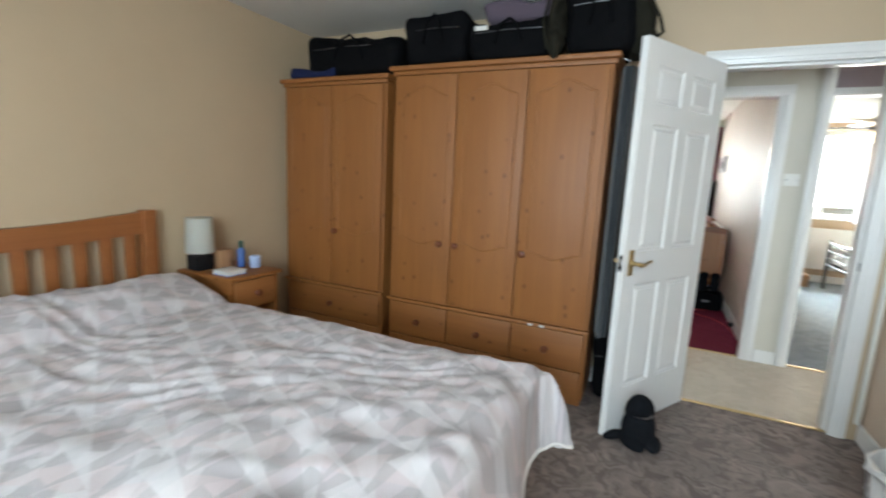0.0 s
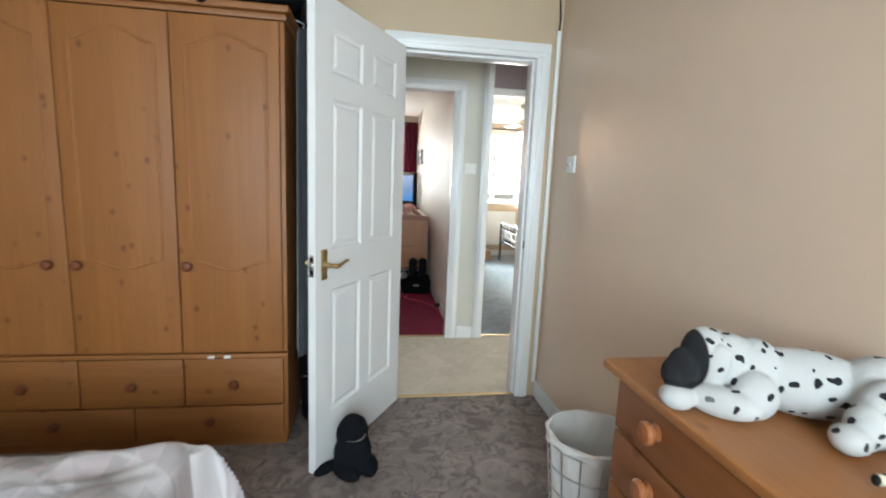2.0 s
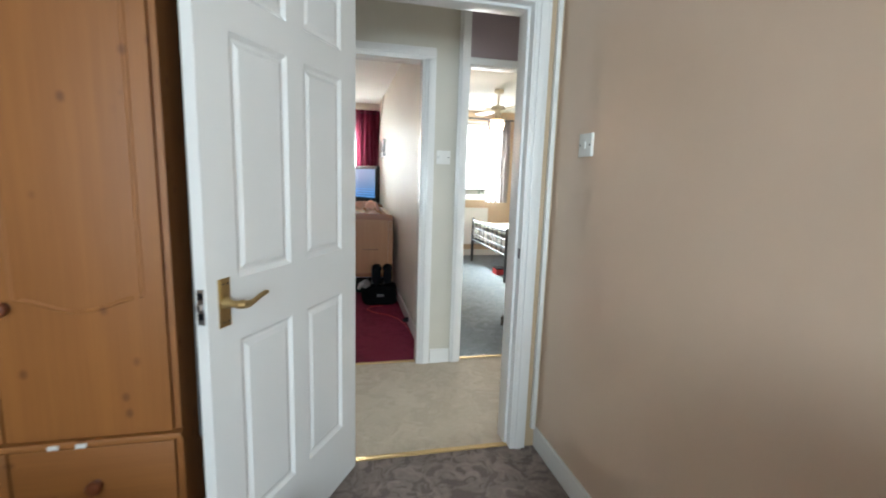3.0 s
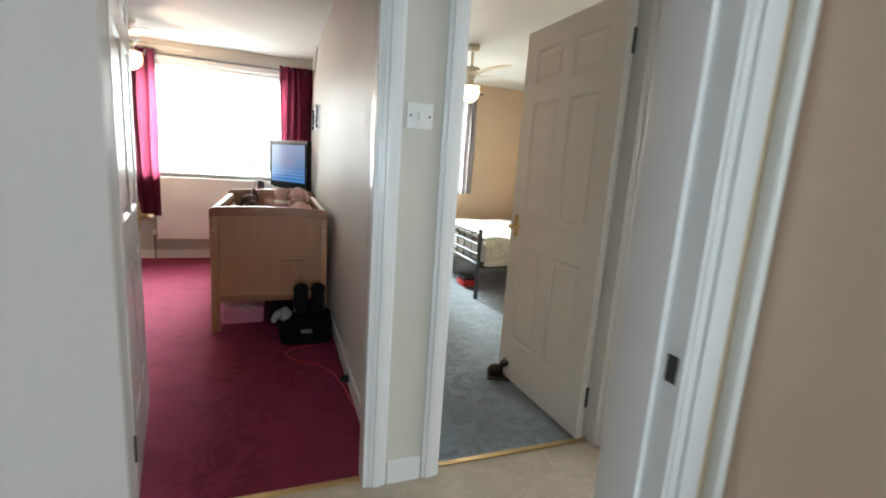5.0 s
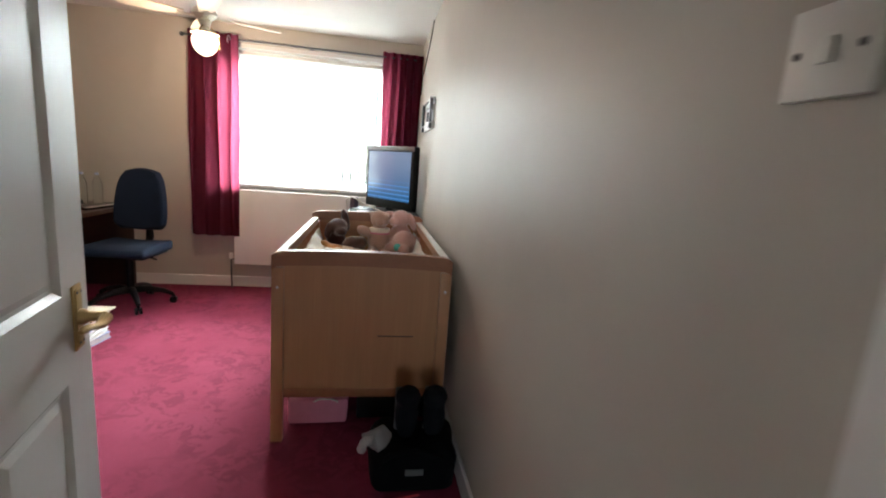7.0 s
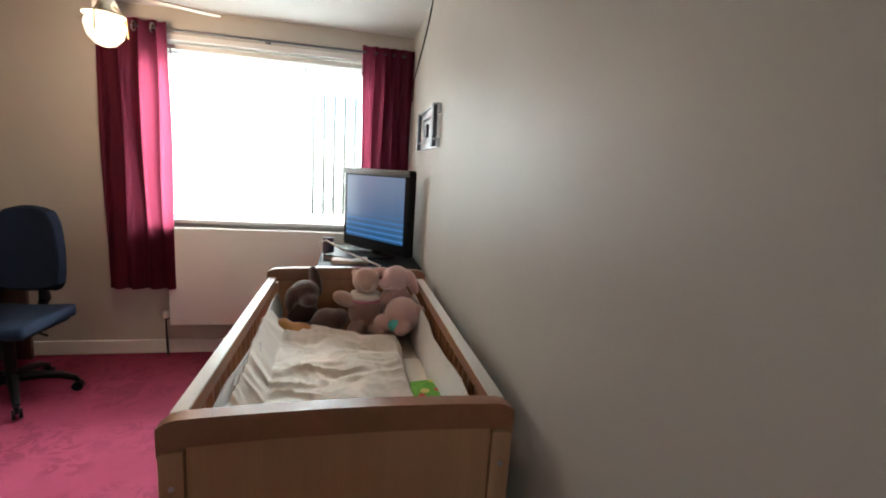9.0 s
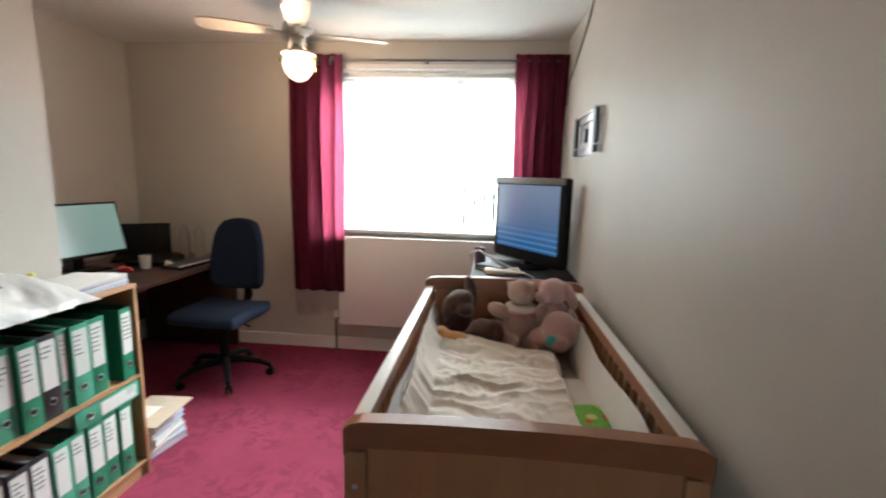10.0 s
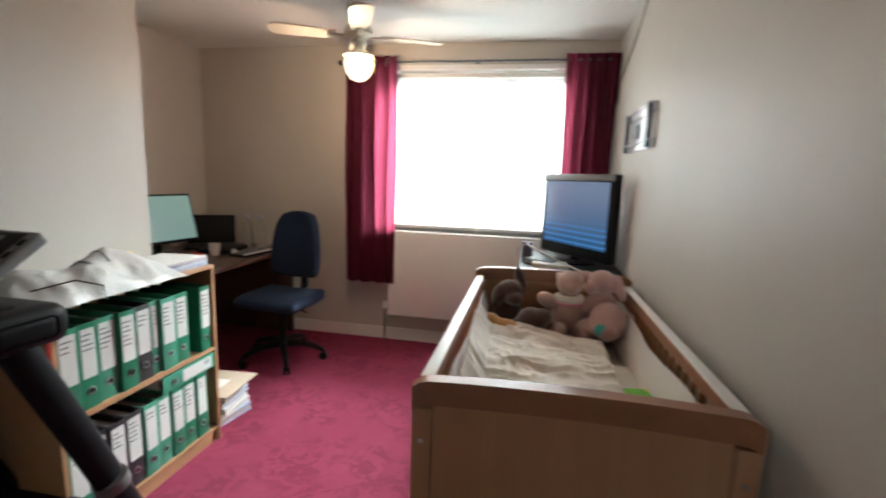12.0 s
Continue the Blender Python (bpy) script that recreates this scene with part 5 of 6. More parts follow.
# plush door stop
bm = ball((0.0, 0.0, 0.085), (0.085, 0.075, 0.10))
ball((-0.005, -0.01, 0.205), (0.058, 0.06, 0.06), (0, 0, 0), bm)
ball((-0.05, -0.055, 0.03), (0.04, 0.075, 0.03), (0, 0, 25), bm)
ball((0.055, -0.06, 0.03), (0.04, 0.075, 0.03), (0, 0, -25), bm)
ball((-0.055, 0.0, 0.195), (0.018, 0.03, 0.05), (0, 15, 0), bm)
ball((0.05, 0.0, 0.195), (0.018, 0.03, 0.05), (0, -15, 0), bm)
ball((-0.11, 0.03, 0.022), (0.07, 0.03, 0.022), (0, 0, 20), bm)
dst = part("plush_door_stop", bm, BLACK_PLUSH)
dst.matrix_basis = pose(0.56, 2.37, 0.0, 0, 0, 25)
tagged(fuse(dst, 0.008), "black plush dog door stop holding the bedroom door", "door stop")
collar = thing("plush_collar", (0.56, 2.37, 0.15), "pale cloth collar of the door stop", "collar")
part("band", tube([(0.56 + 0.052 * math.cos(t), 2.37 + 0.050 * math.sin(t), 0.163) for t in [2 * math.pi * k / 20 for k in range(20)]], 0.006, None, 6, True), STEEL, collar)


# ---------- study: cot ----------
CX0, CX1, CYN, CYF = 0.488, 1.255, 5.815, 7.145
cot = thing("cot", (0.87, 6.48, 0), "pale beech wooden cot with solid end panels", "cot")


def cot_end(y, z0, z1, bow):
    def crest(x):
        u = (x - CX0) / (CX1 - CX0)
        edge = 0.016 * (max(0, 1 - u / 0.05) ** 2 + max(0, 1 - (1 - u) / 0.05) ** 2)
        return z1 - bow * (2 * u - 1) ** 2 - edge
    n = 40
    bm = prism([(CX0 + 0.052, z0), (CX1 - 0.052, z0)] + [(CX1 - 0.052 + (CX0 - CX1 + 0.104) * i / n, z1 - 0.055 - bow * (2 * (i / n) - 1) ** 2) for i in range(n + 1)], 0.018, Matrix.Translation((0, y + 0.011, 0)))
    part("end_panel", bm, BEECH, cot)
    bm = prism([(CX0 + (CX1 - CX0) * i / n, crest(CX0 + (CX1 - CX0) * i / n) - 0.062) for i in range(n + 1)] + [(CX1 - (CX1 - CX0) * i / n, crest(CX1 - (CX1 - CX0) * i / n)) for i in range(n + 1)], 0.040, Matrix.Translation((0, y, 0)), None, 0.0)
    part("crest_rail", bm, BEECH_Y, cot)
    for x in (CX0, CX1 - 0.05):
        post = part("post", box(x, x + 0.05, y + 0.002, y + 0.038, 0, z1 - bow - 0.07, 0.004), BEECH, cot)
        part("bolt_cap", rod((x + 0.025, y + 0.003, 0.72), (x + 0.025, y, 0.72), 0.006, None, None, 10), STEEL, post)
    part("foot_rail", box(CX0 + 0.05, CX1 - 0.05, y + 0.008, y + 0.032, z0 - 0.012, z0 + 0.03, 0.004), BEECH_Y, cot)


cot_end(CYN, 0.225, 0.885, 0.012)
part("panel_crack", box(0.94, 1.10, CYN + 0.0085, CYN + 0.011, 0.503, 0.508), MAHOGANY, cot, "dark scratch across the end panel")
cot_end(CYF - 0.04, 0.225, 0.915, 0.012)
for x in (CX0 + 0.012, CX1 - 0.042):
    part("side_rail", box(x, x + 0.03, CYN + 0.04, CYF - 0.04, 0.815, 0.858, 0.008), BEECH_Y, cot)
    part("teething_strip", box(x - 0.002, x + 0.032, CYN + 0.05, CYF - 0.05, 0.858, 0.866, 0.003), WHITE_PLASTIC, cot, "shiny clear plastic strip on the rail")
    part("side_rail", box(x, x + 0.03, CYN + 0.04, CYF - 0.04, 0.27, 0.31, 0.006), BEECH_Y, cot)
    for i in range(19):
        y = CYN + 0.075 + (CYF - CYN - 0.15) * i / 18
        part("slat", rod((x + 0.015, y, 0.30), (x + 0.015, y, 0.82), 0.0085, None, None, 10), BEECH, cot)
part("mattress", box(CX0 + 0.05, CX1 - 0.05, CYN + 0.05, CYF - 0.05, 0.33, 0.47, 0.025, None, 3), WHITE_CLOTH, cot, "white cot mattress")
part("bed_base", box(CX0 + 0.05, CX1 - 0.05, CYN + 0.04, CYF - 0.04, 0.30, 0.33), BEECH_Y, cot)


def bumper(x, s):
    def f(u, v):
        puff = 0.016 * math.sin(math.pi * v) * (1 + 0.4 * math.sin(18 * u))
        slope = 0.022 * (1 - v) ** 1.3
        return Vector((x + s * (slope + puff + 0.008 * noise.noise(Vector((u * 7, v * 3, x)))), CYN + 0.055 + (CYF - CYN - 0.11) * u, 0.58 + (0.205 + 0.015 * math.sin(9 * u)) * v))
    return sheet(f, 40, 8, 0.006)


bp = thing("cot_bumper", (0.87, 6.48, 0.47), "white quilted cot bumper with small prints", "cot bumper")
part("side", bumper(CX0 + 0.056, 1), WHITE_CLOTH, bp)
part("side", bumper(CX1 - 0.056, -1), WHITE_CLOTH, bp)

bl = thing("cot_blanket", (0.85, 6.3, 0.55), "crumpled cream muslin blanket over the cot", "blanket")


def blanket(u, v):
    x = 0.555 + (0.556 - 0.022 * (1 - v)) * u + 0.012 * math.sin(6 * v)
    y = 5.87 + (1.01 + 0.04 * math.sin(5 * u) - 0.05 * u) * v
    z = 0.70 + 0.024 * noise.noise(Vector((x * 4, y * 4, 1))) + 0.02 * v * v
    wx, wy = x + 0.06 * noise.noise(Vector((x * 7, y * 7, 9))), y + 0.06 * noise.noise(Vector((x * 7, y * 7, 5)))
    for k, (fx, fy, amp) in enumerate(((5, 11, 0.020), (13, 9, 0.010), (12, 26, 0.005), (34, 22, 0.003))):
        z -= 0.8 * amp * min(1, 2.0 * abs(noise.noise(Vector((wx * fx + wy * 3, wy * fy, 4 + k)))))
    if u < 0.12:
        z += 0.09 * ((0.12 - u) / 0.12) ** 1.2
    if u > 0.95:
        z -= 0.07 * (u - 0.95) / 0.05
    if v > 0.93:
        z -= 0.05 * (v - 0.93) / 0.07
    return Vector((x, y, z))


part("cloth", sheet(blanket, 110, 150, 0.008), SHEET, bl)
wb = thing("white_blanket", (0.58, 6.2, 0.5), "white cotton blanket tucked at the cot's side", "blanket")
part("cloth", sheet(lambda u, v: Vector((0.565 + 0.035 * u + 0.012 * math.sin(14 * v), 5.88 + 0.95 * v, 0.56 + 0.245 * (1 - u) * (1 - 0.35 * v) + 0.015 * math.sin(21 * v + 3 * u))), 10, 50, 0.008), WHITE_CLOTH, wb)
qm = thing("play_quilt", (0.87, 6.3, 0.47), "patterned quilt lying under the blanket", "quilt")
part("cloth", box(0.56, 1.19, 5.89, 7.05, 0.472, 0.62, 0.05, None, 4), carpet("nursery_print", (0.55, 0.50, 0.42), (0.42, 0.30, 0.22), (0.66, 0.62, 0.55), 22, 300, 0.1), qm)
gt = thing("green_blanket", (1.13, 6.2, 0.62), "bright green printed toy cloth at the cot's side", "cloth toy")
part("cloth", crumple(box(1.07, 1.185, 5.89, 6.36, 0.60, 0.68, 0.02, None, 3), 0.012, 9, 2), GREEN, gt)
part("trim", crumple(box(1.09, 1.17, 6.34, 6.60, 0.61, 0.655, 0.02, None, 3), 0.01, 9, 4), SHEET, gt)


def plush(name, lumps, material, at, turn, label, voxel=0.009, scale=1.0):
    bm = bmesh.new()
    for c, r, t in lumps:
        ball(c, r, t, bm)
    ob = part(name, bm, material)
    ob.matrix_basis = pose(*at, 0, 0, turn) @ Matrix.Diagonal((scale, scale, scale, 1))
    fuse(ob, voxel)
    return tagged(ob, label, "plush toy", "plush toys in the cot")


BEAR = [((0, 0, 0.12), (0.085, 0.075, 0.12), (0, 0, 0)), ((0, -0.01, 0.28), (0.07, 0.065, 0.065), (0, 0, 0)), ((0, -0.065, 0.265), (0.034, 0.03, 0.03), (0, 0, 0)),
        ((-0.058, 0.01, 0.315), (0.018, 0.014, 0.018), (0, 0, 0)), ((0.058, 0.01, 0.315), (0.018, 0.014, 0.018), (0, 0, 0)),
        ((-0.11, -0.03, 0.19), (0.06, 0.038, 0.038), (0, 25, 0)), ((0.11, -0.03, 0.19), (0.06, 0.038, 0.038), (0, -25, 0)),
        ((-0.055, -0.09, 0.045), (0.042, 0.09, 0.042), (0, 0, -12)), ((0.055, -0.09, 0.045), (0.042, 0.09, 0.042), (0, 0, 12))]
plush("plush_bear", BEAR, BEIGE_PLUSH, (0.95, 6.97, 0.632), 4, "pale pink-brown plush bear with a striped scarf", 0.008, 0.92)
RABBIT = [((0, 0, 0.12), (0.10, 0.09, 0.125), (0, 0, 0)), ((0.0, -0.01, 0.285), (0.075, 0.07, 0.07), (0, 0, 0)), ((-0.05, -0.065, 0.265), (0.04, 0.035, 0.035), (0, 0, 0)),
          ((0.09, -0.03, 0.27), (0.028, 0.035, 0.075), (0, -20, 0)), ((-0.09, 0.01, 0.31), (0.05, 0.02, 0.03), (0, 0, 0)), ((0.10, -0.09, 0.13), (0.04, 0.07, 0.04), (0, 0, -30)), ((-0.02, -0.12, 0.06), (0.085, 0.075, 0.055), (0, 0, 0))]
plush("plush_rabbit", RABBIT, PINK_PLUSH, (1.095, 6.975, 0.655), -12, "pale pink plush rabbit with drooping ears", 0.008, 0.86)
pig = plush("plush_pig", [((0, 0, 0.09), (0.095, 0.12, 0.095), (0, 0, 0)), ((0.085, -0.03, 0.12), (0.035, 0.04, 0.03), (0, 0, 0)), ((-0.02, -0.11, 0.06), (0.05, 0.05, 0.045), (0, 0, 0))], PINK_PLUSH, (1.115, 6.86, 0.675), 0, "round pale pink plush pig with a turquoise foot", 0.008, 0.86)
part("foot", ball((-0.055, -0.125, 0.075), (0.032, 0.022, 0.030)), plain("turquoise_felt", (0.12, 0.50, 0.48), 0.9), pig, "turquoise felt foot", False)
plush("plush_dog", [((0, 0, 0.10), (0.08, 0.07, 0.10), (0, 0, 0)), ((0, -0.01, 0.23), (0.065, 0.07, 0.06), (0, 0, 0)), ((-0.02, -0.07, 0.21), (0.04, 0.05, 0.032), (0, 0, 0)), ((0.075, 0.01, 0.27), (0.022, 0.04, 0.085), (0, -14, 0)), ((-0.07, 0.0, 0.21), (0.02, 0.035, 0.06), (0, 12, 0)), ((0.08, -0.06, 0.07), (0.07, 0.04, 0.035), (0, 0, -20))], BROWN_PLUSH, (0.665, 7.015, 0.585), 40, "dark brown plush dog slumped in the corner")
plush("plush_monkey", [((0, 0, 0.07), (0.07, 0.06, 0.07), (0, 0, 0)), ((0.05, -0.02, 0.10), (0.045, 0.045, 0.045), (0, 0, 0)), ((-0.07, -0.02, 0.05), (0.06, 0.035, 0.03), (0, 0, 0))], BROWN_PLUSH, (0.78, 6.88, 0.64), 0, "small dark brown plush monkey")
plush("plush_lion", [((0, 0, 0.035), (0.075, 0.05, 0.038), (0, 0, 0)), ((-0.055, 0.01, 0.06), (0.038, 0.036, 0.036), (0, 0, 0)), ((0.05, -0.03, 0.02), (0.03, 0.04, 0.02), (0, 0, 0))], ORANGE_PLUSH, (0.655, 6.82, 0.66), 10, "small orange and yellow plush lion")
sc = thing("plush_scarf", (0.915, 6.915, 0.80), "cream and red striped knitted scarf round the plush bear", "scarf")
part("wool", lathe([(0.052, 0.0), (0.070, 0.004), (0.074, 0.016), (0.068, 0.030), (0.050, 0.034)], (0.95, 6.965, 0.80)), SHEET, sc)
part("stripe", tube([(0.95 + 0.074 * math.cos(t), 6.965 + 0.074 * math.sin(t), 0.80) for t in [2 * math.pi * k / 24 for k in range(24)]], 0.006, None, 6, True), PINK, sc)

# bag and shoes by the cot's foot
sb = thing("shoe_bag", (1.10, 5.55, 0), "black sports bag slumped against the wall", "bag")
bm = box(0.93, 1.262, 5.44, 5.70, 0.005, 0.20, 0.06, None, 4)
bmesh.ops.subdivide_edges(bm, edges=[e for e in bm.edges if e.calc_length() > 0.1], cuts=5, use_grid_fill=True)
for v in bm.verts:
    if v.co.z > 0.03:
        v.co += 0.03 * noise.noise_vector(v.co * 6)
part("body", bm, BLACK_CLOTH, sb)
part("strap", tube([(0.97, 5.46, 0.14), (1.0, 5.42, 0.20), (1.1, 5.42, 0.215), (1.2, 5.43, 0.17)], 0.010), BLACK_CLOTH, sb)
part("logo_bar", box(1.06, 1.13, 5.431, 5.436, 0.10, 0.125, 0.001), GREY_PLASTIC, sb, "pale logo strip")


def slipper(at, turn):
    ob = thing("slipper", at, "black fabric slipper stood on its heel on the bag", "slipper", turn, "slippers on the bag")
    bm = ball((0, 0, 0.10), (0.048, 0.045, 0.105))
    ball((0, -0.01, 0.185), (0.052, 0.05, 0.045), (0, 0, 0), bm)
    fuse(part("upper", bm, BLACK_PLUSH, ob, "", False), 0.010)
    part("sole", box(-0.042, 0.042, 0.035, 0.05, 0.0, 0.20, 0.012, None, 3), GREY_PLASTIC, ob, "", False)
    return ob


sl = slipper((1.065, 5.56, 0.18), 6)
copy_thing(sl, pose(1.175, 5.56, 0.18, 0, 0, -8))
wc = thing("crumpled_paper", (0.95, 5.50, 0.10), "crumpled white and grey wrapper on the bag", "wrapper")
part("wrapper", crumple(ball((0.955, 5.50, 0.215), (0.05, 0.045, 0.042)), 0.03, 16, 3), plain("grey_wrapper", (0.26, 0.25, 0.25), 0.5, 0, 0.3, 30), wc)
part("corner", crumple(ball((0.905, 5.49, 0.20), (0.022, 0.022, 0.045), (0, 30, 0)), 0.02, 20, 5), plain("pale_wrapper", (0.38, 0.37, 0.37), 0.5, 0, 0.3, 30), wc)
pk = thing("gift_bag", (0.68, 6.1, 0), "pink paper carrier bag lying under the cot", "paper bag")
part("body", crumple(box(0.54, 0.82, 5.95, 6.35, 0.004, 0.13, 0.02, None, 2), 0.015, 7, 1), PINK, pk)
part("handle", tube([(0.66, 5.95, 0.12), (0.69, 5.92, 0.15), (0.74, 5.92, 0.15), (0.77, 5.95, 0.12)], 0.004), PAPER, pk)
ub = thing("storage_box", (1.0, 6.5, 0), "dark storage box under the cot", "box")
part("body", box(0.86, 1.20, 6.0, 6.9, 0.0, 0.17, 0.01), BLACK, ub)
part("lid", box(0.855, 1.205, 5.995, 6.905, 0.17, 0.19, 0.006), PALE_BLUE, ub, "pale blue lid")

# ---------- study: television on its stand ----------
ts = thing("television_stand", (1.0, 7.8, 0), "dark cabinet behind the cot", "cabinet")
part("top", box(0.70, 1.285, 7.40, 8.18, 0.83, 0.855, 0.004), BLACK, ts)
for x in (0.71, 1.255):
    part("side", box(x, x + 0.02, 7.41, 8.17, 0, 0.83, 0.003), MAHOGANY, ts)
part("shelf", box(0.73, 1.255, 7.42, 8.16, 0.42, 0.44), MAHOGANY, ts)
TA = math.degrees(math.atan2(7.50 - 8.0, 1.185 - 0.835))
tv = thing("television", (1.02, 7.755, 0.855), "black flat-screen television showing a blue picture", "television", TA)
W2 = 0.325
part("housing", box(-W2, W2, 0.0, 0.06, 0.035, 0.555, 0.018, None, 3), BLACK, tv, "", False)
part("back_bulge", box(-W2 + 0.07, W2 - 0.07, 0.055, 0.11, 0.14, 0.50, 0.025, None, 3), BLACK, tv, "", False)
# the grey of this bezel is a reflection put into its colour
part("bezel_top", box(-W2 + 0.004, W2 - 0.004, -0.006, 0.004, 0.515, 0.552, 0.004), GREY_PLASTIC, tv, "top bezel, grey in place of a reflection", False)
pic = part("screen", box(-W2 + 0.04, W2 - 0.04, -0.004, 0.004, 0.0, 0.40), TV_PICTURE, tv, "lit blue screen", False)
pic.location = (0, 0, 0.108)
part("stand", lathe([(0.13, 0), (0.13, 0.008), (0.04, 0.02), (0.03, 0.045)], (0, 0.03, 0)), BLACK, tv, "", False)
tb = thing("set_top_box", (0.845, 7.60, 0.855), "black set-top box with a steel front below the television", "set-top box", -35)
part("body", box(-0.10, 0.10, -0.07, 0.07, 0, 0.035, 0.004), BLACK, tb, "", False)
part("front", box(-0.09, 0.09, -0.073, -0.069, 0.006, 0.029), STEEL, tb, "", False)
tj = thing("plastic_jar", (0.745, 7.78, 0.855), "small lilac jar beside the television", "jar")
part("body", lathe([(0.03, 0), (0.035, 0.01), (0.035, 0.07), (0.028, 0.085)], (0.745, 7.78, 0.855)), LILAC, tj)
part("lid", lathe([(0.034, 0), (0.034, 0.02), (0.03, 0.024)], (0.745, 7.78, 0.94)), LILAC, tj)
tw = thing("white_cable", (0.8, 7.55, 0.9), "white cable looped over the stand", "cable")
part("cord", tube([(0.70, 7.70, 0.862), (0.69, 7.62, 0.95), (0.74, 7.54, 0.985), (0.84, 7.46, 0.94), (0.95, 7.42, 0.90), (1.05, 7.41, 0.862)], 0.005), WHITE_PLASTIC, tw)
tn = thing("paper_pile", (0.86, 7.50, 0.855), "loose foil wrappers and papers on the stand", "papers")
part("sheets", crumple(box(0.78, 0.98, 7.43, 7.58, 0.857, 0.885, 0.006, None, 2), 0.012, 18, 4), PAPER, tn)

# ---------- study: office chair ----------
oc = thing("office_chair", (-0.97, 7.70, 0), "navy upholstered office swivel chair on black castors", "chair", -4)
# local: the sitter faces -y
bm = box(-0.235, 0.235, -0.235, 0.215, 0.425, 0.495, 0.034, None, 4)
bmesh.ops.subdivide_edges(bm, edges=[e for e in bm.edges if e.calc_length() > 0.15], cuts=6, use_grid_fill=True)
for v in bm.verts:
    if v.co.z > 0.47:
        v.co.z -= 0.05 * max(0, -v.co.y - 0.15) / 0.1 * 0.5 - 0.012 * (abs(v.co.x) / 0.235) ** 2
part("seat", bm, BLUE_SEAT, oc, "", False)
part("seat_pan", box(-0.20, 0.20, -0.18, 0.19, 0.405, 0.43, 0.01), BLACK, oc, "", False)


def back_at(u, v):
    half = 0.225 * (1 - 0.29 * v ** 2.0) * (1 - 0.10 * (1 - v) ** 3)
    if v > 0.72:
        half *= math.sqrt(1 - 0.25 * ((v - 0.72) / 0.28) ** 2.4)
    if v < 0.12:
        half *= math.sqrt(1 - 0.45 * ((0.12 - v) / 0.12) ** 2)
    x = (2 * u - 1) * half
    return Vector((x, 0.235 + 0.06 * (v - 0.3) - 0.05 * (2 * u - 1) ** 2 * 0.8, 0.575 + 0.50 * v - 0.02 * v ** 5 * abs(2 * u - 1) ** 2.4))


bm = sheet(back_at, 16, 24, 0.065)
rest = part("backrest", bm, BLUE_SEAT, oc, "", False)
rest.modifiers.new("round", "SUBSURF").levels = 1
rest.modifiers["round"].render_levels = 1
part("back_support", tube([(0, 0.10, 0.41), (0, 0.24, 0.42), (0, 0.30, 0.50), (0, 0.29, 0.72)], [0.028, 0.03, 0.03, 0.024], None, 10), BLACK, oc, "", False)
part("gas_lift", rod((0, 0, 0.12), (0, 0, 0.40), 0.027), BLACK, oc, "", False)
part("lift_piston", rod((0, 0, 0.30), (0, 0, 0.41), 0.016), STEEL, oc, "chrome piston", False)
part("height_lever", tube([(0.05, 0, 0.40), (0.16, -0.02, 0.40), (0.22, -0.03, 0.385)], 0.007), BLACK, oc, "", False)
for k in range(5):
    a = radians(72 * k + 20)
    c, s = math.cos(a), math.sin(a)
    leg = part("base_arm", tube([(0.02 * c, 0.02 * s, 0.125), (0.12 * c, 0.12 * s, 0.125), (0.22 * c, 0.22 * s, 0.105), (0.29 * c, 0.29 * s, 0.072)], [0.03, 0.024, 0.02, 0.016], None, 10), BLACK, oc, "", False)
    bm = rod((0.29 * c - 0.022 * s, 0.29 * s + 0.022 * c, 0.028), (0.29 * c - 0.006 * s, 0.29 * s + 0.006 * c, 0.028), 0.028)
    rod((0.29 * c + 0.022 * s, 0.29 * s - 0.022 * c, 0.028), (0.29 * c + 0.006 * s, 0.29 * s - 0.006 * c, 0.028), 0.028, None, bm)
    rod((0.29 * c, 0.29 * s, 0.03), (0.29 * c, 0.29 * s, 0.075), 0.012, None, bm)
    part("castor", bm, BLACK, leg, "", False)

# ---------- study: desk and what stands on it ----------
dk = thing("desk", (-1.6, 7.45, 0), "dark brown veneer desk in the alcove", "desk")
part("top", box(-2.03, -1.15, 6.70, 8.29, 0.715, 0.745, 0.005), MAHOGANY, dk)
part("end_panel", box(-2.0, -1.20, 6.72, 6.745, 0, 0.715, 0.003), MAHOGANY, dk)
part("end_panel", box(-2.0, -1.20, 8.25, 8.275, 0, 0.715, 0.003), MAHOGANY, dk)
part("modesty_panel", box(-1.98, -1.96, 6.745, 8.25, 0.2, 0.715), MAHOGANY, dk)
part("drawer_unit", box(-1.95, -1.22, 6.745, 7.15, 0.05, 0.70, 0.004), MAHOGANY, dk)
for k in range(3):
    dr = part("drawer", box(-1.22, -1.20, 6.755, 7.14, 0.07 + 0.21 * k, 0.265 + 0.21 * k, 0.004), MAHOGANY, dk)
    part("handle", tube([(-1.20, 6.88, 0.17 + 0.21 * k), (-1.175, 6.89, 0.17 + 0.21 * k), (-1.175, 7.0, 0.17 + 0.21 * k), (-1.20, 7.01, 0.17 + 0.21 * k)], 0.005), STEEL, dr)
mo = thing("monitor", (-1.74, 7.50, 0.745), "black computer monitor with a pale green picture", "monitor", 82)
bm = box(-0.29, 0.29, 0.0, 0.03, -0.02, 0.33, 0.006)
bm.transform(pose(0, 0, 0.11, -13, 0, 0))
part("housing", bm, BLACK, mo, "", False)
scn = part("screen", box(-0.275, 0.275, -0.003, 0.003, 0.0, 0.315), PC_PICTURE, mo, "lit pale screen", False)
scn.matrix_basis = pose(0, 0, 0.11, -13, 0, 0)
part("neck", box(-0.03, 0.03, 0.055, 0.085, 0.0, 0.20, 0.006), BLACK, mo, "", False)
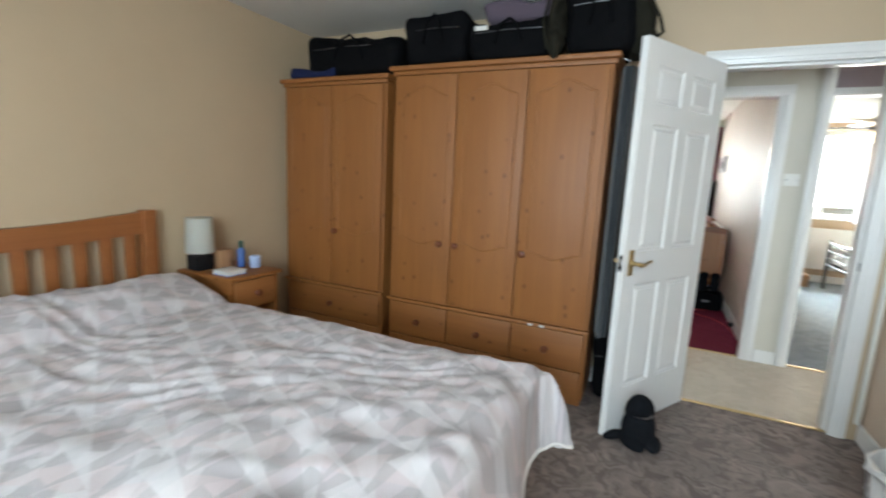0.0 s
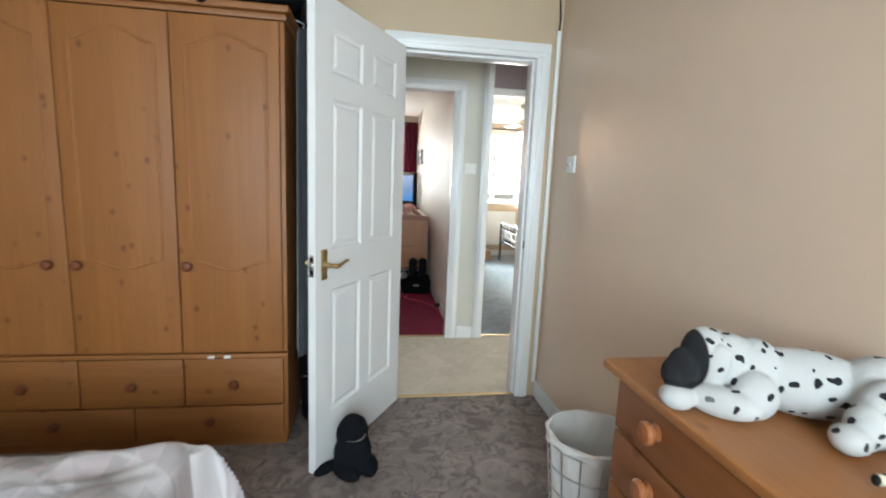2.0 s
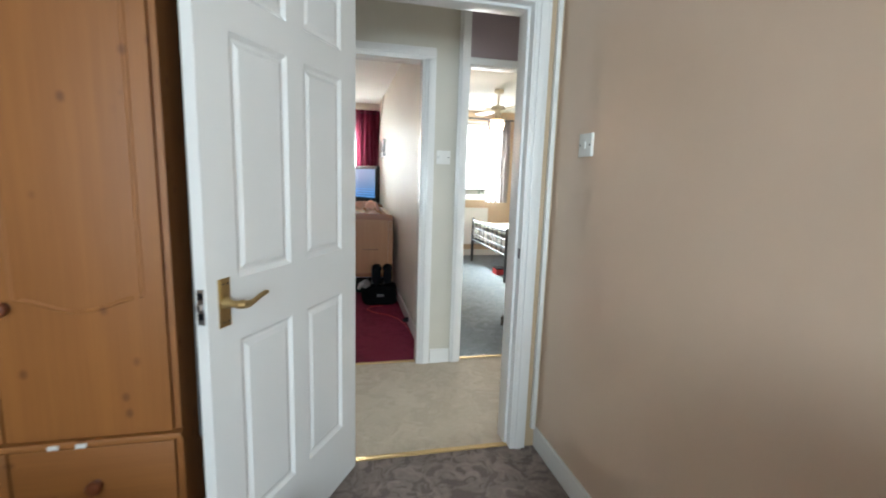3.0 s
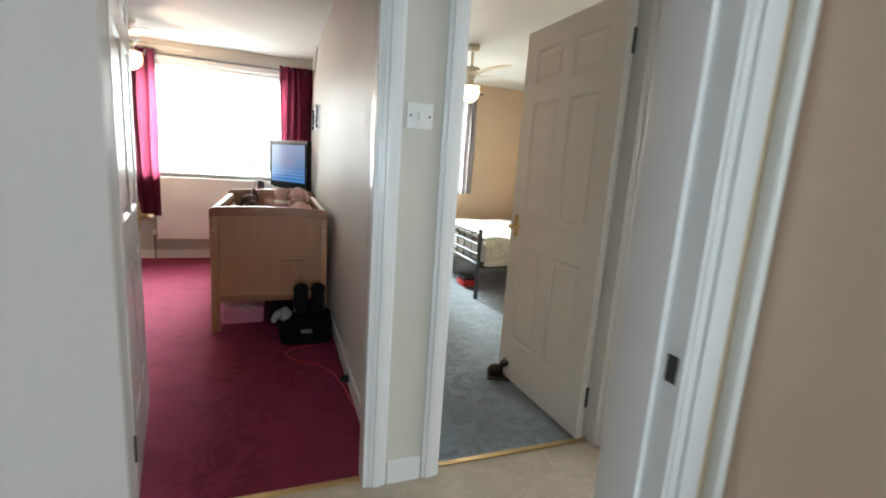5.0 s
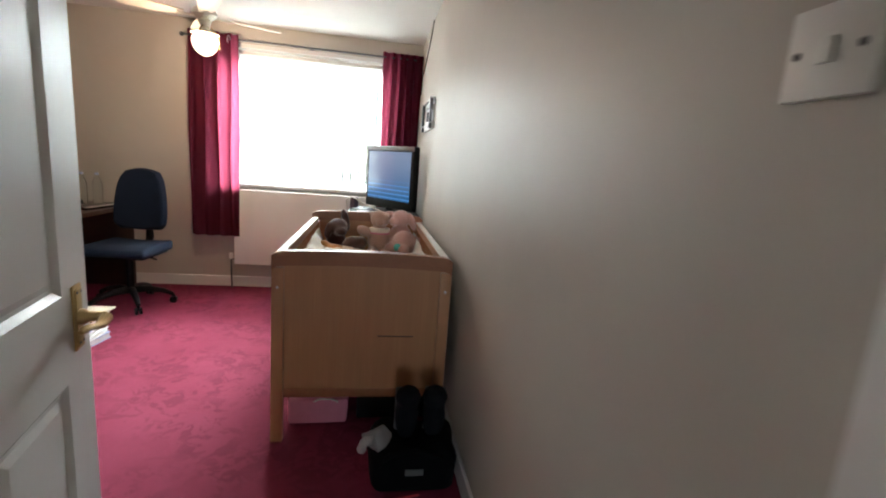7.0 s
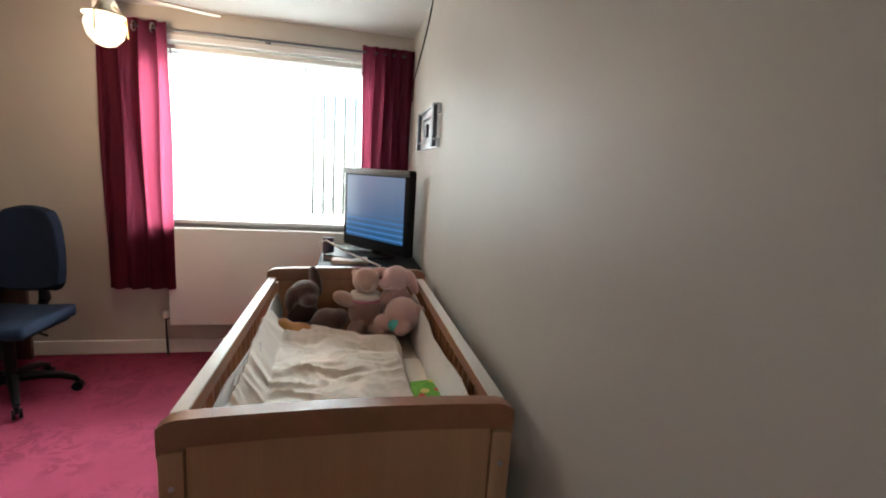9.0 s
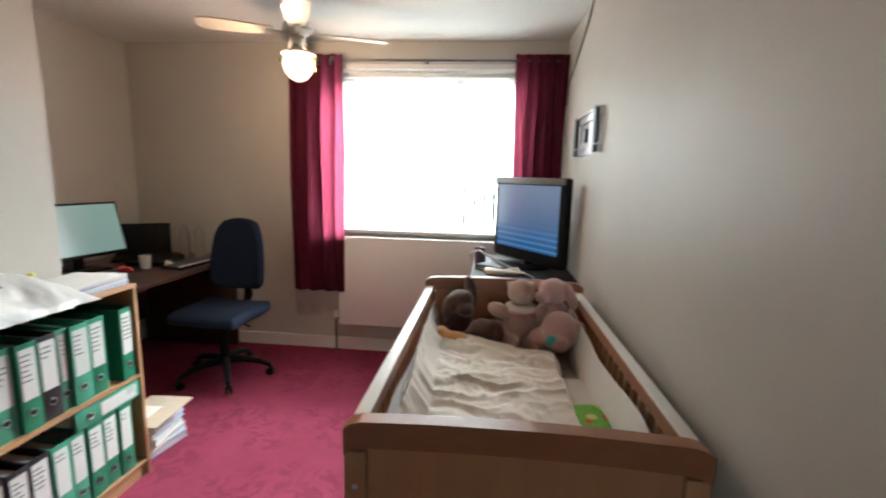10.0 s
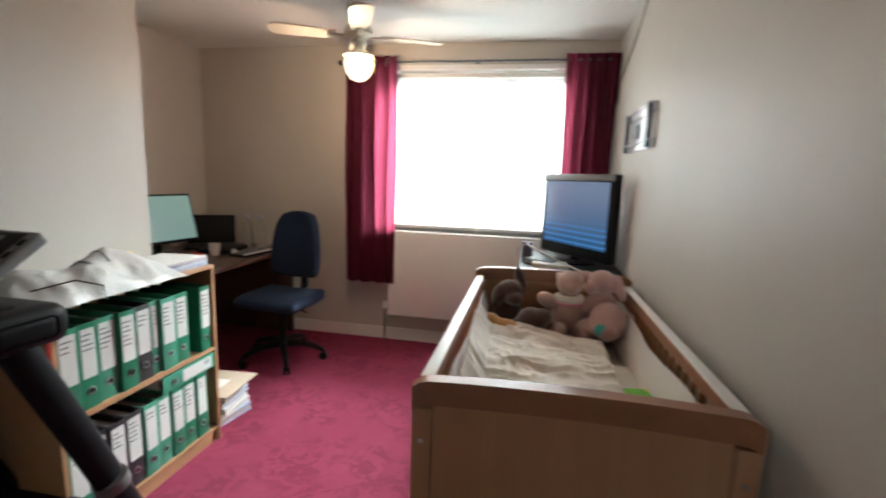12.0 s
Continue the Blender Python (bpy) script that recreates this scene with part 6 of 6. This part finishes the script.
part("foot", box(-0.12, 0.12, -0.06, 0.12, 0.0, 0.012, 0.005), BLACK, mo, "", False)
lp = thing("laptop", (-1.82, 8.08, 0.745), "black laptop standing open at the desk's end", "laptop", 35)
part("keyboard_deck", box(-0.18, 0.18, -0.25, 0.0, 0.0, 0.02, 0.004), BLACK, lp, "", False)
bm = box(-0.18, 0.18, 0.0, 0.012, 0.0, 0.235, 0.004)
bm.transform(pose(0, 0, 0.015, -14, 0, 0))
part("lid", bm, BLACK, lp, "", False)
kb = thing("keyboard", (-1.27, 7.88, 0.745), "black computer keyboard with a pale front edge", "keyboard", 84)
part("base", box(-0.22, 0.22, -0.075, 0.075, 0, 0.016, 0.004), BLACK, kb, "", False)
for r in range(5):
    bm = bmesh.new()
    for c in range(15):
        box(-0.205 + c * 0.0275, -0.205 + c * 0.0275 + 0.023, 0.040 - r * 0.026, 0.040 - r * 0.026 + 0.021, 0.016, 0.022, 0, bm)
    part("key_row", bm, WHITE_PLASTIC if r == 4 else GREY_PLASTIC, kb, "", False, False)
for nm, x, y in (("water_bottle", -1.50, 8.10), ("water_bottle", -1.40, 8.13)):
    wbt = thing(nm, (x, y, 0.745), "empty clear plastic water bottle", "bottle", 0, "bottles on the desk")
    part("body", lathe([(0.03, 0), (0.036, 0.01), (0.034, 0.06), (0.036, 0.075), (0.034, 0.11), (0.036, 0.15), (0.03, 0.19), (0.013, 0.225), (0.013, 0.24)], (x, y, 0.745)), BOTTLE, wbt)
    part("cap", lathe([(0.015, 0), (0.015, 0.018), (0.012, 0.02)], (x, y, 0.985)), PALE_BLUE, wbt)
pc = thing("paper_cup", (-1.47, 7.66, 0.745), "white paper cup on the desk", "cup")
bm = lathe([(0.027, 0), (0.029, 0.003), (0.037, 0.085), (0.039, 0.09), (0.037, 0.088), (0.028, 0.01)], (-1.47, 7.66, 0.745))
part("cup", bm, PAPER, pc)
ms = thing("mouse", (-1.43, 7.79, 0.745), "white computer mouse on the desk", "mouse")
bm = ball((-1.43, 7.79, 0.752), (0.055, 0.032, 0.028))
part("body", bm, WHITE_PLASTIC, ms)
part("wheel", rod((-1.39, 7.787, 0.776), (-1.39, 7.793, 0.776), 0.008), GREY_PLASTIC, ms)
hp = thing("red_toy", (-1.50, 7.52, 0.745), "small red plastic gadget on the desk", "gadget")
part("body", crumple(ball((-1.50, 7.52, 0.765), (0.05, 0.03, 0.022)), 0.01, 25, 1), RED, hp)
bd = thing("black_case", (-1.55, 7.86, 0.745), "black case lying on the desk", "case", 10)
part("body", box(-0.12, 0.12, -0.16, 0.16, 0, 0.035, 0.01), BLACK, bd, "", False)
part("clasp", box(-0.02, 0.02, -0.164, -0.158, 0.01, 0.025, 0.002), STEEL, bd, "", False)

# ---------- study: bookcase with files ----------
SY0, SY1, SXF, SXB = 5.945, 6.712, -0.74, -1.012
bc = thing("bookcase", (-0.88, 6.33, 0), "low wooden bookcase filled with lever arch files", "bookcase")
for y in (SY0, SY1 - 0.016):
    part("side", box(SXB, SXF, y, y + 0.016, 0, 0.888, 0.001), SHELF_WOOD, bc)
part("top", box(SXB, SXF + 0.002, SY0 - 0.002, SY1 + 0.002, 0.888, 0.906, 0.002), SHELF_WOOD, bc)
for z in (0.06, 0.478):
    part("shelf", box(SXB, SXF - 0.003, SY0 + 0.016, SY1 - 0.016, z, z + 0.016), SHELF_WOOD, bc)
part("plinth", box(SXF - 0.03, SXF - 0.014, SY0 + 0.016, SY1 - 0.016, 0, 0.06), SHELF_WOOD, bc)
part("back", box(SXB, SXB + 0.006, SY0 + 0.016, SY1 - 0.016, 0.076, 0.888), SHELF_WOOD, bc)


def lever_file(at, width, colour, turn, lean, text_rows, label):
    """A file standing on the shelf: its spine faces local +x."""
    ob = thing("lever_arch_file", at, label, "file", 0, "files in the bookcase")
    ob.matrix_basis = pose(*at, lean, 0, turn)
    h, d = 0.315, 0.25
    w = width
    part("spine", box(-0.004, 0, 0, w, 0, h, 0.001), colour, ob, "", False)
    part("cover", box(-d, -0.004, 0, 0.003, 0, h), colour, ob, "", False)
    part("cover", box(-d, -0.004, w - 0.003, w, 0, h), colour, ob, "", False)
    part("paper_block", box(-d + 0.02, -0.03, 0.006, w - 0.012, 0.008, h - 0.02), PAPER, ob, "", False)
    lab = part("spine_label", box(0, 0.0015, 0.009, w - 0.009, 0.115, h - 0.02), PAPER, ob, "white spine label", False)
    bm = bmesh.new()
    rnd = random.Random(int(at[1] * 1000))
    for r in range(text_rows):
        ln = (w - 0.03) * rnd.uniform(0.45, 1.0)
        box(0.0014, 0.0022, 0.014, 0.014 + ln, h - 0.045 - r * 0.018, h - 0.040 - r * 0.018, 0, bm)
    part("writing", bm, INK, lab, "", False, False)
    ring = [(0.001, w / 2 + 0.012 * math.cos(t), 0.065 + 0.012 * math.sin(t)) for t in [2 * math.pi * k / 14 for k in range(14)]]
    part("finger_ring", tube(ring, 0.0028, None, 6, True), STEEL, ob, "metal finger ring", False)
    part("finger_hole", rod((-0.001, w / 2, 0.065), (0.001, w / 2, 0.065), 0.0105, None, None, 14), BLACK, ob, "", False)
    return ob


G1, G2, K1 = (GREEN_FILE, "dark green lever arch file"), (PALE_GREEN_FILE, "faded green lever arch file"), (BLACK_FILE, "black lever arch file")
y = SY0 + 0.022
for k, (w, (col, lb)) in enumerate(((0.075, G1), (0.072, G1), (0.078, G2), (0.072, G1), (0.075, K1), (0.040, G2), (0.078, G2), (0.075, G1))):
    lever_file((SXF - 0.012 - 0.006 * (k % 3), y, 0.495), w, col, 0, 0, 3 + k % 4, lb)
    y += w + 0.003
y = SY1 - 0.02 - 0.075
lever_file((SXF - 0.006, y, 0.495), 0.075, GREEN_FILE, 4, 0, 6, "dark green lever arch file standing apart")
y = SY0 + 0.022
for k, (w, (col, lb)) in enumerate(((0.075, G1), (0.075, K1), (0.072, K1), (0.075, K1), (0.070, G2), (0.070, G2), (0.072, G1), (0.072, G1), (0.070, G1))):
    lever_file((SXF - 0.010 - 0.005 * (k % 2), y, 0.077), w, col, 0, 0, 2 + k % 4, lb)
    y += w + 0.003
# one file lies flat across the lower row
ly = lever_file((SXF - 0.006, SY0 + 0.38, 0.397 + 0.072), 0.072, PALE_GREEN_FILE, 0, 0, 2, "light green lever arch file lying across the others")
ly.matrix_basis = pose(SXF - 0.004, SY1 - 0.022 - 0.315, 0.469, -90, 0, 0)

# on the bookcase
pb = thing("carrier_bag", (-0.90, 6.15, 0.906), "crumpled grey plastic carrier bag on the bookcase", "plastic bag")


def bag_at(u, v):
    x, y = -1.0 + 0.335 * u, 5.81 + 0.65 * v
    e = math.sin(math.pi * min(1, max(0, u))) ** 0.5 * math.sin(math.pi * v) ** 0.6
    z = 0.911 + 0.128 * e * (0.75 + 0.7 * noise.noise(Vector((x * 7, y * 6, 2)))) + 0.02 * abs(noise.noise(Vector((x * 22, y * 20, 1)))) * e
    return Vector((x + 0.015 * noise.noise(Vector((y * 12, 0, 3))), y, z))


part("skin", sheet(bag_at, 40, 56, 0.004), BAG, pb)
part("print_bar", sheet(lambda u, v: bag_at(0.45 + 0.30 * u, 0.45 + 0.025 * v) + Vector((0, 0, 0.005)), 14, 3), INK, pb, "worn dark print")
part("print_bar", sheet(lambda u, v: bag_at(0.40 + 0.30 * u, 0.58 + 0.025 * v) + Vector((0, 0, 0.005)), 14, 3), INK, pb, "worn dark print")
rnd = random.Random(5)
PINK_COVER = plain("pale_pink_cover", (0.62, 0.40, 0.42), 0.4, 0, 0.15, 25)
z = 0.906
for k, c in enumerate((BLUE, PALE_BLUE, PAPER, BLUE, PINK_COVER, PAPER)):
    t = (0.009, 0.007, 0.008, 0.006, 0.007, 0.005)[k]
    mg = thing("magazine", (-0.87, 6.56, z), "magazine in a stack on the bookcase", "magazine", rnd.uniform(-8, 8), "magazines on the bookcase")
    part("page_block", box(-0.11, 0.11, -0.14, 0.14, 0.002, t - 0.001), PAPER, mg, "", False)
    part("back_cover", box(-0.112, 0.112, -0.142, 0.142, 0.0003, 0.002, 0.0003), c, mg, "", False)
    part("cover", box(-0.112, 0.112, -0.142, 0.142, t - 0.001, t, 0.0003), c, mg, "", False)
    z += t
yt = thing("duck_toy", (-0.93, 6.40, 0.91), "tiny yellow rubber toy", "toy")
bm = ball((-0.93, 6.42, 0.965), (0.018, 0.022, 0.018))
ball((-0.925, 6.435, 0.99), 0.013, (0, 0, 0), bm)
part("body", bm, plain("yellow_rubber", (0.72, 0.58, 0.05), 0.5), yt)
# a stack of books and a box lid on the floor
z = 0.0
for k in range(6):
    bkx = thing("paperback", (-0.87, 6.90, z), "paperback book in a floor stack", "book", rnd.uniform(-10, 10), "books stacked on the floor")
    t = (0.042, 0.03, 0.036, 0.03, 0.034, 0.028)[k]
    part("page_block", box(-0.080, 0.080, -0.12, 0.12, 0.004, t - 0.004), PAPER, bkx, "", False)
    for zz in (0.0005, t - 0.004):
        part("cover", box(-0.085, 0.085, -0.125, 0.125, zz, zz + 0.0035, 0.0005), (PALE_BLUE, PAPER, WHITE_PLASTIC, PALE_BLUE, PAPER, PAPER)[k], bkx, "", False)
    z += t
ld = thing("box_lid", (-0.845, 6.88, z), "beige cardboard lid on the stack of books", "lid", 4)
part("panel", box(-0.115, 0.115, -0.15, 0.15, 0.0, 0.006, 0.001), plain("buff_card", (0.46, 0.385, 0.30), 0.8, 0, 0.1, 12), ld, "", False)
part("note", box(-0.08, 0.02, -0.09, 0.04, 0.006, 0.0075), PAPER, ld, "", False)

# ---------- study: treadmill ----------
tm = thing("treadmill", (-0.69, 5.2, 0), "black and grey folding treadmill", "treadmill")
part("deck", box(-1.0, -0.38, 4.30, 5.80, 0.06, 0.13, 0.015), BLACK, tm)
part("belt", box(-0.92, -0.46, 4.29, 5.70, 0.131, 0.137, 0.002), TRACK, tm, "dull black running belt")
for x in (-0.99, -0.45):
    part("side_rail", box(x, x + 0.06, 4.32, 5.72, 0.13, 0.15, 0.008), GREY_PLASTIC, tm)
part("motor_cover", box(-0.99, -0.39, 5.66, 5.98, 0.06, 0.24, 0.05, None, 4), BLACK, tm)
for x in (-0.96, -0.44):
    # flat oval uprights that lean back to the runner
    line = [(5.97, 0.10), (5.93, 0.22), (5.85, 0.42), (5.76, 0.64), (5.67, 0.85), (5.63, 0.95)]
    bm = tube([(0, y, z) for y, z in line], 0.043, None, 16)
    bm.transform(Matrix.Translation((x, 0, 0)) @ Matrix.Diagonal((0.62, 1, 1, 1)))
    post = part("upright", bm, BLACK, tm)
    part("collar", tube([(x, 5.857, 0.405), (x, 5.843, 0.44)], 0.047, None, 16), GREY_PLASTIC, post, "grey plastic collar")
    part("handrail", tube([(x, 5.66, 0.94), (x, 5.52, 0.95), (x, 5.30, 0.915), (x, 5.12, 0.86), (x, 5.07, 0.83)], [0.036, 0.034, 0.031, 0.029, 0.02], None, 14), BLACK, tm)
    part("grip", tube([(x, 5.40, 0.934), (x, 5.22, 0.892)], 0.034, None, 14), TRACK, tm, "ribbed rubber grip")
part("foot", box(-1.02, -0.36, 5.90, 6.0, 0, 0.06, 0.01), BLACK, tm)
part("foot", box(-1.0, -0.38, 4.30, 4.38, 0, 0.06, 0.01), BLACK, tm)
bm = box(-1.0, -0.405, 5.53, 5.76, 0.905, 1.01, 0.045, None, 5)
part("crossbar", bm, BLACK, tm)
part("end_cap", box(-0.418, -0.398, 5.575, 5.715, 0.93, 0.985, 0.018, None, 4), BLACK, tm, "black plastic end cap")
mC = Matrix.Translation((-0.70, 5.645, 1.005)) @ pose(0, 0, 0, 34, 0, 0)
bm = box(-0.175, 0.095, 0.0, 0.265, -0.022, 0.018, 0.017, None, 4)
bm.transform(mC)
con = part("console", bm, GREY_PLASTIC, tm, "grey console with a display")
bm = box(-0.155, 0.062, 0.08, 0.247, 0.016, 0.0205, 0.001)
bm.transform(mC)
face = part("display_panel", bm, BLACK, con, "glossy black display panel")
bm = box(-0.10, 0.005, 0.165, 0.232, 0.0195, 0.0225, 0.001)
bm.transform(mC)
part("screen", bm, GREY_PLASTIC, face, "blank grey screen")
for k in range(4):
    x0 = -0.14 + 0.05 * k
    bm = box(x0, x0 + 0.032, 0.115, 0.128, 0.0195, 0.0225, 0.001)
    bm.transform(mC)
    part("button", bm, DARK_STEEL if k % 2 else STEEL, face)
for k in range(3):
    bm = box(0.070, 0.085, 0.10 + 0.05 * k, 0.125 + 0.05 * k, 0.016, 0.0205, 0.002)
    bm.transform(mC)
    part("button", bm, BLACK, con)
bm = box(-0.16, 0.075, 0.018, 0.062, 0.016, 0.0205, 0.002)
bm.transform(mC)
part("button_strip", bm, DARK_STEEL, con, "row of dull grey keys")
bm = box(-0.26, 0.22, -0.17, 0.0, -0.012, 0.012, 0.01, None, 3)
bm.transform(Matrix.Translation((-0.67, 5.665, 1.008)) @ pose(0, 0, 0, 6, 0, 0))
part("tray", bm, BLACK, tm)
part("safety_cord", tube([(-0.72, 5.555, 1.036), (-0.64, 5.525, 1.030), (-0.56, 5.54, 1.032), (-0.55, 5.575, 1.036), (-0.62, 5.565, 1.036), (-0.70, 5.585, 1.038), (-0.78, 5.555, 1.036)], 0.005), RED, tm, "red safety cord")
part("safety_clip", box(-0.60, -0.54, 5.575, 5.60, 1.022, 1.042, 0.005), RED, tm, "red plastic safety key")
rl = thing("red_lanyard", (-0.73, 5.93, 0.75), "red cord with a tag hanging from the bookcase", "lanyard")
part("cord", tube([(-0.735, 5.935, 0.90), (-0.73, 5.93, 0.80), (-0.732, 5.932, 0.72)], 0.004), RED, rl)
part("tag", box(-0.745, -0.720, 5.926, 5.938, 0.64, 0.725, 0.003), RED, rl)
tk = thing("black_cable", (-0.85, 5.57, 1.03), "thin black cable tangled on the treadmill", "cable")
loop = [(-0.98 + 0.018 * k, 5.60 + 0.035 * math.sin(1.3 * k), 1.035 + 0.018 * abs(math.sin(0.9 * k))) for k in range(14)]
part("cord", tube(loop, 0.003), BLACK, tk)
part("cord", tube([(-0.50, 5.73, 1.03), (-0.44, 5.80, 1.05), (-0.40, 5.84, 1.03), (-0.39, 5.84, 0.99), (-0.43, 5.80, 0.955)], 0.002), BLACK, tk)

# ---------- spare bedroom ----------
sbed = thing("metal_bed", (3.7, 7.1, 0), "black and chrome metal bed with a floral duvet", "bed")
BX0, BY0, BY1 = 2.72, 6.33, 7.80
for y in (BY0, BY1):
    part("post", rod((BX0, y, 0), (BX0, y, 0.655), 0.020), GUNMETAL, sbed)
    part("knob", ball((BX0, y, 0.662), 0.022), GUNMETAL, sbed)
for z, r in ((0.635, 0.018), (0.53, 0.011), (0.43, 0.011), (0.34, 0.014)):
    part("foot_bar", rod((BX0, BY0, z), (BX0, BY1, z), r), GUNMETAL, sbed)
for i in range(7):
    y = BY0 + (BY1 - BY0) * (i + 1) / 8
    part("upright", rod((BX0, y, 0.34), (BX0, y, 0.63), 0.007), GUNMETAL, sbed)
for y in (BY0, BY1):
    part("side_rail", box(BX0, 4.70, y - 0.012, y + 0.012, 0.30, 0.36, 0.004), GUNMETAL, sbed)
    part("post", rod((4.70, y, 0), (4.70, y, 1.0), 0.020), GUNMETAL, sbed)
part("mattress", box(BX0 + 0.04, 4.68, BY0 + 0.02, BY1 - 0.02, 0.36, 0.53, 0.04, None, 3), WHITE_CLOTH, sbed)
sd = thing("floral_duvet", (3.6, 7.05, 0.53), "cream floral duvet hanging over the bed", "duvet")


def duvet3(u, v):
    x = BX0 + 0.03 + 1.85 * u
    t = -0.30 + 1.85 * v
    o = max(0, -t, t - (BY1 - BY0))
    a = min(o / 0.07, 1.57)
    y = BY0 + min(max(t, 0), BY1 - BY0) + (0.07 * math.sin(a) + 0.012 * math.sin(14 * x)) * (-1 if t < 0 else (1 if t > BY1 - BY0 else 0))
    return Vector((x, y, 0.60 + 0.03 * noise.noise(Vector((x * 4, t * 4, 2))) - 0.07 * (1 - math.cos(a)) - max(0, o - 0.11)))


part("cover", sheet(duvet3, 40, 50, 0.02), FLORAL, sd)
rb = thing("red_box", (2.85, 6.83, 0), "red box under the metal bed", "box")
part("body", box(2.76, 2.93, 6.74, 6.92, 0, 0.075, 0.008), RED, rb)
part("lid", box(2.757, 2.933, 6.737, 6.923, 0.075, 0.09, 0.004), BLACK, rb)
cs = thing("cardboard_box", (2.35, 7.95, 0), "brown cardboard box beside the radiator", "box")
part("body", box(2.2, 2.55, 7.75, 8.1, 0, 0.16, 0.006), SHELF_WOOD, cs)
part("flap", box(2.2, 2.55, 7.75, 7.92, 0.16, 0.166, 0.002), SHELF_WOOD, cs)
bm = ball((0, 0, 0.05), (0.035, 0.05, 0.045))
ball((0, -0.05, 0.10), (0.025, 0.028, 0.025), (0, 0, 0), bm)
ball((0.03, -0.055, 0.115), (0.012, 0.008, 0.016), (0, 0, 0), bm)
ball((-0.03, -0.055, 0.115), (0.012, 0.008, 0.016), (0, 0, 0), bm)
box(-0.04, 0.04, -0.12, 0.05, 0.0, 0.015, 0.005, bm)
ms3 = part("mouse_door_stop", bm, shiny("dark_bronze", (0.06, 0.05, 0.042), 0.4))
ms3.matrix_basis = pose(2.15, 4.76, 0.0, 0, 0, 70)
tagged(fuse(ms3, 0.006), "small dark metal animal door stop on the grey carpet", "door stop")

# ---------- bathroom tiles behind the hall's end opening ----------
wall_tiles = bpy.data.objects["wall_bath_north"]
tile_me = {}
for r in range(11):
    z0 = 0.01 + 0.20 * r if r < 6 else 0.01 + 0.20 * r - 0.12
    h = 0.196
    band = r == 6
    if band:
        z0, h = 1.21, 0.076
    for c in range(8):
        key = "band" if band else "tile"
        if key not in tile_me:
            me_ob = part("tile", box(0, 0.246, -0.006, 0.0, 0, h, 0.002, None, 1), TILE_BAND if band else TILE, wall_tiles, "beige patterned border tile" if band else "", False, False)
            tile_me[key] = me_ob.data
            t = me_ob
        else:
            t = new("tile", tile_me[key])
            t.parent = wall_tiles
        t.location = (2.735 + 0.25 * c + (0 if c < 7 else -0.06), 4.0, z0 if z0 + h < H else H - h)
